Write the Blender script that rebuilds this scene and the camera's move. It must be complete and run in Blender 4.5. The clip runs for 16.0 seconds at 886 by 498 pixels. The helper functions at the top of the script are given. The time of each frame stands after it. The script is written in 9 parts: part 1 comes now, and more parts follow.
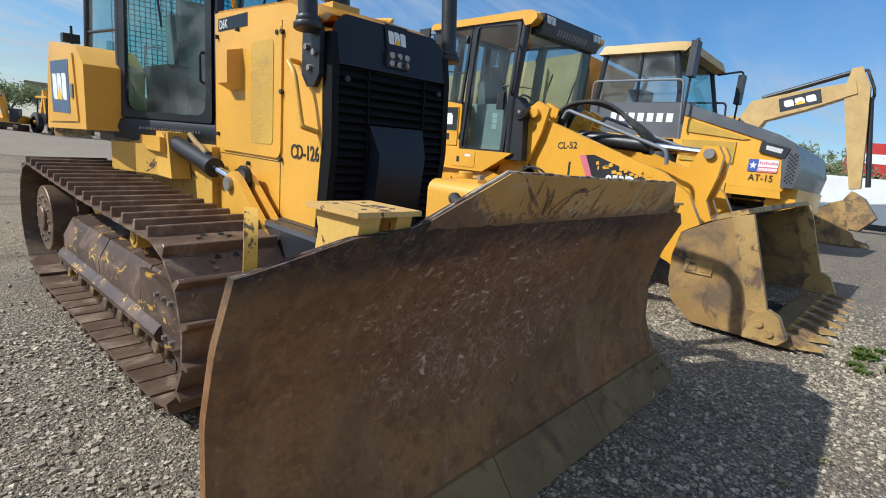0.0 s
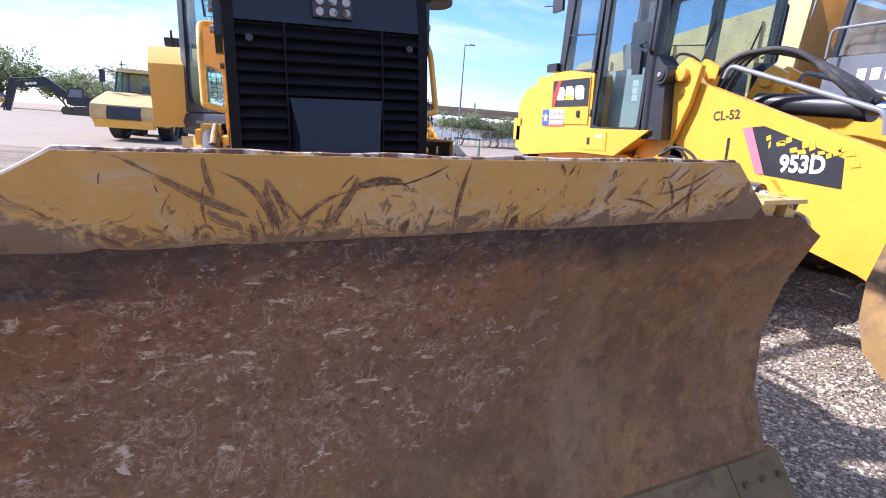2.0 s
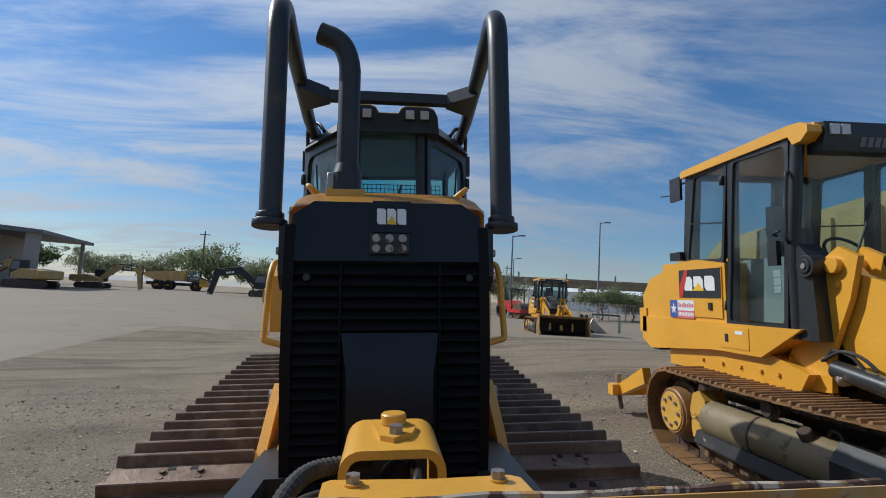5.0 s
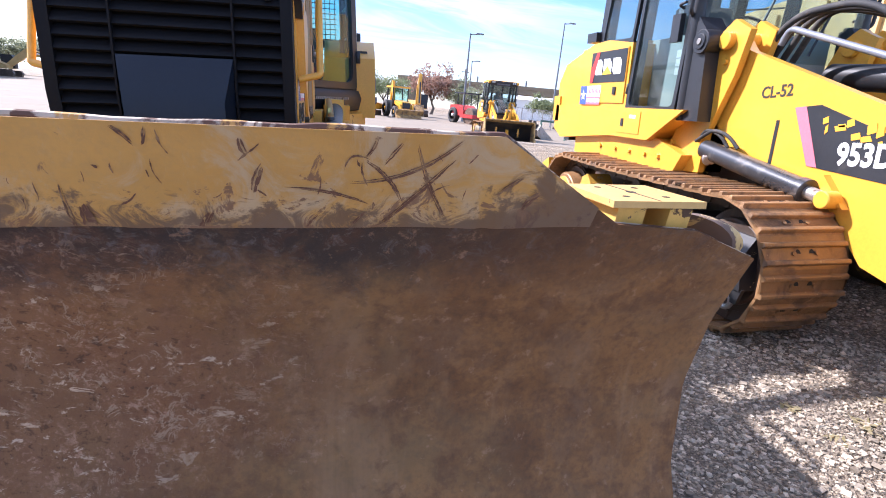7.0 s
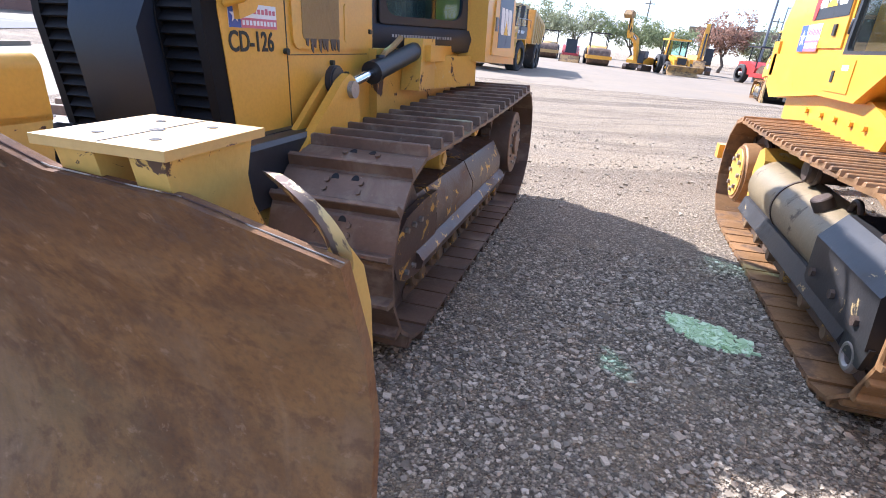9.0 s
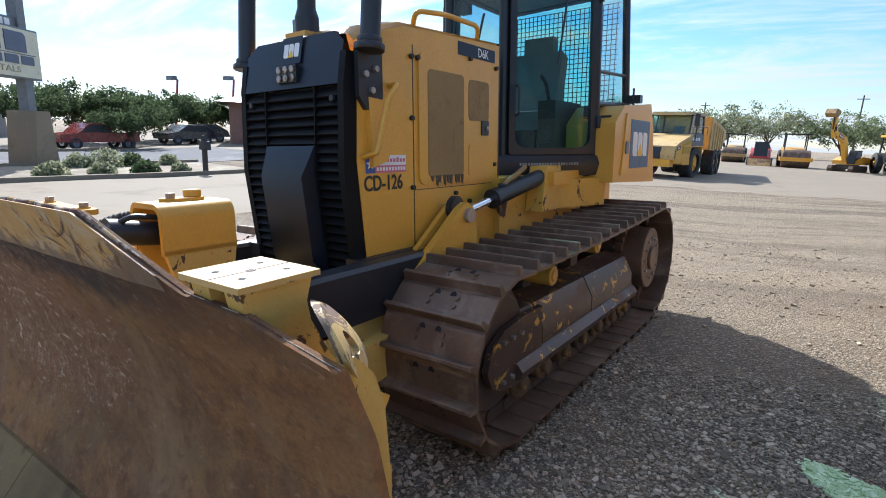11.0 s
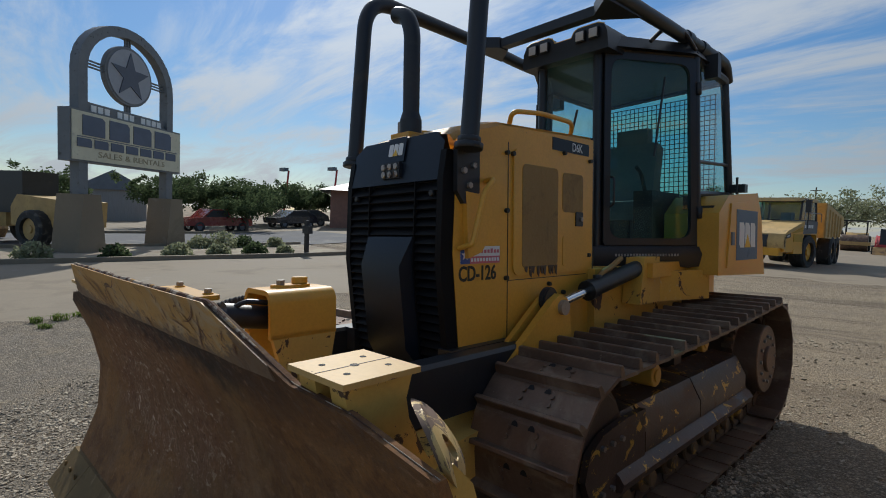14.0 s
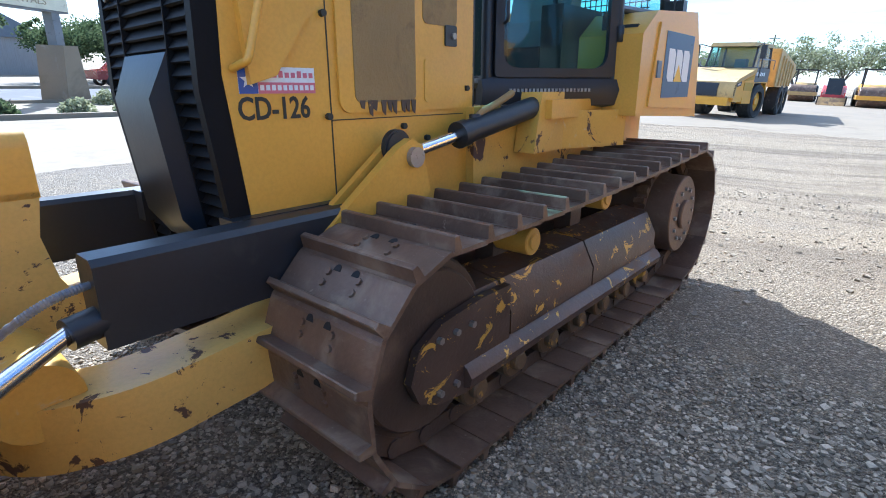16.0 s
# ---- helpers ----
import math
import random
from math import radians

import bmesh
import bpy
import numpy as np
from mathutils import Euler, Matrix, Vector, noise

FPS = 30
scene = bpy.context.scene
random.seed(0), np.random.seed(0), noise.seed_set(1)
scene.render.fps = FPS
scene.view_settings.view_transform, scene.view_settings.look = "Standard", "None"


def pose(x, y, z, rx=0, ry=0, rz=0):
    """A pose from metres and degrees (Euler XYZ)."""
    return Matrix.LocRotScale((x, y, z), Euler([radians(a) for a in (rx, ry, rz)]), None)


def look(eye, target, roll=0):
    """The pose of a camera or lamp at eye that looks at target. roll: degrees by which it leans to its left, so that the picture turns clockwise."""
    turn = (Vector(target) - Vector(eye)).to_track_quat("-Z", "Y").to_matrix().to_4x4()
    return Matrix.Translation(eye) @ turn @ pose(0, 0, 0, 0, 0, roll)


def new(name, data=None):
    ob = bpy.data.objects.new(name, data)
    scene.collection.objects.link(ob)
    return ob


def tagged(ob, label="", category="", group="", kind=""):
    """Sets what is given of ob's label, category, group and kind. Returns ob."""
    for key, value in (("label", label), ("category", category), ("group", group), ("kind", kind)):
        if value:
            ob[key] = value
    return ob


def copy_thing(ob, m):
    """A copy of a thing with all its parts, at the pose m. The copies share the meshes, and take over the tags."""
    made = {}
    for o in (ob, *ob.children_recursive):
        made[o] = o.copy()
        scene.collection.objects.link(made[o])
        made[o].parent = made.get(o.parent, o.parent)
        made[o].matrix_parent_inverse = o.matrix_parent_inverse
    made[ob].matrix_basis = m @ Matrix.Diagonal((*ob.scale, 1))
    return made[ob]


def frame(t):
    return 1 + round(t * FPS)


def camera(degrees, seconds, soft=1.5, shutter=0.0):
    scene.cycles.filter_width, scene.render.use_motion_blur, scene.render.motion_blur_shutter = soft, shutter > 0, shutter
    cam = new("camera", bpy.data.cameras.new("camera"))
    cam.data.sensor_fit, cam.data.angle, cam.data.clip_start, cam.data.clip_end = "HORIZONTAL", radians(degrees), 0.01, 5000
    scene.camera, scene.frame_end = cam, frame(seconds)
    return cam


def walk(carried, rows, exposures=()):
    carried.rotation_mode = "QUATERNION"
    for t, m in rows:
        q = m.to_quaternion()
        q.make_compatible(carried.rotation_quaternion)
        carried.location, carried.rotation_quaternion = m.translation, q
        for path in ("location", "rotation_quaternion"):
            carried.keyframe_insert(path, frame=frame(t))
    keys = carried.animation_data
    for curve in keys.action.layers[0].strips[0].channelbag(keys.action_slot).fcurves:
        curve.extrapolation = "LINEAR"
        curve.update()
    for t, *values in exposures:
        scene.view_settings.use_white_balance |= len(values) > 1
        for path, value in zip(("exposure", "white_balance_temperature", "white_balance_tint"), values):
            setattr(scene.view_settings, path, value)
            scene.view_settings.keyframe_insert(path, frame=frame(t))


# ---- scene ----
SITE = Matrix.Rotation(radians(-3.19), 4, "Y")   # the yard's cross fall under the machines
cam = camera(81.8, 16.0, 1.0)
PATH = [
    (0, (-1.858, 0.217, 1.418), (-0.441, 1.569, 1.012), 4.6),
    (0.5, (-1.454, 0.151, 1.423), (-0.105, 1.56, 0.981), 4.1),
    (1, (-1.071, 0.179, 1.382), (0.134, 1.698, 0.892), 3.5),
    (1.5, (-0.74, 0.294, 1.408), (0.24, 1.957, 0.882), 2.7),
    (2, (-0.397, 0.224, 1.4), (0.334, 2.021, 0.914), 1.4),
    (2.5, (-0.199, 0.328, 1.473), (0.328, 2.227, 1.135), 0.3),
    (3, (-0.097, 0.41, 1.601), (0.296, 2.369, 1.509), -0.3),
    (3.2, (-0.06, 0.406, 1.641), (0.293, 2.374, 1.653), -0.7),
    (5.3, (-0.01, 0.397, 1.624), (0.213, 2.377, 1.797), 0.2),
    (5.5, (-0.008, 0.403, 1.615), (0.228, 2.387, 1.714), 0.3),
    (6, (-0.009, 0.423, 1.532), (0.253, 2.402, 1.407), 1.2),
    (6.5, (0.154, 0.373, 1.435), (0.46, 2.317, 1.076), 0.9),
    (7, (0.563, 0.388, 1.365), (0.953, 2.268, 0.806), 2.2),
    (7.5, (0.998, 0.547, 1.356), (1.355, 2.394, 0.676), 3.9),
    (8, (1.38, 0.582, 1.339), (1.53, 2.455, 0.655), 3.6),
    (8.5, (1.694, 0.681, 1.343), (1.501, 2.544, 0.642), 3.3),
    (9, (1.823, 0.81, 1.322), (1.281, 2.583, 0.574), 2.7),
    (9.2, (1.867, 0.812, 1.314), (1.193, 2.531, 0.545), 2.5),
    (11.3, (2.222, 0.765, 1.482), (1.02, 2.346, 1.246), 0.3),
    (11.5, (2.221, 0.767, 1.504), (1.024, 2.364, 1.377), 0.2),
    (12, (2.213, 0.776, 1.53), (1.033, 2.388, 1.62), 0.2),
    (12.5, (2.22, 0.785, 1.536), (0.999, 2.357, 1.731), 0.3),
    (13, (2.201, 0.764, 1.527), (0.882, 2.25, 1.752), 0.5),
    (13.5, (2.185, 0.739, 1.523), (0.774, 2.148, 1.675), 0.5),
    (14, (2.175, 0.747, 1.482), (0.73, 2.128, 1.43), 0.3),
    (14.5, (2.193, 0.772, 1.383), (0.783, 2.162, 1.099), -0.2),
    (15, (2.18, 0.953, 1.344), (0.855, 2.391, 0.923), -0.2),
    (15.5, (2.1, 1.316, 1.362), (0.826, 2.775, 0.861), -0.1),
    (16, (2.089, 1.668, 1.349), (0.824, 3.1, 0.757), -0.2),
]
EXPOSURES = [
    (0, 0.2, 6050, 7), (0.5, 0.45, 6000, 7), (1, 0.9, 5750, 19), (1.5, 1.25, 5750, 26), (2.5, 1.2, 5750, 22), (3.2, 0.4, 5900, 15), (5.3, -0.35, 6050, 9), (6, 0.25, 5950, 13),
    (6.5, 0.85, 5900, 20), (7, 1.4, 5850, 24), (8, 1.45, 5850, 24), (9.2, 1.55, 5750, 18), (11.3, 0.4, 6100, 9), (12, -0.5, 6350, 7), (13, -0.6, 6350, 7), (13.5, -0.6, 6350, 7),
    (14, -0.45, 6400, 7), (14.5, 0.3, 6150, 10), (15, 1.05, 5550, 10), (16, 1.45, 5350, 8)]
walk(cam, [(t, SITE @ look(eye, target, roll)) for t, eye, target, roll in PATH], EXPOSURES)

# ---- sky and sun ----
SUN_YAW, SUN_UP = 60.0, 39.7
sun_dir = Vector((-math.sin(radians(SUN_YAW)) * math.cos(radians(SUN_UP)), math.cos(radians(SUN_YAW)) * math.cos(radians(SUN_UP)), math.sin(radians(SUN_UP))))
sun = new("sun", bpy.data.lights.new("sun", "SUN"))
sun.data.energy, sun.data.angle, sun.data.color = 4.5, radians(0.55), (1.0, 0.965, 0.90)
sun.matrix_world = look(sun_dir * 60, (0, 0, 0))


class Nodes:
    """Short writing for node trees."""

    def __init__(self, tree):
        self.t = tree
        tree.nodes.clear()

    def n(self, kind, operation="", **values):
        node = self.t.nodes.new("ShaderNode" + kind)
        if operation:
            node.operation = operation
        for key, value in values.items():
            node.inputs[key[2:].replace("_", " ")].default_value = value
        return node

    def link(self, a, b):
        self.t.links.new(a, b)

    def math(self, op, a, b=None, clamp=False):
        m = self.n("Math", op)
        m.use_clamp = clamp
        for k, v in enumerate((a, b)):
            if v is None:
                continue
            if isinstance(v, (int, float)):
                m.inputs[k].default_value = v
            else:
                self.link(v, m.inputs[k])
        return m.outputs[0]

    def ramp(self, fac, lo, hi):
        m = self.n("MapRange")
        m.interpolation_type = "SMOOTHSTEP"
        m.inputs["From Min"].default_value, m.inputs["From Max"].default_value = lo, hi
        self.link(fac, m.inputs["Value"])
        return m.outputs["Result"]

    def mix(self, fac, a, b):
        m = self.n("Mix")
        m.data_type = "RGBA"
        for sock, v in ((m.inputs[0], fac), (m.inputs[6], a), (m.inputs[7], b)):
            if isinstance(v, (int, float)):
                sock.default_value = v
            elif isinstance(v, tuple):
                sock.default_value = (*v, 1)
            else:
                self.link(v, sock)
        return m.outputs[2]

    def noise(self, vec, scale, detail=4, rough=0.55, dist=0.0):
        m = self.n("TexNoise", i_Scale=scale, i_Detail=detail, i_Roughness=rough, i_Distortion=dist)
        if vec is not None:
            self.link(vec, m.inputs["Vector"])
        return m.outputs["Fac"]


def make_world():
    world = bpy.data.worlds.new("sky")
    scene.world = world
    world.use_nodes = True
    g = Nodes(world.node_tree)
    sky = g.n("TexSky")
    sky.sky_type, sky.sun_disc, sky.sun_elevation, sky.sun_rotation = "NISHITA", False, radians(SUN_UP), radians(-SUN_YAW)
    sky.air_density, sky.dust_density, sky.ozone_density = 1.0, 0.25, 4.0
    rich = g.n("HueSaturation", i_Saturation=1.18, i_Value=1.18)
    g.link(sky.outputs[0], rich.inputs["Color"])
    coord = g.n("TexCoord").outputs["Generated"]
    sep = g.n("SeparateXYZ")
    g.link(coord, sep.inputs[0])
    up = g.math("ADD", g.math("MAXIMUM", sep.outputs[2], 0.0), 0.16)
    flat = g.n("CombineXYZ")
    g.link(g.math("DIVIDE", sep.outputs[0], up), flat.inputs[0])
    g.link(g.math("DIVIDE", sep.outputs[1], up), flat.inputs[1])
    turn = g.n("Mapping")
    turn.inputs["Rotation"].default_value = (0, 0, radians(62))
    turn.inputs["Scale"].default_value = (0.42, 1.3, 1.0)
    g.link(flat.outputs[0], turn.inputs["Vector"])
    wisps = g.noise(turn.outputs[0], 1.5, 11, 0.64, 0.7)
    banks = g.noise(flat.outputs[0], 0.5, 4, 0.5, 0.3)
    # thin cloud lies towards the sun and thins out to clear blue on the other side
    toward = g.n("VectorMath", "DOT_PRODUCT")
    g.link(coord, toward.inputs[0])
    toward.inputs[1].default_value = sun_dir
    near = g.ramp(toward.outputs["Value"], -0.25, 0.75)
    cloud = g.math("MULTIPLY", g.ramp(wisps, 0.38, 0.64), g.ramp(g.math("ADD", banks, g.math("MULTIPLY", near, 0.26)), 0.38, 0.70))
    low = g.math("SUBTRACT", 1.0, g.ramp(sep.outputs[2], 0.0, 0.28))
    cover = g.math("ADD", g.math("MULTIPLY", cloud, 0.85), g.math("MULTIPLY", low, 0.12), True)
    glow = g.math("ADD", 0.85, g.math("MULTIPLY", g.math("POWER", g.math("MAXIMUM", toward.outputs["Value"], 0.0), 3.0), 0.8))
    white = g.n("VectorMath", "SCALE")
    white.inputs[0].default_value = (5.9, 6.3, 6.9)
    g.link(glow, white.inputs["Scale"])
    lit = g.mix(cover, rich.outputs[0], white.outputs[0])
    # haze dims the lowest part of the sky
    dim = g.n("VectorMath", "SCALE")
    g.link(lit, dim.inputs[0])
    g.link(g.math("ADD", 0.76, g.math("MULTIPLY", g.ramp(sep.outputs[2], 0.0, 0.5), 0.23)), dim.inputs["Scale"])
    bg = g.n("Background", i_Strength=0.113)
    g.link(dim.outputs[0], bg.inputs["Color"])
    out = g.n("OutputWorld")
    g.link(bg.outputs[0], out.inputs["Surface"])


make_world()


# ---- materials ----
def material(name, base, other=None, rough=0.5, metal=0.0, var=0.12, scale=2.0, cover=(0.58, 0.66), other_scale=5.0, other_rough=0.85,
             bump=0.15, fine=70.0, stretch=(1, 1, 1), third=None, third_cover=(0.6, 0.7), third_scale=16.0, coat=0.0, offset=False, distort=0.5, spec=0.5):
    """A worn surface: a base colour that varies, a second coat (rust, dust, chips) in patches, and fine relief."""
    m = bpy.data.materials.new(name)
    m.use_nodes = True
    g = Nodes(m.node_tree)
    vec = g.n("TexCoord").outputs["Object"]
    if offset:
        shift = g.n("VectorMath", "ADD")
        info = g.n("ObjectInfo")
        amount = g.math("MULTIPLY", info.outputs["Random"], 37.0)
        g.link(vec, shift.inputs[0])
        g.link(amount, shift.inputs[1])
        vec = shift.outputs[0]
    mp = g.n("Mapping")
    mp.inputs["Scale"].default_value = stretch
    g.link(vec, mp.inputs["Vector"])
    vec = mp.outputs[0]
    wide = g.noise(vec, scale, 5, 0.6)
    dark, light = tuple(c * (1 - var) for c in base), tuple(min(1, c * (1 + var)) for c in base)
    colour = g.mix(g.ramp(wide, 0.3, 0.7), dark, light)
    grain = g.noise(vec, fine, 3, 0.6)
    colour = g.mix(g.math("MULTIPLY", g.ramp(grain, 0.35, 0.7), 0.16), colour, tuple(c * 0.55 for c in base))
    roughness = g.math("ADD", g.math("MULTIPLY", wide, 0.25), rough - 0.12, True)
    metallic = metal
    if other:
        patches = g.ramp(g.noise(vec, other_scale, 8, 0.65, distort), *cover)
        colour = g.mix(patches, colour, other)
        roughness = g.math("ADD", g.math("MULTIPLY", patches, other_rough - rough), roughness, True)
    if third:
        flecks = g.ramp(g.noise(vec, third_scale, 7, 0.7, 0.9), *third_cover)
        colour = g.mix(flecks, colour, third)
    shader = g.n("BsdfPrincipled")
    g.link(colour, shader.inputs["Base Color"])
    g.link(roughness, shader.inputs["Roughness"])
    shader.inputs["Metallic"].default_value = metallic
    shader.inputs["Coat Weight"].default_value = coat
    shader.inputs["Specular IOR Level"].default_value = spec
    if bump:
        relief = g.n("Bump", i_Strength=bump, i_Distance=0.01)
        height = g.math("ADD", g.math("MULTIPLY", grain, 0.5), g.noise(vec, fine * 0.2, 5, 0.6))
        g.link(height, relief.inputs["Height"])
        g.link(relief.outputs[0], shader.inputs["Normal"])
    out = g.n("OutputMaterial")
    g.link(shader.outputs[0], out.inputs["Surface"])
    return m


def glass_material(name, tint, clear=0.75):
    """A thin tinted pane: looks through with a tint, mirrors by Fresnel."""
    m = bpy.data.materials.new(name)
    m.use_nodes = True
    g = Nodes(m.node_tree)
    see, gloss = g.n("BsdfTransparent"), g.n("BsdfGlossy", i_Roughness=0.02)
    see.inputs["Color"].default_value = (*tint, 1)
    dust = g.n("BsdfDiffuse")
    dust.inputs["Color"].default_value = (0.45, 0.5, 0.48, 1)
    film = g.n("MixShader")
    vec = g.n("TexCoord").outputs["Object"]
    g.link(g.math("MULTIPLY", g.ramp(g.noise(vec, 2.5, 6, 0.6), 0.3, 0.8), 1 - clear), film.inputs[0])
    g.link(see.outputs[0], film.inputs[1])
    g.link(dust.outputs[0], film.inputs[2])
    edge = g.n("LayerWeight", i_Blend=0.5)
    both = g.n("MixShader")
    g.link(g.math("ADD", 0.045, g.math("MULTIPLY", g.math("POWER", edge.outputs["Facing"], 4.0), 0.55)), both.inputs[0])
    g.link(film.outputs[0], both.inputs[1])
    g.link(gloss.outputs[0], both.inputs[2])
    out = g.n("OutputMaterial")
    g.link(both.outputs[0], out.inputs["Surface"])
    return m


def plate_material():
    """Tan-yellow plate: sun-faded, rubbed pale in clouds, speckled brown, smudged with soot along its lower edge."""
    m = bpy.data.materials.new("scraped_yellow_plate")
    m.use_nodes = True
    g = Nodes(m.node_tree)
    vec = g.n("TexCoord").outputs["Object"]
    sep = g.n("SeparateXYZ")
    g.link(vec, sep.inputs[0])
    wide, mid, fine = g.noise(vec, 2.6, 6, 0.62, 0.5), g.noise(vec, 15.0, 8, 0.70, 0.9), g.noise(vec, 75.0, 5, 0.7)
    colour = g.mix(g.ramp(wide, 0.3, 0.7), (0.50, 0.258, 0.060), (0.60, 0.325, 0.085))
    colour = g.mix(g.math("MULTIPLY", g.ramp(fine, 0.4, 0.68), 0.28), colour, (0.40, 0.25, 0.10))
    # rubbed pale, more so low down and towards the outer end
    low = g.math("SUBTRACT", 1.0, g.ramp(sep.outputs[2], 1.12, 1.27))
    bias = g.math("ADD", g.math("MULTIPLY", low, 0.09), g.math("MULTIPLY", g.ramp(sep.outputs[0], -0.1, 0.85), 0.075))
    rub = g.ramp(g.math("ADD", g.noise(vec, 7.0, 9, 0.74, 1.0), bias), 0.52, 0.72)
    colour = g.mix(g.math("MULTIPLY", rub, 0.65), colour, (0.50, 0.395, 0.27))
    # brown speckle
    speck = g.ramp(g.math("ADD", mid, g.math("MULTIPLY", low, 0.11)), 0.625, 0.67)
    colour = g.mix(g.math("MULTIPLY", speck, 0.85), colour, (0.19, 0.095, 0.058))
    # soot smudged over the lower edge
    ends = g.math("MULTIPLY", g.ramp(g.math("ABSOLUTE", sep.outputs[0]), 0.66, 0.98), 0.14)
    edge = g.math("SUBTRACT", g.math("ADD", sep.outputs[2], g.math("MULTIPLY", g.math("SUBTRACT", mid, 0.5), 0.42)), ends)
    soot = g.math("SUBTRACT", 1.0, g.ramp(edge, 1.118, 1.168))
    colour = g.mix(g.math("MULTIPLY", soot, 0.85), colour, (0.135, 0.080, 0.054))
    shader = g.n("BsdfPrincipled", i_Metallic=0.0)
    g.link(colour, shader.inputs["Base Color"])
    g.link(g.math("ADD", 0.42, g.math("MULTIPLY", mid, 0.3)), shader.inputs["Roughness"])
    bump = g.n("Bump", i_Strength=0.22, i_Distance=0.008)
    g.link(g.math("ADD", g.math("MULTIPLY", fine, 0.5), mid), bump.inputs["Height"])
    g.link(bump.outputs[0], shader.inputs["Normal"])
    out = g.n("OutputMaterial")
    g.link(shader.outputs[0], out.inputs["Surface"])
    return m


YELLOW = material("machine_yellow", (0.71, 0.36, 0.045), (0.30, 0.17, 0.06), rough=0.42, var=0.07, cover=(0.66, 0.76), other_scale=3.5, bump=0.05, third=(0.10, 0.05, 0.03), third_cover=(0.72, 0.75), third_scale=22, coat=0.15)
YELLOW_CLEAN = material("loader_yellow", (0.76, 0.372, 0.034), (0.48, 0.27, 0.06), rough=0.38, var=0.06, cover=(0.68, 0.8), other_scale=2.5, bump=0.03, coat=0.2)
YELLOW_WORN = material("worn_yellow_paint", (0.66, 0.37, 0.06), (0.09, 0.05, 0.035), rough=0.5, var=0.1, cover=(0.585, 0.61), other_scale=6.0, bump=0.12, third=(0.55, 0.45, 0.28), third_cover=(0.6, 0.75), third_scale=9)
YELLOW_PALE = material("sun_bleached_yellow_paint", (0.60, 0.365, 0.118), (0.10, 0.06, 0.045), rough=0.5, var=0.08, cover=(0.61, 0.63), other_scale=9.0, bump=0.08, third=(0.60, 0.37, 0.10), third_cover=(0.5, 0.7), third_scale=5)
PUSH = material("rust_spotted_yellow", (0.66, 0.41, 0.10), (0.10, 0.055, 0.032), rough=0.45, var=0.1, cover=(0.60, 0.625), other_scale=8.5, bump=0.12, third=(0.10, 0.055, 0.035), third_cover=(0.64, 0.655), third_scale=18, coat=0.1)
CHIPPED = material("chipped_pale_yellow_paint", (0.66, 0.47, 0.20), (0.17, 0.115, 0.085), rough=0.45, metal=0.1, var=0.12, cover=(0.445, 0.485), other_scale=7.0, bump=0.1, third=(0.60, 0.53, 0.44), third_cover=(0.63, 0.66), third_scale=16, distort=1.0)
GUARD = plate_material()
ROLLER = material("greasy_roller", (0.15, 0.095, 0.05), (0.50, 0.29, 0.06), rough=0.55, metal=0.1, var=0.3, cover=(0.56, 0.62), other_scale=9, bump=0.2)


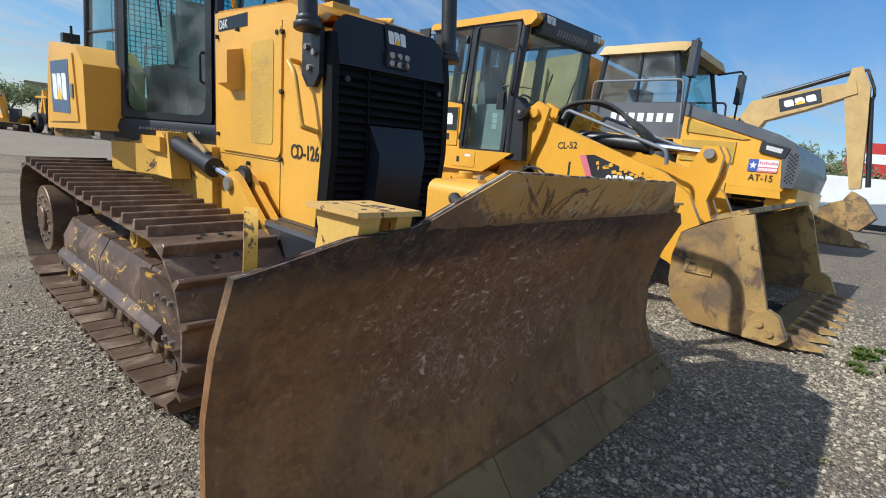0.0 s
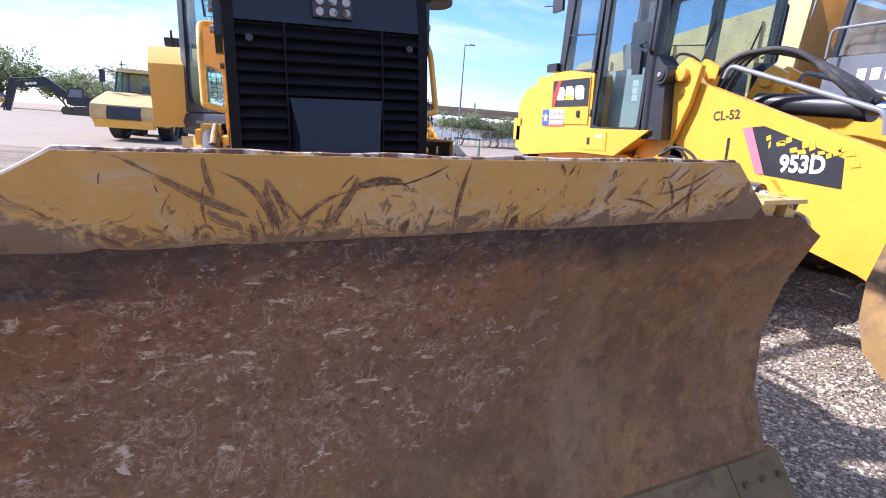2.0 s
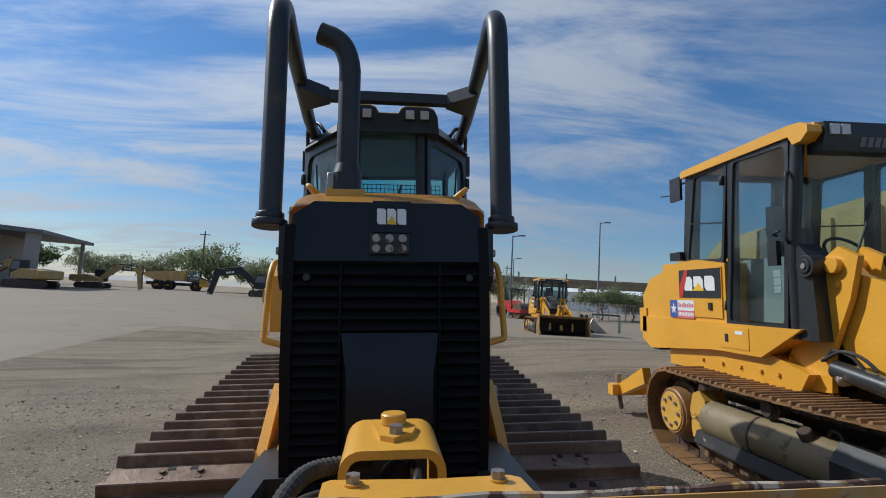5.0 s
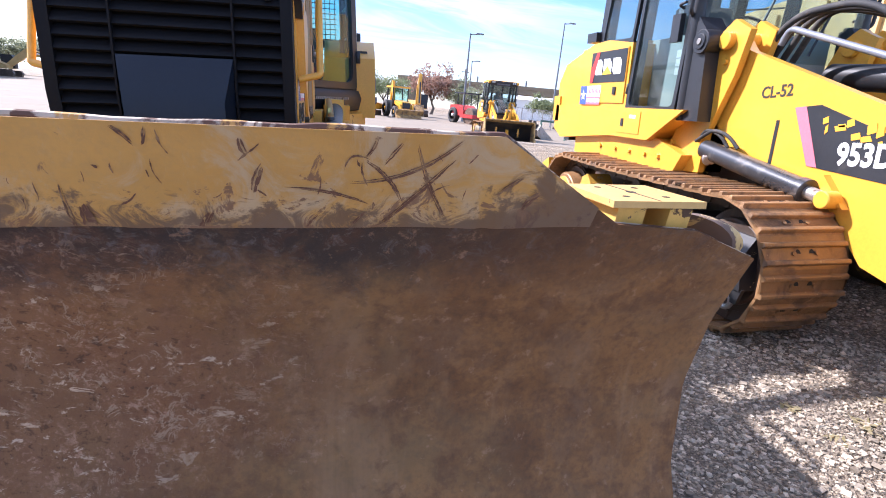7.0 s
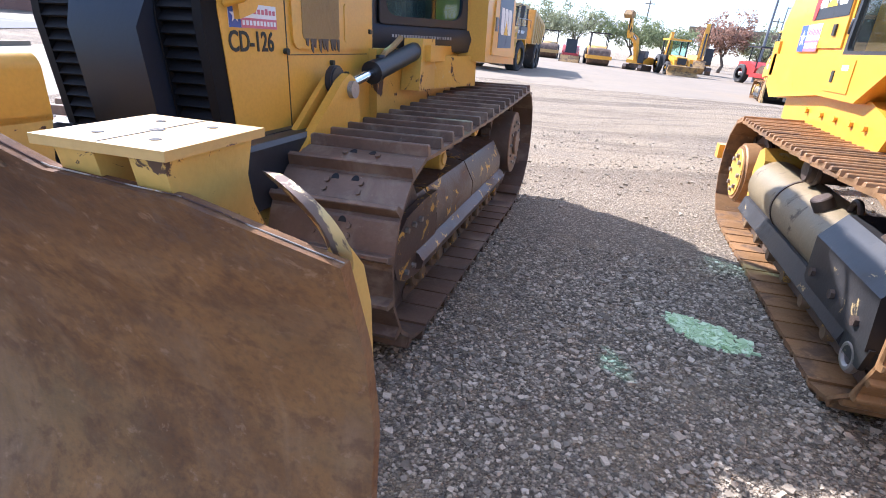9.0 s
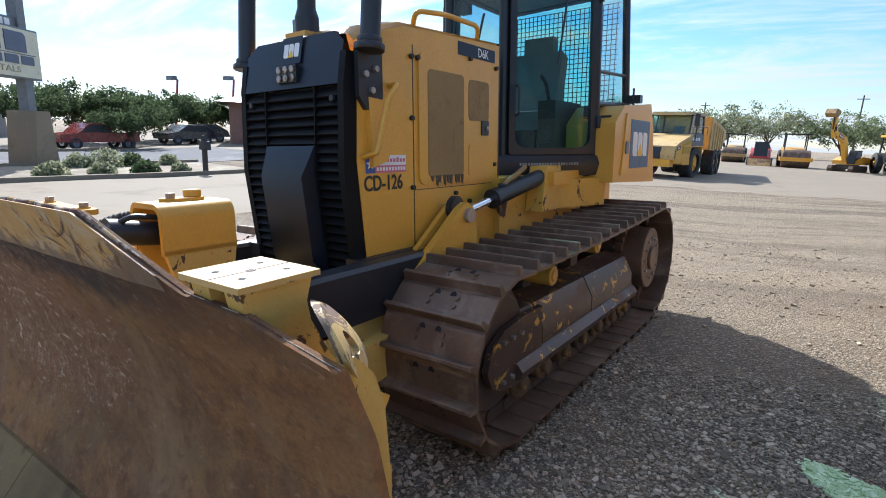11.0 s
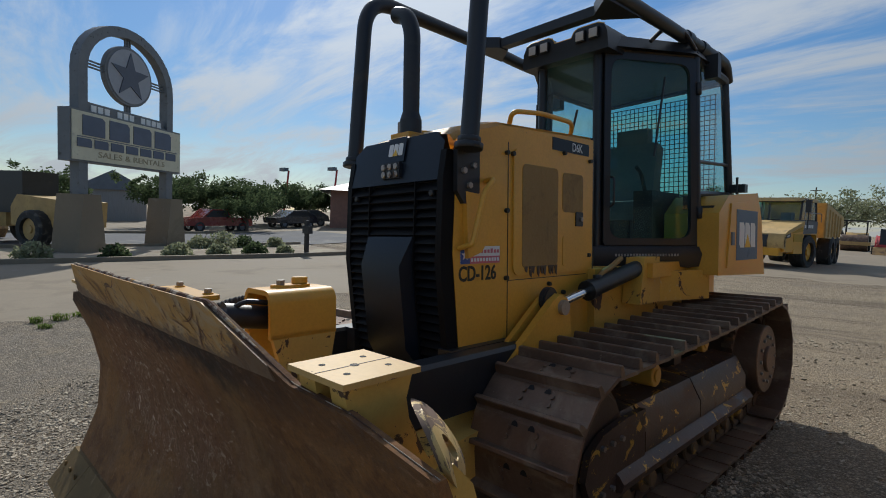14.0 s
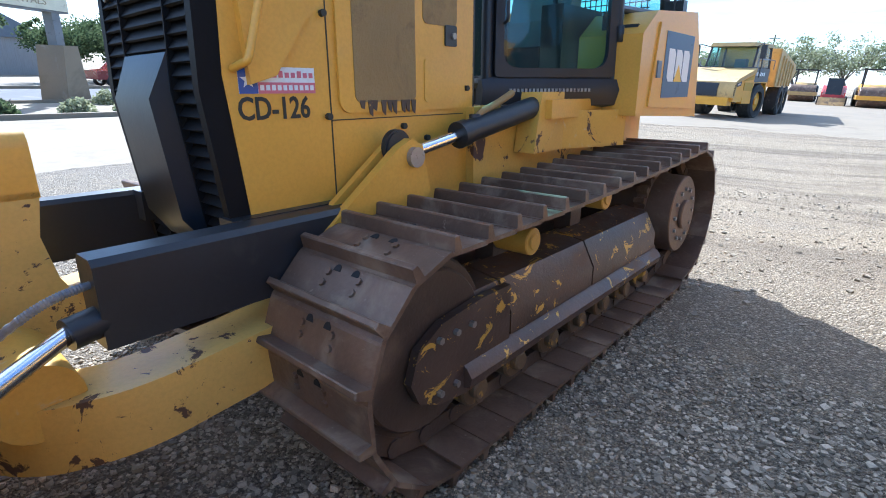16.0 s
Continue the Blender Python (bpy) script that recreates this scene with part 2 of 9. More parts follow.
def blade_material():
    """Rusty mouldboard: brown film, orange rust in clouds, run marks, and a torn, pitted patch in the middle."""
    m = bpy.data.materials.new("rusty_blade_steel")
    m.use_nodes = True
    g = Nodes(m.node_tree)
    vec = g.n("TexCoord").outputs["Object"]
    wide, mid, fine = g.noise(vec, 1.7, 7, 0.62, 0.2), g.noise(vec, 9.0, 9, 0.72, 0.2), g.noise(vec, 60.0, 5, 0.65)
    colour = g.mix(g.ramp(wide, 0.34, 0.68), (0.158, 0.076, 0.036), (0.305, 0.148, 0.057))
    colour = g.mix(g.math("MULTIPLY", g.ramp(mid, 0.42, 0.66), 0.55), colour, (0.36, 0.18, 0.070))
    colour = g.mix(g.math("MULTIPLY", g.ramp(fine, 0.42, 0.68), 0.35), colour, (0.09, 0.055, 0.04))
    # dried clay film in wide clouds
    colour = g.mix(g.math("MULTIPLY", g.ramp(g.noise(vec, 1.3, 6, 0.62, 0.6), 0.44, 0.64), 0.42), colour, (0.20, 0.148, 0.080))
    colour = g.mix(g.math("MULTIPLY", g.ramp(g.noise(vec, 3.1, 7, 0.68, 0.5), 0.48, 0.66), 0.4), colour, (0.25, 0.150, 0.088))
    streak = g.n("Mapping")
    streak.inputs["Scale"].default_value = (5.0, 5.0, 0.7)
    g.link(vec, streak.inputs["Vector"])
    runs = g.noise(streak.outputs[0], 2.2, 6, 0.6, 0.3)
    colour = g.mix(g.math("MULTIPLY", g.ramp(runs, 0.52, 0.72), 0.35), colour, (0.36, 0.21, 0.115))
    # darker broken band along the seam under the upper plate
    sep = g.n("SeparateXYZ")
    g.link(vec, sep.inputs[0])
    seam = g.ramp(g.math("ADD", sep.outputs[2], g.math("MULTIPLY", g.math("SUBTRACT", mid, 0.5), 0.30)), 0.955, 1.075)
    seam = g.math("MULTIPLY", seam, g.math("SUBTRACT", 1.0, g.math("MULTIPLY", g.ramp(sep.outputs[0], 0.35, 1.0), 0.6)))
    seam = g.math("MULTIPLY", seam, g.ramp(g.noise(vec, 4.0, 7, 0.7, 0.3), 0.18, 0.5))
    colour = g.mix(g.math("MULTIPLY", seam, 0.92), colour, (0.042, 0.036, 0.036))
    # blotches and paler rubbed spots all over
    colour = g.mix(g.math("MULTIPLY", g.ramp(g.noise(vec, 13.0, 7, 0.66, 0.2), 0.50, 0.66), 0.5), colour, (0.115, 0.056, 0.034))
    colour = g.mix(g.math("MULTIPLY", g.ramp(g.noise(vec, 24.0, 8, 0.72, 0.3), 0.57, 0.68), 0.45), colour, (0.43, 0.25, 0.155))
    # the pitted patch, scored by stones
    away = g.n("VectorMath", "DISTANCE")
    squash = g.n("Mapping")
    squash.inputs["Scale"].default_value = (0.62, 0.0, 1.25)
    g.link(vec, squash.inputs["Vector"])
    g.link(squash.outputs[0], away.inputs[0])
    away.inputs[1].default_value = (-0.22, 0.0, 0.95)
    patch = g.math("SUBTRACT", 1.0, g.ramp(g.math("ADD", away.outputs["Value"], g.math("MULTIPLY", mid, 0.5)), 0.50, 0.84))
    score = g.n("Mapping")
    score.inputs["Rotation"].default_value = (0, radians(38), 0)
    score.inputs["Scale"].default_value = (1.0, 1.0, 1.6)
    g.link(vec, score.inputs["Vector"])
    pits = g.noise(vec, 52.0, 7, 0.70, 0.3)
    clumps = g.ramp(g.noise(vec, 9.0, 6, 0.7, 0.6), 0.42, 0.62)
    rough_skin = g.math("MULTIPLY", clumps, patch)
    colour = g.mix(g.math("MULTIPLY", patch, 0.5), colour, (0.30, 0.138, 0.075))
    torn = g.math("MULTIPLY", g.ramp(pits, 0.52, 0.62), rough_skin)
    hollow = g.math("MULTIPLY", g.math("SUBTRACT", 1.0, g.ramp(pits, 0.36, 0.45)), patch)
    colour = g.mix(g.math("MULTIPLY", torn, 0.8), colour, (0.52, 0.30, 0.20))
    colour = g.mix(g.math("MULTIPLY", hollow, 0.55), colour, (0.055, 0.032, 0.024))
    # crinkled scraps of old coating left in the torn skin
    curl = g.noise(vec, 19.0, 7, 0.66, 1.0)
    ridge = g.math("SUBTRACT", 1.0, g.ramp(g.math("ABSOLUTE", g.math("SUBTRACT", curl, 0.5)), 0.008, 0.030))
    scraps = g.math("MULTIPLY", g.math("MULTIPLY", ridge, g.ramp(g.noise(vec, 8.0, 6, 0.7, 0.8), 0.48, 0.58)), patch)
    colour = g.mix(g.math("MULTIPLY", scraps, 0.7), colour, (0.50, 0.34, 0.23))
    # a few larger flakes torn to bare metal
    flakes = g.noise(score.outputs[0], 17.0, 9, 0.72, 0.5)
    flake = g.math("MULTIPLY", g.ramp(flakes, 0.585, 0.63), patch)
    colour = g.mix(g.math("MULTIPLY", flake, 0.95), colour, (0.66, 0.48, 0.34))
    stray = g.ramp(g.noise(vec, 30.0, 7, 0.72, 0.6), 0.66, 0.72)
    colour = g.mix(g.math("MULTIPLY", stray, 0.35), colour, (0.40, 0.26, 0.17))
    # grey film scuffed through the dark band, right under the plate
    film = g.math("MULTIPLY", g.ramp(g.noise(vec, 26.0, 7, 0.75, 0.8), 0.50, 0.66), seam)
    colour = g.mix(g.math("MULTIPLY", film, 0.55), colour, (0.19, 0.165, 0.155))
    shader = g.n("BsdfPrincipled")
    shader.inputs["Metallic"].default_value = 0.05
    g.link(colour, shader.inputs["Base Color"])
    g.link(g.math("ADD", 0.58, g.math("MULTIPLY", mid, 0.35)), shader.inputs["Roughness"])
    shader.inputs["Specular IOR Level"].default_value = 0.12
    relief = g.n("Bump", i_Strength=0.55, i_Distance=0.012)
    height = g.math("ADD", g.math("ADD", g.math("MULTIPLY", fine, 0.35), g.math("MULTIPLY", mid, 0.6)), g.math("MULTIPLY", g.math("ADD", g.math("MULTIPLY", pits, 1.6), g.math("MULTIPLY", flakes, 2.6)), patch))
    g.link(height, relief.inputs["Height"])
    g.link(relief.outputs[0], shader.inputs["Normal"])
    out = g.n("OutputMaterial")
    g.link(shader.outputs[0], out.inputs["Surface"])
    return m


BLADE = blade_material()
EDGE = material("ground_cutting_edge", (0.20, 0.132, 0.060), (0.12, 0.078, 0.042), spec=0.15, rough=0.7, metal=0.05, var=0.25, cover=(0.5, 0.7), other_scale=4, bump=0.25, third=(0.30, 0.20, 0.11), third_cover=(0.6, 0.7), third_scale=9)
SCRAPE = material("bare_scrape", (0.155, 0.072, 0.045), (0.32, 0.19, 0.10), rough=0.6, metal=0.1, var=0.3, cover=(0.47, 0.62), other_scale=42, bump=0.2, third=(0.5, 0.33, 0.14), third_cover=(0.62, 0.68), third_scale=70)
BRIGHT = material("scuffed_bare_edge", (0.46, 0.38, 0.29), (0.11, 0.06, 0.042), rough=0.8, spec=0.2, var=0.25, scale=9, cover=(0.46, 0.54), other_scale=13, bump=0.2, third=(0.45, 0.25, 0.08), third_cover=(0.56, 0.62), third_scale=9)
TRACK = material("worn_track_steel", (0.152, 0.095, 0.064), (0.26, 0.188, 0.130), rough=0.45, metal=0.35, var=0.28, scale=3.0, cover=(0.5, 0.66), other_scale=5, other_rough=0.7, bump=0.25, offset=True, third=(0.34, 0.25, 0.18), third_cover=(0.64, 0.72), third_scale=26)
TRACK_DARK = material("greasy_track_frame", (0.085, 0.058, 0.044), (0.16, 0.11, 0.075), rough=0.5, metal=0.2, var=0.25, cover=(0.5, 0.7), other_scale=4, bump=0.3, third=(0.62, 0.36, 0.07), third_cover=(0.66, 0.675), third_scale=5)
FRAME = material("rusty_track_frame", (0.095, 0.060, 0.045), (0.17, 0.11, 0.075), rough=0.40, metal=0.25, var=0.3, cover=(0.48, 0.68), other_scale=3.5, bump=0.25, third=(0.60, 0.35, 0.06), third_cover=(0.595, 0.61), third_scale=9, stretch=(1, 0.8, 1.3))
LOADER_TRACK = material("rusty_loader_track", (0.30, 0.162, 0.068), (0.15, 0.09, 0.052), rough=0.5, metal=0.25, var=0.25, cover=(0.48, 0.66), other_scale=5, bump=0.3, offset=True, third=(0.42, 0.28, 0.14), third_cover=(0.62, 0.7), third_scale=22)
BLACK = material("black_machine_paint", (0.020, 0.021, 0.024), (0.075, 0.065, 0.055), rough=0.42, var=0.2, cover=(0.58, 0.8), other_scale=3, bump=0.08)
GRILLE = material("black_radiator_guard", (0.006, 0.006, 0.007), (0.02, 0.017, 0.014), spec=0.15, rough=0.6, var=0.2, cover=(0.60, 0.85), other_scale=2.5, bump=0.1, third=(0.14, 0.13, 0.12), third_cover=(0.735, 0.75), third_scale=8)
NAVY = material("dark_guard_panel", (0.009, 0.013, 0.021), (0.025, 0.026, 0.03), spec=0.3, rough=0.38, var=0.15, cover=(0.62, 0.85), other_scale=3, bump=0.06, third=(0.25, 0.22, 0.2), third_cover=(0.735, 0.75), third_scale=6)
DECAL_BLUE = material("blue_grey_decal", (0.07, 0.115, 0.19), (0.12, 0.15, 0.2), rough=0.45, var=0.1, bump=0.02)
# shade inside holes and openings is put into this near-black
DARK_IN = material("dark_hollow", (0.012, 0.012, 0.012), rough=0.8, var=0.2, bump=0.1)
MESH_TAN = material("dusty_mesh_screen", (0.32, 0.20, 0.07), (0.14, 0.09, 0.05), rough=0.7, var=0.12, cover=(0.5, 0.75), other_scale=4, bump=0.6, fine=160)
RUBBER = material("dusty_black_rubber", (0.03, 0.029, 0.028), (0.12, 0.105, 0.085), rough=0.75, var=0.2, cover=(0.5, 0.7), other_scale=4, bump=0.3)
CHROME = material("chrome_rod", (0.75, 0.75, 0.77), rough=0.18, metal=1.0, var=0.05, bump=0.02)
STEEL = material("bare_steel", (0.36, 0.33, 0.30), (0.14, 0.08, 0.05), rough=0.45, metal=0.7, var=0.15, cover=(0.55, 0.65), other_scale=14, bump=0.15)
GREY = material("grey_painted_metal", (0.16, 0.17, 0.19), (0.26, 0.25, 0.23), rough=0.45, var=0.1, cover=(0.55, 0.75), bump=0.05)
WHITE = material("white_paint", (0.78, 0.78, 0.76), (0.5, 0.47, 0.42), rough=0.5, var=0.05, cover=(0.66, 0.8), bump=0.04)
RED = material("red_paint", (0.50, 0.035, 0.03), (0.30, 0.09, 0.06), rough=0.45, var=0.1, cover=(0.6, 0.75), bump=0.04)
PINK = material("faded_red_print", (0.62, 0.16, 0.20), rough=0.5, var=0.1, bump=0.02)
BLUE = material("blue_print", (0.05, 0.10, 0.34), rough=0.45, var=0.1, bump=0.02)
STENCIL = material("stencil_black", (0.03, 0.028, 0.022), rough=0.6, var=0.2, bump=0.05)
LOGO_YELLOW = material("logo_yellow", (0.80, 0.48, 0.03), rough=0.45, var=0.05, bump=0.0)
LAMP_GLASS = material("lamp_lens", (0.62, 0.62, 0.60), rough=0.15, var=0.1, bump=0.05, coat=0.6)
SEAT = material("grey_seat_cloth", (0.20, 0.20, 0.205), rough=0.8, var=0.2, bump=0.3)
GLASS = glass_material("green_tinted_glass", (0.42, 0.74, 0.73), 0.90)
GLASS_GREY = glass_material("lightly_tinted_glass", (0.58, 0.70, 0.71), 0.90)
GLASS_DUSTY = glass_material("dusty_tinted_glass", (0.40, 0.72, 0.68), 0.62)
GLASS_CLEAR = glass_material("clear_dusty_glass", (0.70, 0.78, 0.80), 0.72)


# ---- mesh helpers ----
SINGLE = {"bolt": "bolt", "hole": "hole", "cab_post": "cab_post", "canopy_post": "canopy_post", "strut": "strut", "number_bars": "number_bar", "letter_blocks": "letter_block",
          "scrapes": "scrape", "logo_blocks": "logo_block", "writing": "writing_bar", "pipe_foot": "pipe_foot", "mud_run": "mud_run", "torn_patches": "torn_patch", "bucket_shank": "bucket_shank"}


def islands(bm):
    """The separate pieces of a bmesh, each as a bmesh of its own."""
    bm.verts.index_update()
    left, out = set(bm.verts), []
    for v in list(bm.verts):
        if v not in left:
            continue
        left.discard(v)
        stack, found = [v], []
        while stack:
            u = stack.pop()
            found.append(u)
            for e in u.link_edges:
                w = e.other_vert(u)
                if w in left:
                    left.discard(w)
                    stack.append(w)
        one = bmesh.new()
        made = {u: one.verts.new(u.co) for u in found}
        for f in {f for u in found for f in u.link_faces}:
            one.faces.new([made[u] for u in f.verts])
        out.append(one)
    bm.free()
    return out


def part(name, bm, mat, parent=None, label="", smooth=38):
    if name in SINGLE:
        obs = [part_one(SINGLE[name], one, mat, parent, label, smooth) for one in islands(bm)]
        return obs[0]
    return part_one(name, bm, mat, parent, label, smooth)


def part_one(name, bm, mat, parent=None, label="", smooth=38):
    me = bpy.data.meshes.new(name)
    bmesh.ops.recalc_face_normals(bm, faces=bm.faces)
    bm.to_mesh(me)
    bm.free()
    me.materials.append(mat)
    if smooth:
        me.shade_smooth()
        me.set_sharp_from_angle(angle=radians(smooth))
    ob = new(name, me)
    ob.parent = parent
    if label:
        ob["label"] = label
    return ob


def piece(name, mesh, parent, m):
    ob = new(name, mesh)
    ob.parent = parent
    ob.matrix_basis = m
    return ob


def thing(name, label, category, m=None, group="", kind=""):
    ob = new(name)
    ob.empty_display_size = 0.2
    ob.matrix_world = m or Matrix.Identity(4)
    return tagged(ob, label, category, group, kind)


def fresh():
    return bmesh.new()


def bevel(bm, off, seg=1, geom=None):
    edges = [e for e in (geom or bm.edges) if len(e.link_faces) == 2 and e.calc_face_angle(0) > 0.5]
    bmesh.ops.bevel(bm, geom=edges, offset=off, segments=seg, affect="EDGES", clamp_overlap=True)
    return bm


def prism(bm, pts, axis, lo, hi):
    """A polygon drawn in the two other axes (in x, y, z order), drawn out along the axis."""
    k = "xyz".index(axis)

    def at(p, d):
        c = list(p)
        c.insert(k, d)
        return c
    a = [bm.verts.new(at(p, lo)) for p in pts]
    b = [bm.verts.new(at(p, hi)) for p in pts]
    n = len(pts)
    bm.faces.new(a)
    bm.faces.new(b[::-1])
    for i in range(n):
        bm.faces.new((a[i], b[i], b[(i + 1) % n], a[(i + 1) % n]))
    return bm


def box(bm, x0, x1, y0, y1, z0, z1):
    return prism(bm, [(x0, y0), (x1, y0), (x1, y1), (x0, y1)], "z", z0, z1)


def rbox(x0, x1, y0, y1, z0, z1, r=0.01, seg=2):
    return bevel(box(fresh(), x0, x1, y0, y1, z0, z1), r, seg)


def rod(bm, a, b, r, r2=None, n=16):
    a, b = Vector(a), Vector(b)
    d = b - a
    m = Matrix.Translation((a + b) / 2) @ d.to_track_quat("Z", "Y").to_matrix().to_4x4()
    bmesh.ops.create_cone(bm, cap_ends=True, segments=n, radius1=r, radius2=r if r2 is None else r2, depth=d.length, matrix=m)
    return bm


def tube(bm, pts, r, n=12, closed=False):
    """A round bar along a line of points."""
    pts = [Vector(p) for p in pts]
    rings, side = [], None
    for i, p in enumerate(pts):
        d = (pts[min(i + 1, len(pts) - 1)] - pts[max(i - 1, 0)]).normalized()
        if side is None:
            side = d.orthogonal().normalized()
        side = (side - d * side.dot(d)).normalized()
        up = d.cross(side)
        rr = r[i] if isinstance(r, (list, tuple)) else r
        rings.append([bm.verts.new(p + (side * math.cos(a) + up * math.sin(a)) * rr) for a in (2 * math.pi * k / n for k in range(n))])
    for a, b in zip(rings, rings[1:]):
        for k in range(n):
            bm.faces.new((a[k], a[(k + 1) % n], b[(k + 1) % n], b[k]))
    bm.faces.new(rings[0][::-1])
    bm.faces.new(rings[-1])
    return bm


def bend(pts, r, n=6):
    """Rounds the corners of a line of points."""
    pts = [Vector(p) for p in pts]
    out = [pts[0]]
    for a, b, c in zip(pts, pts[1:], pts[2:]):
        u, v = (a - b), (c - b)
        k = min(r, u.length * 0.49, v.length * 0.49)
        p, q = b + u.normalized() * k, b + v.normalized() * k
        for i in range(n + 1):
            s = i / n
            out.append(p * (1 - s) ** 2 + b * 2 * s * (1 - s) + q * s * s)
    return out + [pts[-1]]


def circle(cx, cy, r, n=24, a0=0.0, a1=360.0):
    full = abs(a1 - a0) >= 360
    return [(cx + r * math.cos(radians(a0 + (a1 - a0) * k / (n if full else n - 1))), cy + r * math.sin(radians(a0 + (a1 - a0) * k / (n if full else n - 1)))) for k in range(n)]


def bolts(bm, places, axis, r, h, n=6):
    k = "xyz".index(axis)
    for p in places:
        q = list(p)
        q[k] += h
        rod(bm, p, q, r, n=n)
    return bm


def lettering(name, text, size, m, mat, parent, thick=0.002, stretch=1.0, bold=0.0):
    """Raised letters as one mesh; m stands at the middle of the line, text along x, up along y."""
    curve = bpy.data.curves.new(name, "FONT")
    curve.body, curve.size, curve.extrude, curve.align_x, curve.align_y = text, size, thick, "CENTER", "CENTER"
    curve.resolution_u = 3
    curve.offset = size * bold
    tmp = bpy.data.objects.new(name, curve)
    me = bpy.data.meshes.new_from_object(tmp)
    bpy.data.objects.remove(tmp)
    me.transform(Matrix.Diagonal((stretch, 1, 1, 1)))
    me.materials.clear()
    me.materials.append(mat)
    ob = new(name, me)
    ob.parent = parent
    ob.matrix_basis = m
    return ob


def facing(x, y, z, right, up):
    """A pose whose x runs along right and whose y runs along up."""
    right = Vector(right).normalized()
    up = Vector(up)
    up = (up - right * up.dot(right)).normalized()
    return Matrix.Translation((x, y, z)) @ Matrix((right, up, right.cross(up))).transposed().to_4x4()


def badge(parent, m, w, h, back, mats, name="decal", tri=True):
    """A maker's decal as plain shapes: three pale blocks and a triangle on a dark field."""
    bm = box(fresh(), -w / 2, w / 2, -h / 2, h / 2, 0, 0.002)
    ob = part(name, bm, back, parent, smooth=0)
    ob.matrix_basis = m
    bm = fresh()
    bw, bh = w * 0.23, h * 0.50
    for k in (-1, 0, 1):
        c = k * w * 0.265
        cut = bw * (0.22 if k else 0.28)
        prism(bm, [(c - bw / 2, -bh / 2 + cut), (c - bw / 2 + cut, -bh / 2), (c + bw / 2, -bh / 2), (c + bw / 2, bh / 2 - cut), (c + bw / 2 - cut, bh / 2), (c - bw / 2, bh / 2)], "z", 0.002, 0.0035)
    part("logo_blocks", bm, mats[0], ob, smooth=0)
    if tri:
        bm = prism(fresh(), [(-bw * 0.62, -bh * 0.5), (bw * 0.62, -bh * 0.5), (0, 0.05 * bh)], "z", 0.004, 0.005)
        part("logo_triangle", bm, mats[1], ob, smooth=0)
    return ob


def sticker(parent, m, w, h):
    """A dealer's sticker: a blue square with a white star, a white band and a red band with bars of writing."""
    ob = part("sticker", box(fresh(), -w / 2, w / 2, -h / 2, h / 2, 0, 0.0015), WHITE, parent, "blue, white and red dealer sticker with a star", smooth=0)
    ob.matrix_basis = m
    s = h * 0.92
    part("star_field", box(fresh(), -w / 2, -w / 2 + s * 0.85, -h / 2, h / 2, 0.0015, 0.0025), BLUE, ob, smooth=0)
    bm = fresh()
    pts = [((-w / 2 + s * 0.42) + (s * 0.36 if k % 2 == 0 else s * 0.15) * math.sin(math.pi * k / 5), (s * 0.36 if k % 2 == 0 else s * 0.15) * math.cos(math.pi * k / 5)) for k in range(10)]
    prism(bm, pts, "z", 0.0025, 0.0035)
    part("star", bm, WHITE, ob, smooth=0)
    part("red_band", box(fresh(), -w / 2 + s * 0.87, w / 2, -h / 2, -h * 0.08, 0.0015, 0.0025), PINK, ob, smooth=0)
    bm = fresh()
    x0 = -w / 2 + s * 0.95
    for k in range(9):
        a = x0 + (w / 2 - x0) * k / 9
        box(bm, a, a + (w / 2 - x0) * 0.075, h * 0.1, h * 0.3 + h * 0.06 * (k % 3 == 0), 0.0015, 0.0025)
    part("writing", bm, PINK, ob, smooth=0)
    bm = fresh()
    for k in range(10):
        a = x0 + (w / 2 - x0) * k / 10
        box(bm, a, a + (w / 2 - x0) * 0.065, -h * 0.38, -h * 0.18, 0.0025, 0.0035)
    part("number_bars", bm, WHITE, ob, smooth=0)
    return ob

# ---- ground ----
def slope_sum(x):
    """The yard's height across the row of machines: a fall to the west that levels out on both sides."""
    knots = [(-14, 0.0), (-4, 0.0557), (0.9, 0.0557), (1.5, 0.088), (4.2, 0.088), (9, 0.0)]

    def slope(u):
        if u <= knots[0][0] or u >= knots[-1][0]:
            return 0.0
        for (a, p), (b, q) in zip(knots, knots[1:]):
            if a <= u <= b:
                return p + (q - p) * (u - a) / (b - a)
    n = 24
    return sum(slope(x * (k + 0.5) / n) for k in range(n)) * x / n


HEIGHTS = [slope_sum(-30 + 0.25 * k) for k in range(241)]


def ground_z(x, y):
    u = min(max((x + 30) / 0.25, 0), 239.999)
    k = int(u)
    h = HEIGHTS[k] + (HEIGHTS[k + 1] - HEIGHTS[k]) * (u - k)
    far = min(max((abs(y - 3) - 9) / 16, 0), 1)
    return h * (1 - far * far * (3 - 2 * far))


def relief(x, y):
    """The ground's height with its small unevenness and the ruts that tracks have left behind the machines."""
    z = ground_z(x, y)
    d = max(abs(x), abs(y - 4))
    if d < 30:
        z += 0.012 * noise.noise((x * 2.1, y * 2.1, 0)) * min(1, max(0, (30 - d) / 8)) + 0.018 * noise.noise((x * 0.6, y * 0.6, 4))
        if y > 7:
            rut = noise.noise((x * 1.6 + 0.3 * y, y * 0.18, 9))
            z += 0.028 * max(0, rut) * min(1, (y - 7) / 4)
    return z - 0.012


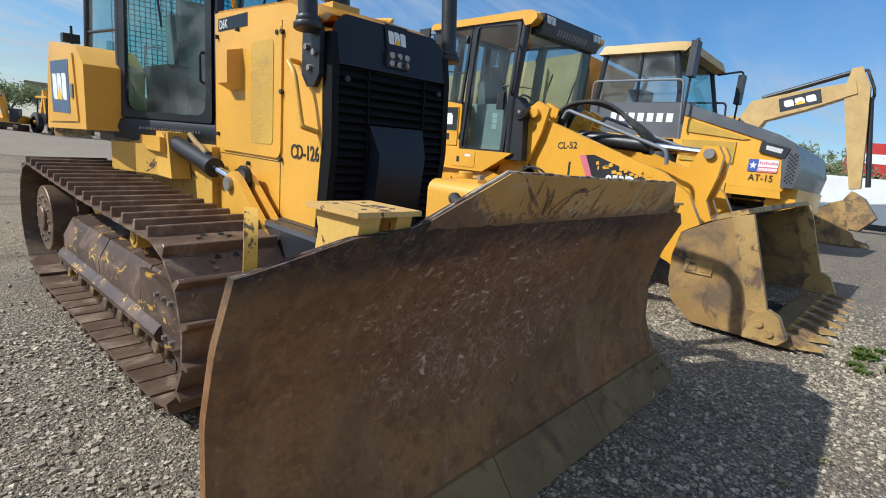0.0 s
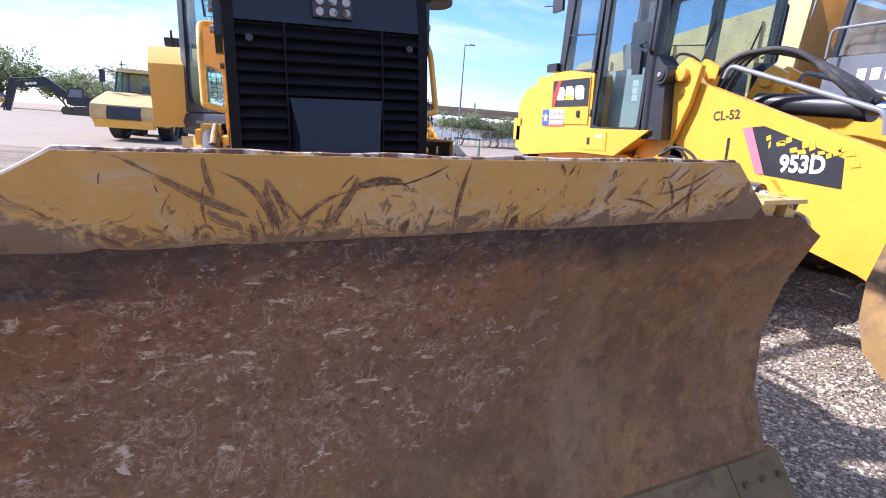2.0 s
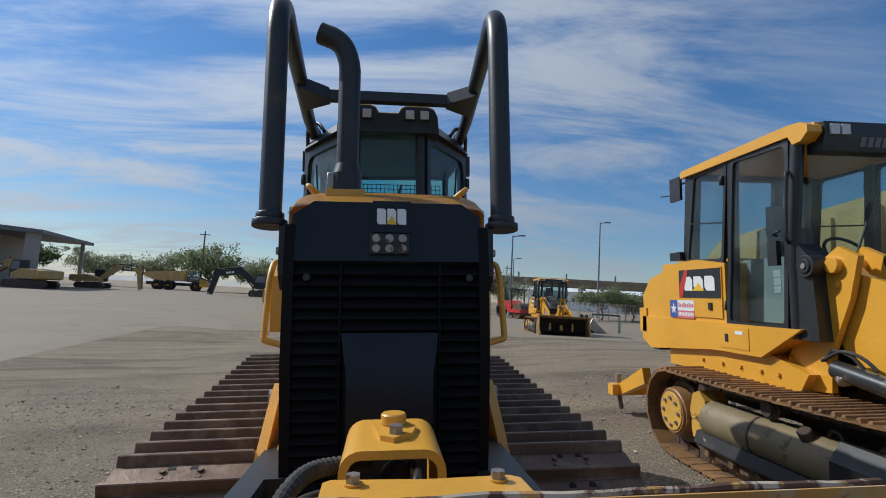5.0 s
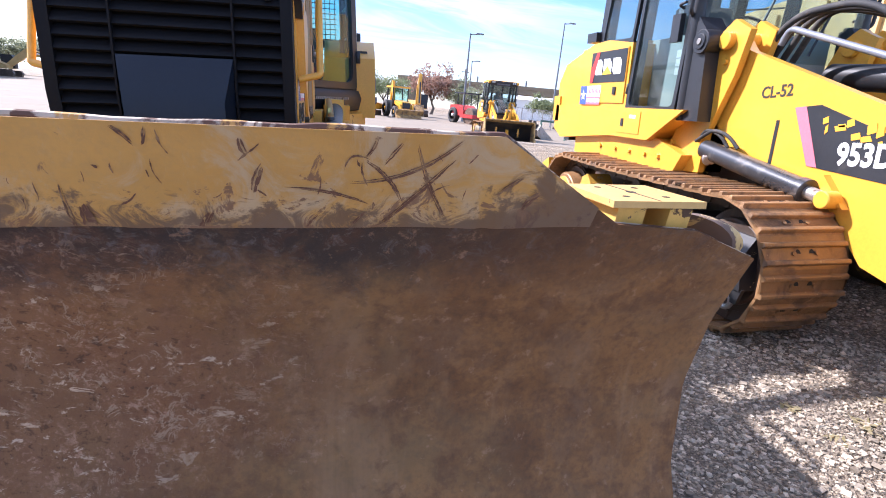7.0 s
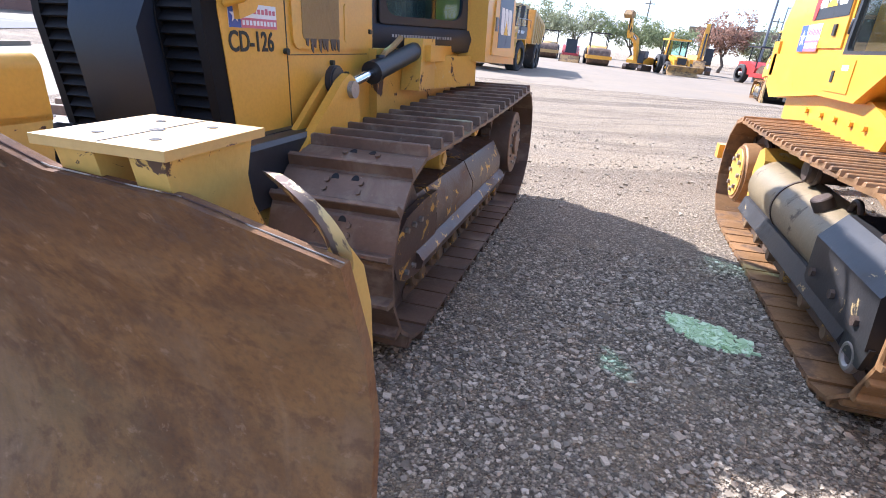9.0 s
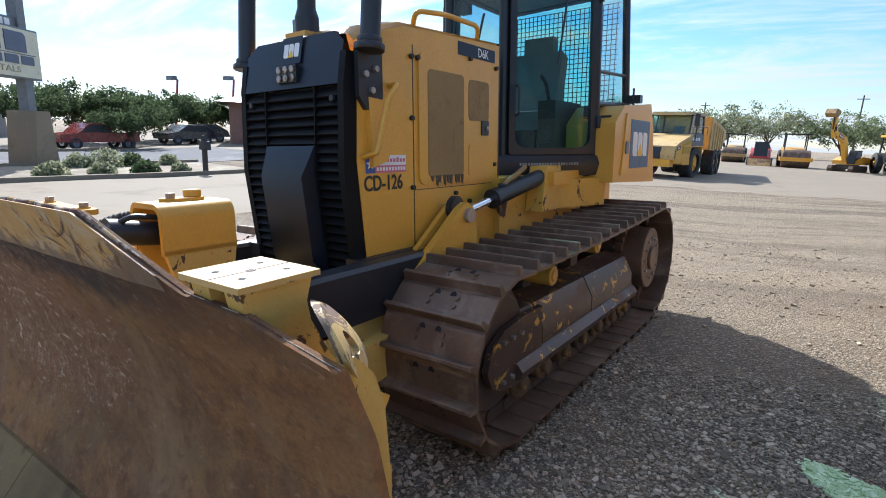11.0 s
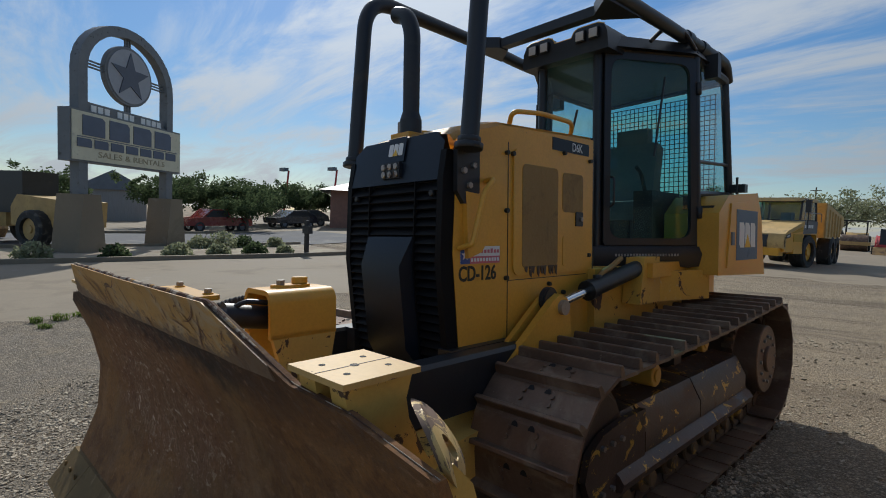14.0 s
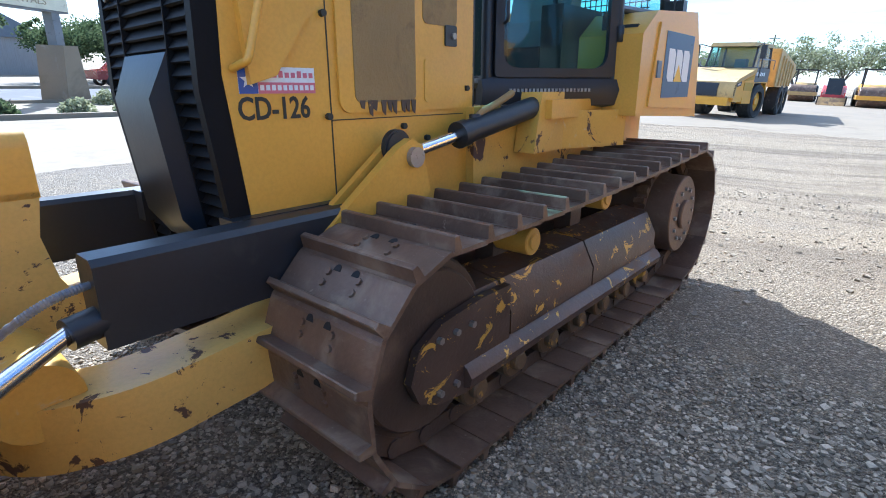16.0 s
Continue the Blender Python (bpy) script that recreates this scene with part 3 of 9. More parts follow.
def gravel_material():
    """Crushed limestone: packed pale dust, cells of grey stones, muddy patches, with real relief."""
    m = bpy.data.materials.new("crushed_limestone")
    m.use_nodes = True
    g = Nodes(m.node_tree)
    vec = g.n("TexCoord").outputs["Object"]
    warp = g.n("TexNoise", i_Scale=30.0, i_Detail=2.0)
    g.link(vec, warp.inputs["Vector"])
    bent = g.n("VectorMath", "MULTIPLY_ADD")
    g.link(warp.outputs["Color"], bent.inputs[0])
    bent.inputs[1].default_value = (0.014, 0.014, 0.0)
    g.link(vec, bent.inputs[2])
    cells = g.n("TexVoronoi", i_Scale=64.0, i_Randomness=1.0)
    g.link(bent.outputs[0], cells.inputs["Vector"])
    small = g.n("TexVoronoi", i_Scale=140.0, i_Randomness=1.0)
    g.link(bent.outputs[0], small.inputs["Vector"])
    wide = g.noise(vec, 0.35, 6, 0.6, 0.4)
    mid = g.noise(vec, 2.4, 7, 0.68, 0.5)
    speck = g.noise(vec, 19.0, 6, 0.75)
    tone, tone2 = g.n("SeparateColor"), g.n("SeparateColor")
    g.link(cells.outputs["Color"], tone.inputs[0])
    g.link(small.outputs["Color"], tone2.inputs[0])
    stone = g.mix(g.math("POWER", tone.outputs[0], 1.5), (0.125, 0.098, 0.068), (0.66, 0.545, 0.395))
    grit = g.mix(g.math("POWER", tone2.outputs[0], 1.3), (0.095, 0.073, 0.049), (0.48, 0.382, 0.262))
    stone = g.mix(g.ramp(tone.outputs[1], 0.40, 0.55), stone, grit)
    dust = g.mix(g.ramp(speck, 0.3, 0.7), (0.345, 0.252, 0.148), (0.585, 0.452, 0.285))
    bare = g.math("MULTIPLY", g.ramp(mid, 0.50, 0.68), 0.5)
    sep = g.n("SeparateXYZ")
    g.link(vec, sep.inputs[0])
    away = g.ramp(g.math("ADD", sep.outputs[1], g.math("MULTIPLY", mid, 2.0)), 4.6, 9.0)
    colour = g.mix(g.math("MAXIMUM", bare, g.math("MULTIPLY", away, 0.85)), stone, dust)
    gaps = g.ramp(cells.outputs["Distance"], 0.30, 0.62)
    colour = g.mix(g.math("MULTIPLY", gaps, 0.5), colour, (0.085, 0.068, 0.052))
    colour = g.mix(g.math("MULTIPLY", g.ramp(wide, 0.50, 0.68), 0.35), colour, (0.23, 0.19, 0.15))
    # damp, tracked earth in long smears behind the machines
    smear = g.n("Mapping")
    smear.inputs["Rotation"].default_value = (0, 0, radians(-14))
    smear.inputs["Scale"].default_value = (0.16, 0.75, 1.0)
    g.link(vec, smear.inputs["Vector"])
    mud = g.math("MULTIPLY", g.ramp(g.noise(smear.outputs[0], 1.1, 8, 0.68, 0.7), 0.42, 0.66), g.math("MULTIPLY", away, 0.8))
    colour = g.mix(mud, colour, (0.135, 0.098, 0.062))
    shader = g.n("BsdfPrincipled", i_Roughness=0.9)
    g.link(colour, shader.inputs["Base Color"])
    lump = g.n("Bump", i_Strength=1.0, i_Distance=0.020)
    height = g.math("SUBTRACT", g.math("ADD", g.math("MULTIPLY", mid, 1.5), g.math("MULTIPLY", speck, 0.9)), g.math("ADD", cells.outputs["Distance"], g.math("MULTIPLY", small.outputs["Distance"], 0.5)))
    g.link(height, lump.inputs["Height"])
    g.link(lump.outputs[0], shader.inputs["Normal"])
    out = g.n("OutputMaterial")
    g.link(shader.outputs[0], out.inputs["Surface"])
    return m


GRAVEL = gravel_material()
CONCRETE = material("pale_concrete", (0.240, 0.190, 0.130), (0.19, 0.148, 0.10), rough=0.85, var=0.1, scale=0.3, cover=(0.5, 0.7), other_scale=0.6, bump=0.2, fine=30, third=(0.30, 0.27, 0.23), third_cover=(0.66, 0.78), third_scale=0.35)
ASPHALT = material("grey_asphalt", (0.10, 0.10, 0.105), (0.16, 0.15, 0.14), rough=0.9, var=0.15, scale=0.3, cover=(0.5, 0.7), other_scale=0.5, bump=0.3)
SOIL = material("dry_soil", (0.26, 0.205, 0.15), (0.34, 0.30, 0.20), rough=0.95, var=0.2, scale=0.4, cover=(0.45, 0.65), other_scale=1.1, bump=0.5, fine=20)


def spread(a, b, step):
    n = max(1, round((b - a) / step))
    return [a + (b - a) * k / n for k in range(n)]


def make_ground():
    xs = spread(-400, -60, 40) + spread(-60, -12, 4) + spread(-12, -4, 0.5) + spread(-4, 6, 0.125) + spread(6, 14, 0.5) + spread(14, 60, 4) + spread(60, 401, 40)
    ys = spread(-400, -60, 40) + spread(-60, -8, 4) + spread(-8, -1.5, 0.5) + spread(-1.5, 8, 0.125) + spread(8, 24, 0.5) + spread(24, 80, 4) + spread(80, 401, 40)
    verts = []
    for y in ys:
        for x in xs:
            verts.append((x, y, relief(x, y)))
    n = len(xs)
    faces = [(j * n + i, j * n + i + 1, (j + 1) * n + i + 1, (j + 1) * n + i) for j in range(len(ys) - 1) for i in range(n - 1)]
    me = bpy.data.meshes.new("ground")
    me.from_pydata(verts, [], faces)
    me.shade_smooth()
    me.materials.append(GRAVEL)
    tagged(new("ground", me), "pale crushed limestone yard with muddy tracked patches", "ground", kind="structure")


make_ground()


def island_material(name, a, b, rough=0.85):
    """Stones that each have a tone of their own."""
    m = bpy.data.materials.new(name)
    m.use_nodes = True
    g = Nodes(m.node_tree)
    one = g.n("NewGeometry").outputs["Random Per Island"]
    vec = g.n("TexCoord").outputs["Object"]
    colour = g.mix(one, a, b)
    colour = g.mix(g.math("MULTIPLY", g.ramp(g.noise(vec, 160.0, 3), 0.4, 0.7), 0.3), colour, tuple(c * 0.6 for c in a))
    shader = g.n("BsdfPrincipled", i_Roughness=rough)
    g.link(colour, shader.inputs["Base Color"])
    out = g.n("OutputMaterial")
    g.link(shader.outputs[0], out.inputs["Surface"])
    return m


def scatter_stones(name, label, count, region, size, mat, seed, keep=None):
    """Loose angular stones lying on the ground, as one mesh."""
    rng = np.random.default_rng(seed)
    x0, x1, y0, y1 = region
    corner = np.array([(i, j, k) for i in (-1, 1) for j in (-1, 1) for k in (-1, 1)], float)
    quads = [(0, 1, 3, 2), (4, 6, 7, 5), (0, 4, 5, 1), (2, 3, 7, 6), (0, 2, 6, 4), (1, 5, 7, 3)]
    verts, faces = [], []
    for k in range(count):
        x, y = rng.uniform(x0, x1), rng.uniform(y0, y1)
        if noise.noise((x * 1.3, y * 1.3, 20)) < rng.uniform(-0.7, 0.35):
            continue
        if keep and not keep(x, y):
            continue
        if not keep and rng.uniform(0, 1) > 0.05 + min(x - x0, x1 - x, y - y0) / 1.3:
            continue
        r = size * min(rng.lognormal(0.0, 0.38), 2.4)
        v = corner * (1 + rng.uniform(-0.42, 0.25, (8, 3))) * np.array((1.0, rng.uniform(0.55, 0.95), rng.uniform(0.4, 0.75))) * r
        a, b = rng.uniform(0, 6.28), rng.uniform(-0.5, 0.5)
        ca, sa, cb, sb = math.cos(a), math.sin(a), math.cos(b), math.sin(b)
        yy, zz = v[:, 1] * cb - v[:, 2] * sb, v[:, 1] * sb + v[:, 2] * cb
        xx, yy = v[:, 0] * ca - yy * sa, v[:, 0] * sa + yy * ca
        z = relief(x, y) + r * 0.12
        n = len(verts)
        verts += list(zip((xx + x).tolist(), (yy + y).tolist(), (zz + z).tolist()))
        faces += [tuple(n + i for i in q) for q in quads]
    me = bpy.data.meshes.new(name)
    me.from_pydata(verts, [], faces)
    me.materials.append(mat)
    tagged(new(name, me), label, "gravel", kind="stuff")


STONES = island_material("limestone_chips", (0.140, 0.113, 0.080), (0.58, 0.485, 0.36))
scatter_stones("gravel", "loose pale limestone chips on the yard", 112000, (-4.4, 5.0, -1.4, 4.4), 0.0072, STONES, 3)
scatter_stones("gravel", "sparser pale limestone chips further off", 8000, (-6.0, 6.0, 4.2, 10.0), 0.009, STONES, 4)
# sunlight through the cab's green glass, painted as green chips
GREEN_STONES = island_material("green_lit_chips", (0.38, 0.54, 0.26), (0.70, 0.84, 0.56))


def in_mark(x, y):
    u, v = x - 2.44, y - 3.33
    c, n = math.cos(radians(35)), math.sin(radians(35))
    return math.hypot((u * c - v * n) / 0.21, (u * n + v * c) / 0.115) < 0.95 + 0.30 * noise.noise((x * 14, y * 14, 2)) + 0.20 * noise.noise((x * 50, y * 50, 5))


scatter_stones("sprayed_gravel", "limestone chips coloured pale green for sunlight through green cab glass", 7000, (2.15, 2.75, 3.0, 3.6), 0.0095, GREEN_STONES, 5, in_mark)

# ---- bulldozer ----
# Its own axes: it faces -y, x grows towards its left side, z = 0 under the tracks.
def loop_path(y0, z0, r0, y1, z1, r1, step, sag=0.0):
    """Points along a belt round two wheels (front y0, rear y1), clockwise from the bottom front: place, tangent angle."""
    pts = []
    n = 400
    front = [(y0 - r0 * math.sin(a), z0 - r0 * math.cos(a)) for a in np.linspace(0, math.pi, 60)]
    rear = [(y1 + r1 * math.sin(a), z1 + r1 * math.cos(a)) for a in np.linspace(0, math.pi, 60)]
    top = [(y0 + (y1 - y0) * s, (z0 + r0) + (z1 + r1 - z0 - r0) * s - sag * math.sin(math.pi * s)) for s in np.linspace(0, 1, 40)[1:-1]]
    flat = y1 - 0.18
    bottom = [(y1 + (flat - y1) * s, (z1 - r1) + (z0 - r0 - z1 + r1) * s) for s in np.linspace(0, 1, 6)[1:]] + [(flat + (y0 - flat) * s, z0 - r0) for s in np.linspace(0, 1, 40)[1:-1]]
    line = front + top + rear + bottom
    line.append(line[0])
    acc = [0.0]
    for a, b in zip(line, line[1:]):
        acc.append(acc[-1] + math.hypot(b[0] - a[0], b[1] - a[1]))
    total = acc[-1]
    n = round(total / step)
    ys, zs = [p[0] for p in line], [p[1] for p in line]
    for k in range(n):
        s = total * (k + 0.5) / n
        y, z = np.interp(s, acc, ys), np.interp(s, acc, zs)
        y2, z2 = np.interp((s + step * 0.3) % total, acc, ys), np.interp((s + step * 0.3) % total, acc, zs)
        y3, z3 = np.interp((s - step * 0.3) % total, acc, ys), np.interp((s - step * 0.3) % total, acc, zs)
        pts.append((float(y), float(z), math.atan2(z2 - z3, y2 - y3)))
    return pts, total / n


def shoe_mesh(name, w, pitch, bars, mat):
    """A track shoe: x across, y along the belt, z outwards; a plate with a lapping lip and one or more grousers."""
    bm = fresh()
    p = pitch / 2
    pts = [(-p, 0.0), (p, -0.006), (p + 0.012, -0.006), (p + 0.012, 0.008), (p - 0.004, 0.012)]
    for c, h in bars:
        pts += [(c + 0.020, 0.013), (c + 0.012, h), (c - 0.010, h), (c - 0.016, 0.013)]
    pts += [(-p, 0.013)]
    prism(bm, pts, "x", -w / 2, w / 2)
    for v in bm.verts:
        if v.co.z > 0.03 and abs(v.co.x) > w / 2 - 0.001:
            v.co.x *= 0.985
    bmesh.ops.bevel(bm, geom=[e for e in bm.edges if all(v.co.z > 0.03 for v in e.verts)], offset=0.004, segments=1, affect="EDGES")
    for x in (-0.075, 0.075):
        for y in (p * 0.15, p * 0.62):
            if len(bars) > 1:
                y -= p * 0.75
            rod(bm, (x, y, 0.010), (x, y, 0.022), 0.013, n=6)
    bmesh.ops.recalc_face_normals(bm, faces=bm.faces)
    # near-black half-discs paint the shade of arched holes over the link ends
    known = set(bm.faces)
    for x in (-0.045, 0.045):
        y = p * 0.74 if len(bars) == 1 else -0.012
        prism(bm, [(x + 0.017 * math.cos(a), y + 0.024 * math.sin(a)) for a in np.linspace(0, math.pi, 8)], "z", 0.0085, 0.0142)
    for f in bm.faces:
        if f not in known:
            f.material_index = 1
    me = bpy.data.meshes.new(name)
    bm.to_mesh(me)
    bm.free()
    me.materials.append(mat)
    me.materials.append(DARK_IN)
    return me


def track(parent, xc, w, geo, pitch, bars, mat, chain_mat, sgn):
    """A crawler belt: a chain of links with separate shoes."""
    pts, step = loop_path(*geo, pitch, sag=0.015)
    bm = fresh()
    for y, z, a in pts:
        for dx in (-0.075, 0.075):
            m = Matrix.Translation((xc + dx, y, z)) @ Matrix.Rotation(a, 4, "X")
            bmesh.ops.create_cube(bm, size=1, matrix=m @ Matrix.Translation((0, 0, -0.045)) @ Matrix.Diagonal((0.035, step * 0.94, 0.07, 1)))
            bmesh.ops.create_cone(bm, cap_ends=True, segments=8, radius1=0.038, radius2=0.038, depth=0.05, matrix=m @ Matrix.Translation((0, step * 0.5, -0.05)) @ Matrix.Rotation(math.pi / 2, 4, "Y"))
    belt = part("track", bm, chain_mat, parent, "linked track chain")
    belt["kind"] = "stuff"
    me = shoe_mesh("track_shoe", w, step, bars, mat)
    for y, z, a in pts:
        piece("track_shoe", me, belt, Matrix.Translation((xc, y, z)) @ Matrix.Rotation(a, 4, "X"))
    return belt


DOZER_TRACK = (2.86, 0.46, 0.405, 5.34, 0.53, 0.425)
HX = 0.41


def dozer_tracks(d, s):
    xc = s * 0.85
    track(d, xc, 0.56, DOZER_TRACK, 0.171, [(-0.055, 0.062)], TRACK, TRACK_DARK, s)
    y0, z0, r0, y1, z1, r1 = DOZER_TRACK
    # front idler
    bm = rod(fresh(), (xc - 0.09, y0, z0), (xc + 0.09, y0, z0), r0 - 0.06, n=40)
    rod(bm, (xc - 0.12, y0, z0), (xc + 0.12, y0, z0), r0 - 0.10, n=40)
    part("idler", bevel(bm, 0.01), TRACK_DARK, d, "dark worn idler wheel")
    # sprocket with teeth
    pts = []
    for k in range(25):
        a = 2 * math.pi * k / 25
        for da, rr in ((-0.085, 0.285), (-0.05, 0.325), (0.05, 0.325), (0.085, 0.285)):
            pts.append((y1 + rr * math.cos(a + da), z1 + rr * math.sin(a + da)))
    lo, hi = sorted((xc - 0.035, xc + 0.035))
    sp = part("sprocket", bevel(prism(fresh(), pts, "x", lo, hi), 0.005), TRACK, d, "toothed steel drive sprocket")
    bm = rod(fresh(), (xc, y1, z1), (xc + s * 0.20, y1, z1), 0.27, 0.26, n=40)
    rod(bm, (xc + s * 0.195, y1, z1), (xc + s * 0.225, y1, z1), 0.10, n=24)
    part("hub", bevel(bm, 0.006), TRACK, sp, "dusty brown hub")
    bm = bolts(fresh(), [(xc + s * 0.20, y1 + 0.175 * math.cos(a), z1 + 0.175 * math.sin(a)) for a in np.linspace(0, 2 * math.pi, 13)[:-1]], "x", 0.014, s * 0.015)
    part("bolt", bm, STEEL, sp)
    bm = rod(fresh(), (s * 0.40, y1, z1), (xc, y1, z1), 0.26, 0.24, n=36)
    part("final_drive", bevel(bm, 0.02, 2), TRACK_DARK, d, "greasy dark final drive housing")
    # track frame: a long box, its sloped cover, and the roller guard
    x0, x1 = sorted((xc - s * 0.13, xc + s * 0.135))
    inn, out = xc - s * 0.14, xc + s * 0.15
    prof = [(inn, 0.20), (out - s * 0.03, 0.20), (out, 0.25), (out, 0.36), (out - s * 0.03, 0.40), (out - s * 0.03, 0.47), (out - s * 0.09, 0.575), (inn, 0.60)]
    bm = prism(fresh(), prof, "y", 3.02, 5.02)
    part("track_frame", bevel(bm, 0.018, 2), FRAME, d, "dark brown track frame with worn yellow paint")
    prof = [(out - s * 0.03, 0.36), (out + s * 0.012, 0.37), (out + s * 0.012, 0.47), (out - s * 0.055, 0.60), (out - s * 0.22, 0.625), (out - s * 0.22, 0.56)]
    for a, b in ((2.98, 3.30), (3.315, 4.06), (4.075, 4.95)):
        part("frame_cover", bevel(prism(fresh(), prof, "y", a, b), 0.02, 2), FRAME, d, "rounded dark brown steel cover, yellow paint worn through")
    bar = [(out + s * 0.005, 0.262), (out + s * 0.045, 0.275), (out + s * 0.055, 0.315), (out + s * 0.03, 0.35), (out + s * 0.005, 0.365)]
    part("guard_rail", bevel(prism(fresh(), bar, "y", 3.0, 4.98), 0.008, 2), FRAME, d, "smooth worn guard bar along the track frame")
    # front fork plate round the idler
    prof = [(2.72, 0.40), (2.76, 0.51), (2.88, 0.575), (3.10, 0.60), (3.30, 0.60), (3.30, 0.25), (3.02, 0.235), (2.86, 0.26), (2.76, 0.31)]
    lo, hi = sorted((out - s * 0.02, out + s * 0.015))
    part("idler_fork", bevel(prism(fresh(), prof, "x", lo, hi), 0.01), FRAME, d, "bolted idler yoke plate")
    bm = bolts(fresh(), [(out + s * 0.015, y, z) for y in (2.86, 2.95, 3.04) for z in (0.31, 0.52)], "x", 0.014, s * 0.018)
    part("bolt", bm, STEEL, d)
    # bottom rollers with yellow worn ends
    for k in range(7):
        y = 3.12 + 0.29 * k
        bm = rod(fresh(), (xc - 0.13, y, 0.20), (xc + 0.13, y, 0.20), 0.085, n=18)
        rod(bm, (xc - 0.165, y, 0.20), (xc + 0.165, y, 0.20), 0.045, n=14)
        part("track_roller", bevel(bm, 0.008), ROLLER, d, "dirty yellow bottom roller")
    # carrier rollers
    for y, z in ((3.54, 0.715), (4.27, 0.795)):
        bm = rod(fresh(), (xc - s * 0.10, y, z), (xc + s * 0.115, y, z), 0.062, n=24)
        rod(bm, (xc + s * 0.115, y, z), (xc + s * 0.125, y, z), 0.038, n=20)
        r = part("carrier_roller", bevel(bm, 0.01), YELLOW_WORN, d, "yellow carrier roller with a ribbed cap")
        bm = box(fresh(), *sorted((xc - s * 0.16, xc - s * 0.06)), y - 0.06, y + 0.06, 0.55, z)
        part("roller_bracket", bevel(bm, 0.012), TRACK_DARK, r)


def dozer_hood(d):
    front = [(2.49, 0.72), (2.42, 1.35), (2.435, 1.76), (2.475, 1.99)]

    def fy(z):
        return float(np.interp(z, [p[1] for p in front], [p[0] for p in front]))
    # side walls of the engine bay, their tops rising towards the cab
    for s in (-1, 1):
        lo, hi = sorted((s * (HX - 0.012), s * HX))
        prof = [(fy(0.8) + 0.075, 0.80), (3.80, 0.80), (3.80, 2.115), (2.85, 2.07), (2.56, 1.985), (2.52, 1.80), (2.50, 1.40)]
        part("side_panel", prism(fresh(), prof, "x", lo, hi), YELLOW, d, "dusty yellow engine side panel")
    # hood top
    pts = [(2.50, 1.955), (2.60, 2.005), (2.85, 2.07), (3.80, 2.115)]
    bm = fresh()
    rows = []
    for y, z in pts:
        rows.append([bm.verts.new((x, y, z + dz)) for x, dz in ((-HX, -0.012), (-HX + 0.03, 0.022), (-0.30, 0.035), (0, 0.04), (0.30, 0.035), (HX - 0.03, 0.022), (HX, -0.012))])
    for a, b in zip(rows, rows[1:]):
        for k in range(6):
            bm.faces.new((a[k], a[k + 1], b[k + 1], b[k]))
    bmesh.ops.solidify(bm, geom=bm.faces, thickness=0.012)
    part("hood", bm, YELLOW, d, "yellow engine hood with rounded edges")
    bm = prism(fresh(), [(3.795, 0.8), (3.81, 0.8), (3.81, 2.13), (3.795, 2.13)], "x", -HX, HX)
    part("firewall", bm, BLACK, d)
    # radiator guard: frame, top panel, side cheeks
    w = 0.376
    bm = prism(fresh(), [(2.435, 1.755), (2.475, 1.945), (2.49, 2.0), (2.56, 2.0), (2.56, 1.755)], "x", -w, w)
    for v in bm.verts:
        if v.co.z > 1.98:
            v.co.x *= 0.80
    part("guard_top", bevel(bm, 0.008, 2), NAVY, d, "black upper radiator panel, paint chipped")
    for s in (-1, 1):
        lo, hi = sorted((s * (w - 0.010), s * (HX - 0.004)))
        prof = [(fy(z), z) for z in (0.72, 1.05, 1.35, 1.6, 1.76, 1.90)] + [(fy(1.9) + 0.10, 1.90), (fy(1.35) + 0.10, 1.35), (fy(0.72) + 0.10, 0.72)]
        part("guard_cheek", bevel(prism(fresh(), prof, "x", lo, hi), 0.01, 2), GRILLE, d, "black scuffed guard edge")
    part("guard_back", prism(fresh(), [(fy(z) + 0.045, z) for z in (0.72, 1.35, 1.76)] + [(2.56, 1.76), (2.58, 0.72)], "x", -w + 0.005, w - 0.005), DARK_IN, d)
    # louvres
    me = None
    for k in range(23):
        z = 0.76 + k * 0.0435
        if me is None:
            bm = prism(fresh(), [(0.0, -0.014), (0.010, -0.020), (0.040, 0.020), (0.032, 0.027)], "x", -w + 0.008, w - 0.008)
            first = part("louvre", bm, GRILLE, d, "black steel louvre slat", smooth=0)
            me = first.data
            first.matrix_basis = Matrix.Translation((0, fy(z), z))
        else:
            piece("louvre", me, d, Matrix.Translation((0, fy(z), z)))
    for x in (-0.185, 0.205):
        bm = prism(fresh(), [(fy(z) - 0.004, z) for z in (0.74, 1.35, 1.755)] + [(fy(z) + 0.02, z) for z in (1.755, 1.35, 0.74)], "x", x - 0.0035, x + 0.0035)
        part("grille_bar", bm, GRILLE, d)
    # small round lamps in the upper corners of the grille
    for x in (-0.315, 0.325):
        part("corner_lamp", bevel(rod(fresh(), (x, fy(1.69) + 0.02, 1.69), (x, fy(1.69) - 0.006, 1.69), 0.015, n=16), 0.003), BLACK, d, "small round black lamp")
    # central cover with a sloped head
    prof = [(fy(1.47) - 0.005, 1.475), (fy(1.32) - 0.07, 1.325), (fy(0.9) - 0.07, 0.90), (fy(0.78), 0.78), (fy(0.78) + 0.03, 0.78), (fy(1.47) + 0.02, 1.475)]
    bm = prism(fresh(), prof, "x", -0.178, 0.20)
    for v in bm.verts:
        if v.co.y < fy(v.co.z) - 0.05:
            v.co.x = 0.011 + (v.co.x - 0.011) * 0.86
    part("grille_cover", bevel(bm, 0.006), NAVY, d, "dark plain steel cover over the lower grille")
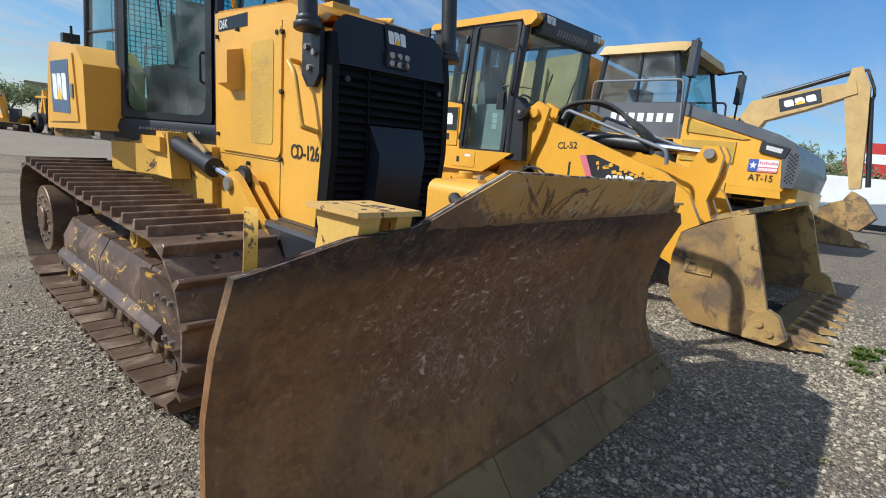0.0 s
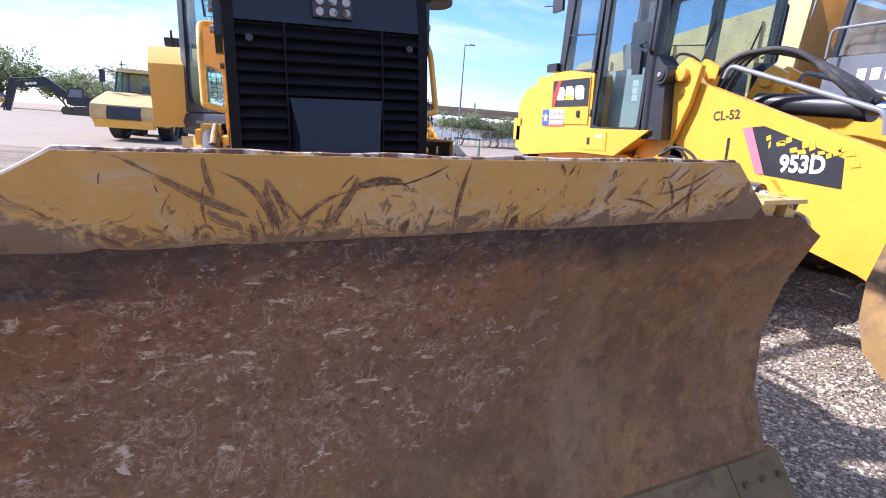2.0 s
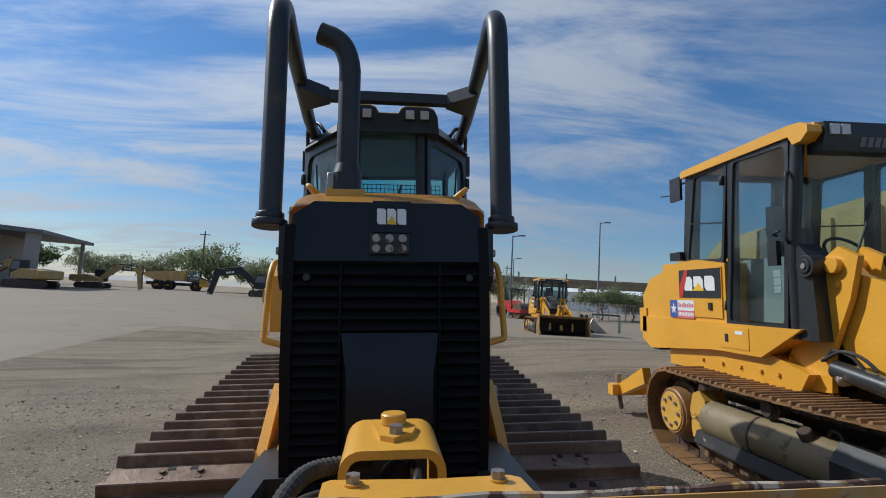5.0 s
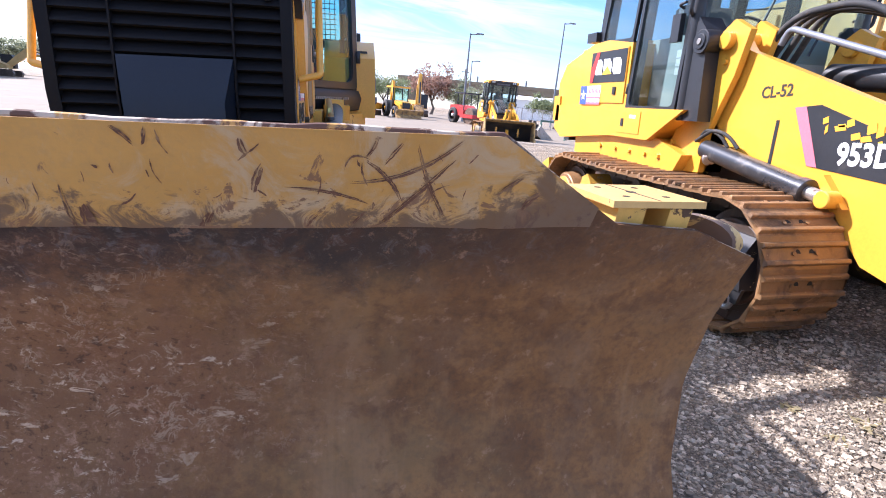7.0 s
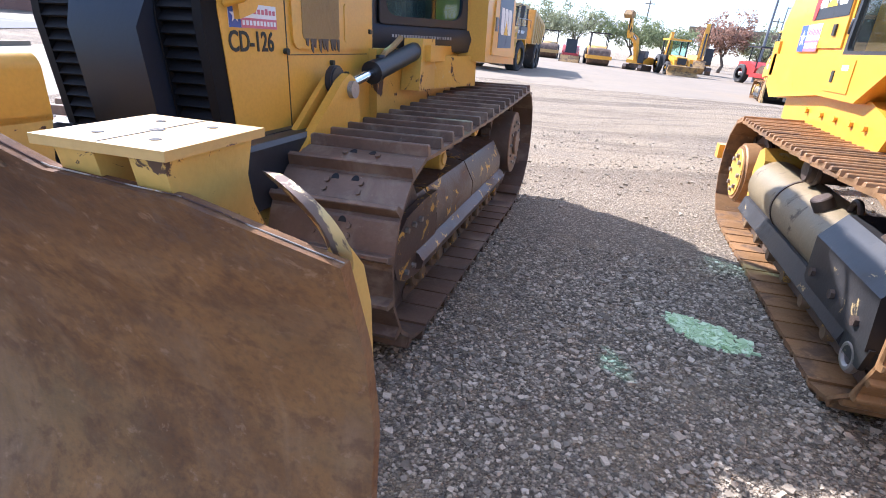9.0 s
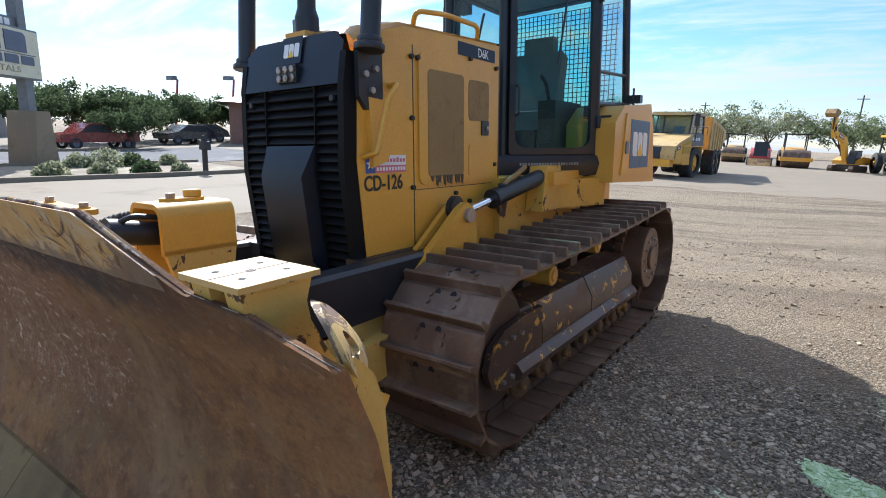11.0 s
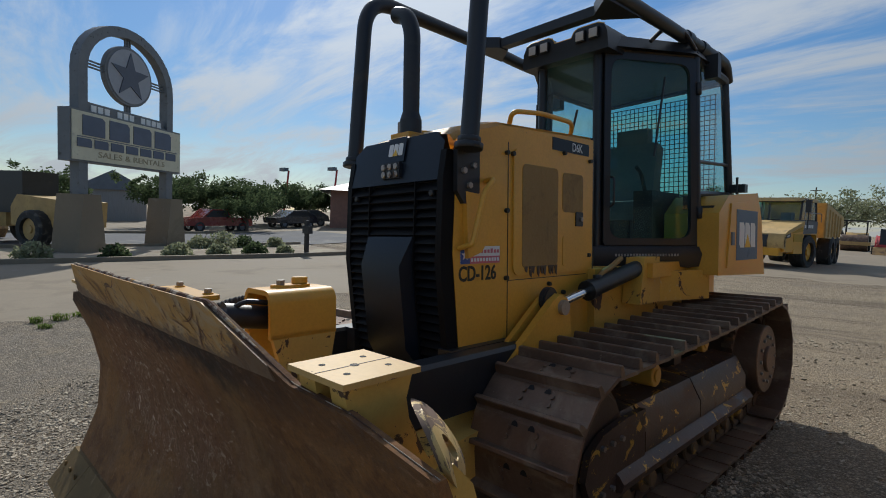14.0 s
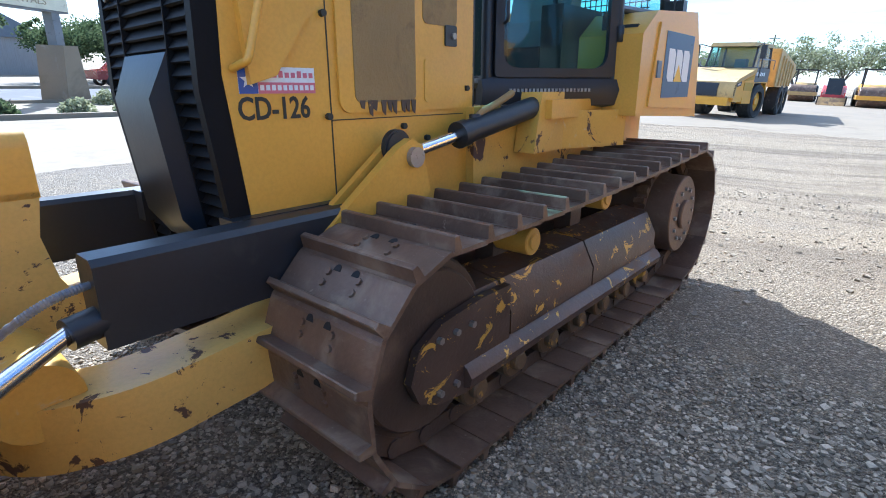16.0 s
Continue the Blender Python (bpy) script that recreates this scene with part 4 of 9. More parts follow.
    # small service lamps in two rows
    box_m = part("lamp_plate", rbox(-0.075, 0.082, 2.428, 2.45, 1.785, 1.865, 0.004), BLACK, d)
    for k in range(3):
        for j, z in enumerate((1.845, 1.805)):
            x = -0.048 + 0.052 * k
            bm = rod(fresh(), (x, 2.43 + j * -0.002, z), (x, 2.418, z), 0.017, n=16)
            part("service_lamp", bevel(bm, 0.003), STEEL, box_m, "small round grey cap")
    badge(d, facing(0.012, 2.4655, 1.938, (1, 0, 0), (0, 0.21, 1)), 0.155, 0.135, NAVY, (WHITE, LOGO_YELLOW))
    # posts' brackets, grab handles
    for s in (-1, 1):
        prof = [(2.50, 1.91), (2.66, 1.91), (2.66, 1.70), (2.61, 1.64), (2.55, 1.64), (2.50, 1.70)]
        lo, hi = sorted((s * HX, s * (HX + 0.028)))
        br = part("post_bracket", bevel(prism(fresh(), prof, "x", lo, hi), 0.012, 2), BLACK, d, "black bolted bracket of the guard frame")
        bm = bolts(fresh(), [(s * (HX + 0.028), 2.54, 1.80), (s * (HX + 0.028), 2.61, 1.83), (s * (HX + 0.028), 2.58, 1.73)], "x", 0.016, s * 0.016)
        part("bolt", bm, STEEL, br)
        h = s * (HX + 0.005)
        o = s * (HX + 0.085)
        pts = bend([(h, 2.73, 1.765), (o, 2.71, 1.77), (o, 2.63, 1.70), (o, 2.555, 1.46), (o, 2.545, 1.44), (h, 2.535, 1.42)], 0.045)
        part("grab_handle", tube(fresh(), pts, 0.0135), YELLOW, d, "bent yellow grab handle")
        # short raised handles on the hood
        pts = bend([(s * 0.30, 3.05, 2.09), (s * 0.40, 2.96, 2.165), (s * 0.415, 3.20, 2.19), (s * 0.41, 3.55, 2.19), (s * 0.34, 3.62, 2.10)], 0.06)
        part("hood_rail", tube(fresh(), pts, 0.014), YELLOW, d, "bent yellow hand rail")


def side_furniture(d):
    # left side: panel with two screened openings
    def outline(name, y0, y1, z0, z1, x, t, mat, r=0.03, label=""):
        pts = []
        for cy, cz, a in ((y1 - r, z1 - r, 0), (y0 + r, z1 - r, 90), (y0 + r, z0 + r, 180), (y1 - r, z0 + r, 270)):
            pts += circle(cy, cz, r, 5, a, a + 90)
        lo, hi = sorted((x, x + t))
        return part(name, bevel(prism(fresh(), pts, "x", lo, hi), 0.003), mat, d, label)
    X = HX
    outline("service_door", 2.955, 3.72, 1.265, 1.965, X, 0.012, YELLOW, 0.05, "yellow engine service door")
    outline("screen", 3.03, 3.375, 1.305, 1.885, X + 0.012, 0.003, MESH_TAN, 0.03, "dusty dark mesh screen, mud along its foot")
    outline("screen", 3.425, 3.655, 1.63, 1.87, X + 0.012, 0.003, MESH_TAN, 0.03, "dusty dark mesh screen")
    outline("recess", 3.43, 3.665, 1.30, 1.486, X + 0.012, 0.004, YELLOW, 0.02)
    lt = outline("latch", 3.57, 3.65, 1.545, 1.635, X + 0.012, 0.008, BLACK, 0.008, "black door latch")
    part("latch_button", rod(fresh(), (X + 0.02, 3.625, 1.59), (X + 0.03, 3.625, 1.59), 0.014), STEEL, lt)
    bm = fresh()
    for k in range(9):
        y = 3.05 + 0.037 * k + 0.008 * math.sin(k * 2.3)
        h = 0.035 + 0.03 * abs(math.sin(k * 1.7))
        prism(bm, [(y, 1.312), (y + 0.03, 1.312), (y + 0.024, 1.312 - h), (y + 0.008, 1.312 - h * 0.8)], "x", X + 0.013, X + 0.0165)
    part("mud_run", bm, TRACK_DARK, d, "dried dark mud under the screen")
    # fin-shaped cover near the post
    prof = [(2.56, 1.70), (2.80, 1.68), (2.82, 1.60), (2.68, 1.40), (2.58, 1.37)]
    part("cable_cover", bevel(prism(fresh(), prof, "x", X - 0.002, X + 0.03), 0.012, 2), YELLOW, d, "yellow shaped cover")
    # right side
    X = -HX
    outline("service_door", 2.90, 3.70, 1.26, 1.97, X, -0.012, YELLOW, 0.05, "yellow engine service door")
    outline("screen", 2.985, 3.255, 1.33, 1.90, X - 0.012, -0.003, material("yellow_mesh_screen", (0.56, 0.33, 0.05), (0.40, 0.25, 0.07), rough=0.65, var=0.1, cover=(0.5, 0.7), bump=0.6, fine=150), 0.03, "yellow perforated screen")
    bm = prism(fresh(), [(3.37, 1.63), (3.54, 1.63), (3.54, 1.875), (3.37, 1.875)], "x", X - 0.10, X - 0.01)
    for v in bm.verts:
        if v.co.x < X - 0.05:
            v.co.y = 3.455 + (v.co.y - 3.455) * 0.8
            v.co.z = 1.78 + (v.co.z - 1.78) * 0.75
    part("air_scoop", bevel(bm, 0.015, 2), YELLOW, d, "yellow boxed air scoop")
    for s in (-1, 1):
        X = s * HX
        bm = bolts(fresh(), [(X, y, z) for y, z in ((2.90, 1.93), (2.90, 1.62), (2.90, 1.255), (3.45, 1.99), (3.75, 1.97), (2.95, 1.93), (3.74, 1.36), (3.45, 1.14), (3.30, 1.20))], "x", 0.013, s * 0.02, 10)
        part("bolt", bm, STENCIL, d)
        # joint line between the front and rear panels
        part("seam", box(fresh(), *sorted((X - s * 0.001, X + s * 0.0025)), 2.915, 2.920, 0.85, 1.99), STENCIL, d, smooth=0)
        part("seam", box(fresh(), *sorted((X - s * 0.001, X + s * 0.0025)), 2.92, 3.72, 1.238, 1.242), STENCIL, d, smooth=0)
        # name strip
        strip = part("name_strip", box(fresh(), *sorted((X + s * 0.0, X + s * 0.003)), 3.33, 3.74, 2.0, 2.075), NAVY, d, smooth=0)
        lettering("model_number", "D6K", 0.075, facing(X + s * 0.004, 3.60 if s > 0 else 3.66, 2.035, (0, s, 0), (0, 0, 1)), WHITE, strip, 0.001, 0.85)
        lettering("fleet_number", "CD-126", 0.106, facing(X + s * 0.002, 2.68 if s > 0 else 2.66, 1.305 if s < 0 else 1.288, (0, s, 0), (0, 0, 1)), STENCIL, d, 0.0015, 0.82, 0.018)
    sticker(d, facing(HX + 0.001, 2.70, 1.385, (0, 1, 0), (0, 0, 1)), 0.30, 0.088)


def pane(name, a, b, c, e, mat, parent, label=""):
    """A thin sheet of glass between four corners."""
    bm = fresh()
    bm.faces.new([bm.verts.new(p) for p in (a, b, c, e)])
    return part(name, bm, mat, parent, label, smooth=0)


def rounded(quad, r, n=5):
    """A four-sided outline with its corners rounded."""
    quad = [Vector(p) for p in quad]
    out = []
    for k in range(4):
        p, c, q = quad[k - 1], quad[k], quad[(k + 1) % 4]
        u, v = (p - c).normalized() * r, (q - c).normalized() * r
        for i in range(n + 1):
            f = i / n
            out.append((c + u) * (1 - f) ** 2 + c * 2 * f * (1 - f) + (c + v) * f * f)
    return out


def framed_pane(d, name, quad, width, r, thick, glass, label):
    """A pane with rounded corners in a flat black frame; quad runs round the frame's outer corners. Returns the frame."""
    quad = [Vector(p) for p in quad]
    mid = sum(quad, Vector()) / 4
    nrm = (quad[1] - quad[0]).cross(quad[3] - quad[0]).normalized() * thick / 2
    inner = []
    for k in range(4):
        c, p, q = quad[k], quad[k - 1], quad[(k + 1) % 4]
        u, v = (p - c).normalized(), (q - c).normalized()
        sn = max(0.3, u.cross(v).length)
        inner.append(c + (u + v) * width / sn)
    n = 5
    outs, ins = rounded(quad, 0.03, n), rounded(inner, r, n)
    bm = fresh()
    rings = [[bm.verts.new(p + nrm * q) for p in line] for line, q in ((outs, 1), (ins, 1), (ins, -1), (outs, -1))]
    m = len(outs)
    for j in range(4):
        p, q = rings[j], rings[(j + 1) % 4]
        for k in range(m):
            bm.faces.new((p[k], p[(k + 1) % m], q[(k + 1) % m], q[k]))
    fr = part(name + "_frame", bm, BLACK, d, "black painted frame with rounded corners", smooth=30)
    bm = fresh()
    bm.faces.new([bm.verts.new(mid + (p - mid) * 1.01) for p in ins])
    part(name, bm, glass, fr, label, smooth=0)
    return fr


CAB_LEFT = [(0.25, 4.13), (0.685, 4.83), (0.635, 5.80)]
CAB_RIGHT = [(-0.25, 4.13), (-0.70, 4.84), (-0.70, 5.92)]


def dozer_cab(d):
    zb, zt = 1.37, 2.85
    plan = {1: CAB_LEFT, -1: CAB_RIGHT}

    def at(s, k, z):
        x, y = plan[s][k]
        f = (z - zb) / (zt - zb)
        return Vector((x * (1 - 0.05 * f), y - (0.14 * f if k == 2 else 0.0) + (0.02 * f if k == 0 else 0.0), z))
    bm = fresh()
    for s in (-1, 1):
        for k, r in ((0, 0.035), (1, 0.042), (2, 0.034)):
            tube(bm, [at(s, k, zb if k < 2 else 1.82), at(s, k, zt)], r, 10)
        for k in (0, 1):
            tube(bm, [at(s, k, zt), at(s, k + 1, zt)], 0.04, 8)
        tube(bm, [at(s, 0, zb + 0.02), at(s, 1, zb + 0.02)], 0.045, 8)
    for k, zs in ((0, (zb + 0.02, zt)), (2, (1.84, zt))):
        for z in zs:
            tube(bm, [at(-1, k, z), at(1, k, z)], 0.04, 8)
    part("cab_frame", bm, BLACK, d, "black cab posts and rails")
    # windscreen with its wiper
    pane("windscreen", at(-1, 0, zb + 0.06), at(1, 0, zb + 0.06), at(1, 0, zt - 0.04), at(-1, 0, zt - 0.04), GLASS, d, "green tinted windscreen")
    part("wiper", tube(fresh(), [(-0.02, 4.10, 1.98), (0.10, 4.10, 2.42)], 0.009, 6), BLACK, d, "black wiper")
    for s in (-1, 1):
        a, b = at(s, 0, zb), at(s, 1, zb)
        q = (b - a).normalized()
        out = Vector((q.y, -q.x, 0)) * s
        # door: a frame with rounded corners round one tall pane, hinged at the rear post
        quad = [at(s, 0, zb + 0.05) + q * 0.03 + out * 0.03, at(s, 1, zb + 0.05) - q * 0.02 + out * 0.03, at(s, 1, zt - 0.03) - q * 0.02 + out * 0.03, at(s, 0, zt - 0.03) + q * 0.03 + out * 0.03]
        door = framed_pane(d, "door", quad, 0.05, 0.10, 0.035, GLASS_DUSTY if s < 0 else GLASS, "tall green tinted door glass, dirty along its foot")
        for z in (1.62, 2.55):
            part("hinge", bevel(rod(fresh(), at(s, 1, z) + out * 0.05, at(s, 1, z + 0.09) + out * 0.05, 0.022, n=12), 0.004), BLACK, door)
        p = at(s, 0, 0).lerp(at(s, 1, 0), 0.10)
        pts = bend([p + out * 0.04 + Vector((0, 0, 1.70)), p + out * 0.085 + Vector((0, 0, 1.71)), p + out * 0.085 + Vector((0, 0, 1.90)), p + out * 0.04 + Vector((0, 0, 1.91))], 0.025)
        part("door_handle", tube(fresh(), pts, 0.009, 8), BLACK, door, "black door pull")
        pts = [a + q * 0.42 + out * 0.06 + Vector((0, 0, 0.70)), a + q * 0.50 + out * 0.06 + Vector((0, 0, 1.28))]
        part("wiper", tube(fresh(), pts, 0.008, 6), BLACK, door, "black wiper")
        # sill below the door with a cleated tread along it
        bm = fresh()
        rings = [[bm.verts.new(p + out * i + Vector((0, 0, j))) for i, j in ((-0.05, -0.13), (0.05, -0.11), (0.07, -0.02), (0.05, 0.04), (-0.03, 0.04))] for p in (a - q * 0.05, b + q * 0.03)]
        for k in range(5):
            bm.faces.new((rings[0][k], rings[0][(k + 1) % 5], rings[1][(k + 1) % 5], rings[1][k]))
        bm.faces.new(rings[0])
        bm.faces.new(rings[1][::-1])
        sill = part("door_sill", bevel(bm, 0.012, 2), BLACK, d, "black door sill")
        bm = fresh()
        for k in range(22):
            p = a + q * (0.12 + 0.024 * k) + out * 0.068
            rod(bm, p + Vector((0, 0, -0.03)), p + Vector((0, 0, -0.012)), 0.008, n=6)
        part("tread_strip", bm, STEEL, sill, "row of small worn tread cleats")["kind"] = "stuff"
        # black hinge cover behind the door, with three bolts
        hx, hy = plan[s][1]
        hb = part("hinge_cover", rbox(*sorted((hx + s * 0.005, hx + s * 0.115)), hy + 0.03, hy + 0.16, 1.46, 1.72, 0.02, 2), BLACK, d, "black hinge cover")
        part("bolt", bolts(fresh(), [(hx + s * 0.115, hy + 0.07, z) for z in (1.50, 1.57, 1.64)], "x", 0.014, s * 0.012, 8), STEEL, hb)
        # rear quarter: a tall pane above a rail and a low one below it
        low, mid, top = [(at(s, 1, 1.79 + 0.02), at(s, 2, 1.86)), (at(s, 1, 2.06), at(s, 2, 2.12)), (at(s, 1, zt - 0.02), at(s, 2, zt - 0.02))]
        pane("rear_pane", low[0], low[1], mid[1], mid[0], GLASS_CLEAR, d, "clear rear quarter glass")
        pane("rear_pane", mid[0], mid[1], top[1], top[0], GLASS_CLEAR, d, "clear rear quarter glass")
        for (p, e), r in ((low, 0.024), (mid, 0.014)):
            part("rear_rail", tube(fresh(), [p, e], r, 8), BLACK, d)
        wall = part("rear_wall", prism(fresh(), [(plan[s][1][1] + 0.02, 1.20), (plan[s][2][1], 1.20), (plan[s][2][1], 1.86), (plan[s][1][1] + 0.02, 1.80)], "x", *sorted((s * 0.58, s * 0.62))), BLACK, d, "black lower cab wall")
        # work lamp on the rear post, arm of bent rod to the guard pipe
        wl = part("rear_work_lamp", rbox(*sorted((s * 0.66, s * 0.76)), 5.02, 5.09, 2.72, 2.90, 0.015), BLACK, d, "square black work lamp")
        part("lamp_arm", tube(fresh(), [(s * 0.64, 4.98, 2.84), (s * 0.68, 5.03, 2.82)], 0.012, 8), BLACK, wl)
        pts = bend([(s * 0.50, 4.42, 2.90), (s * 0.56, 4.50, 3.0), (s * 0.66, 4.62, 2.98), (s * 0.68, 4.78, 2.88)], 0.06)
        part("roof_loop", tube(fresh(), pts, 0.016, 8), BLACK, d, "bent black rod beside the roof")
    pane("rear_window", at(-1, 2, 1.88), at(1, 2, 1.88), at(1, 2, zt - 0.04), at(-1, 2, zt - 0.04), GLASS, d, "green tinted rear window")
    part("cab_floor", prism(fresh(), [(x, y) for x, y in CAB_RIGHT[:1] + CAB_LEFT + CAB_RIGHT[:0:-1]], "z", zb - 0.10, zb), BLACK, d)
    # roof with a raised front and lamps
    pts = [(-0.30, 4.06), (0.30, 4.06), (0.70, 4.74), (0.70, 5.05), (0.62, 5.74), (-0.66, 5.80), (-0.72, 5.05), (-0.70, 4.74)]
    bm = prism(fresh(), pts, "z", zt - 0.01, zt + 0.085)
    for v in bm.verts:
        if v.co.z > zt + 0.05:
            v.co.x *= 0.90
            v.co.y = 4.8 + (v.co.y - 4.8) * 0.93
    part("cab_roof", bevel(bm, 0.03, 3), BLACK, d, "black cab roof")
    # two humps on the front edge hold the lamps, with a worn yellow lip
    pts = [(-0.37, -0.05), (-0.36, 0.07), (-0.335, 0.12), (-0.29, 0.14), (-0.13, 0.14), (-0.095, 0.125), (-0.07, 0.085), (0.07, 0.085), (0.095, 0.125), (0.13, 0.14), (0.29, 0.14), (0.335, 0.12), (0.36, 0.07), (0.37, -0.05)]
    cowl = part("roof_cowl", bevel(prism(fresh(), [(x, zt + z) for x, z in pts], "y", 4.05, 4.44), 0.018, 3), BLACK, d, "black roof cowl with two lamp humps")
    part("cowl_lip", tube(fresh(), [(x, 4.055, zt + z + 0.003) for x, z in pts[2:-2]], 0.006, 6), YELLOW_WORN, cowl, "thin worn yellow edge")
    for s in (-1, 1):
        for x in (0.155, 0.262):
            lamp = part("work_lamp", rbox(s * x - 0.038, s * x + 0.038, 4.03, 4.06, zt + 0.036, zt + 0.112, 0.010, 2), BLACK, cowl, "square black lamp housing")
            part("lens", rbox(s * x - 0.031, s * x + 0.031, 4.024, 4.031, zt + 0.043, zt + 0.105, 0.006, 2), LAMP_GLASS, lamp, "pale lamp lens")
    # seat, console, levers, rear mesh
    seat = part("seat", bevel(prism(fresh(), [(4.72, 1.62), (5.15, 1.60), (5.28, 2.26), (5.16, 2.30), (5.05, 1.80), (4.72, 1.77)], "x", -0.24, 0.24), 0.04, 3), SEAT, d, "dark cloth operator seat")
    part("headrest", rbox(-0.14, 0.14, 5.18, 5.28, 2.27, 2.44, 0.03, 3), SEAT, seat)
    part("seat_base", rbox(-0.2, 0.2, 4.76, 5.1, 1.37, 1.62, 0.02), BLACK, seat)
    part("dashboard", bevel(prism(fresh(), [(4.20, 1.37), (4.38, 1.37), (4.36, 1.84), (4.27, 1.94), (4.20, 1.92)], "x", -0.22, 0.22), 0.03, 3), BLACK, d, "black dashboard")
    for s in (-1, 1):
        con = part("console", rbox(*sorted((s * 0.29, s * 0.44)), 4.62, 5.14, 1.40, 1.84, 0.03, 2), BLACK, d, "black arm console")
        part("lever", tube(fresh(), bend([(s * 0.36, 4.68, 1.82), (s * 0.35, 4.62, 1.98), (s * 0.34, 4.56, 2.02)], 0.05), 0.016, 8), BLACK, con, "black control lever")
    bm = fresh()
    for k in range(26):
        x = -0.55 + 0.0438 * k
        box(bm, x - 0.003, x + 0.003, 5.62, 5.626, 1.55, 2.74)
    for k in range(28):
        z = 1.56 + 0.0438 * k
        box(bm, -0.56, 0.56, 5.626, 5.632, z - 0.003, z + 0.003)
    part("rear_screen", bm, BLACK, d, "black wire mesh guard behind the cab", smooth=0)


def dozer_body(d):
    part("main_frame", rbox(-0.40, 0.40, 2.60, 5.70, 0.42, 0.86, 0.03), TRACK_DARK, d, "dark greasy main frame")
    part("belly", rbox(-0.46, 0.46, 3.75, 5.75, 0.84, 1.27, 0.03, 2), YELLOW_WORN, d, "dirty yellow body below the cab")
    part("rear_housing", rbox(-0.44, 0.44, 5.68, 5.98, 0.7, 1.58, 0.04, 2), YELLOW, d, "yellow rear body")
    for s in (-1, 1):
        prof = [(4.80, 1.20), (5.97, 1.155), (5.86, 1.64), (5.74, 1.86), (5.00, 1.80), (4.80, 1.66)]
        bm = prism(fresh(), prof, "x", *sorted((s * 0.46, s * 0.86)))
        tank = part("side_box", bevel(bm, 0.035, 3), YELLOW, d, "yellow side tank box with a decal door")
        part("box_door", bevel(prism(fresh(), [(4.96, 1.25), (5.84, 1.215), (5.76, 1.60), (5.67, 1.79), (5.04, 1.74)], "x", *sorted((s * 0.86, s * 0.872))), 0.006), YELLOW, tank)
        badge(d, facing(s * 0.873, 5.42, 1.50, (0, s, 0), (0, 0, 1)), 0.54, 0.40, DECAL_BLUE, (WHITE, LOGO_YELLOW))
        part("latch", rbox(*sorted((s * 0.872, s * 0.882)), 5.03, 5.09, 1.42, 1.52, 0.005), GREY, tank)
        lamp = part("rear_lamp", rbox(*sorted((s * 0.66, s * 0.78)), 5.66, 5.74, 1.87, 1.94, 0.012), BLACK, d, "small black rear lamp")
        part("lamp_stalk", tube(fresh(), [(s * 0.72, 5.66, 1.80), (s * 0.72, 5.66, 2.0)], 0.010, 8), BLACK, lamp)
        # fender ledge with the slotted strip
        part("fender", rbox(*sorted((s * 0.46, s * 0.64)), 4.20, 4.90, 1.20, 1.30, 0.012), YELLOW, d)
        # cylinder bracket and lift cylinder
        prof = [(2.72, 0.84), (3.20, 0.84), (3.30, 0.93), (3.255, 1.13), (3.19, 1.16), (3.12, 1.13)]
        arm = part("lift_arm", bevel(prism(fresh(), prof, "x", *sorted((s * 0.53, s * 0.575))), 0.008), YELLOW, d, "yellow lift bracket plate")
        part("lift_arm_plate", bevel(prism(fresh(), prof, "x", *sorted((s * 0.455, s * 0.485))), 0.008), YELLOW, d)
        part("stop_boss", bevel(rod(fresh(), (s * 0.486, 3.165, 1.125), (s * 0.529, 3.165, 1.125), 0.072, n=24), 0.008, 2), BLACK, arm, "round black boss between the bracket plates")
        part("pin", rod(fresh(), (s * 0.43, 3.20, 1.085), (s * 0.60, 3.20, 1.085), 0.042, n=20), STEEL, arm, "steel pin with bolt heads")
        a, b = Vector((s * 0.515, 3.20, 1.085)), Vector((s * 0.54, 4.22, 1.27))
        rodp = a + (b - a) * 0.36
        cyl = part("lift_cylinder", rod(fresh(), rodp, b, 0.056, n=24), BLACK, d, "black hydraulic lift cylinder")
        part("rod", rod(fresh(), a, rodp, 0.026, n=20), CHROME, cyl, "chrome rod")
        part("gland", rod(fresh(), rodp - (b - a) * 0.02, rodp + (b - a) * 0.035, 0.063, n=24), BLACK, cyl)
        pts = bend([(s * 0.50, 4.02, 1.335), (s * 0.512, 3.87, 1.285), (s * 0.515, 3.73, 1.245), (s * 0.515, 3.69, 1.21)], 0.04)
        part("hydraulic_pipe", tube(fresh(), pts, 0.018, 10), MESH_TAN, cyl, "short tan hydraulic pipe")
        part("fitting", bevel(rod(fresh(), (s * 0.515, 3.685, 1.19), (s * 0.515, 3.685, 1.24), 0.03, n=8), 0.004), BLACK, cyl, "black hose fitting")
        wall = [(s * 0.515, 4.20), (s * 0.78, 4.86), (s * 0.755, 4.872), (s * 0.49, 4.21)]
        part("fender_wall", bevel(prism(fresh(), wall, "z", 1.02, 1.235), 0.004), YELLOW_WORN, d, "rusty yellow fender wall")
        part("cylinder_mount", bevel(prism(fresh(), [(4.10, 1.02), (4.42, 1.02), (4.40, 1.34), (4.16, 1.34)], "x", *sorted((s * 0.47, s * 0.60))), 0.015, 2), YELLOW_WORN, d, "scuffed yellow cylinder mount")
    # exhaust stack: a collar, the pipe, and a mitred elbow at the top
    base = part("stack_base", rbox(-0.275, -0.105, 2.65, 2.82, 1.99, 2.085, 0.01), YELLOW, d, "yellow exhaust base box")
    bm = rod(fresh(), (-0.19, 2.735, 2.08), (-0.19, 2.735, 2.17), 0.066, n=24)
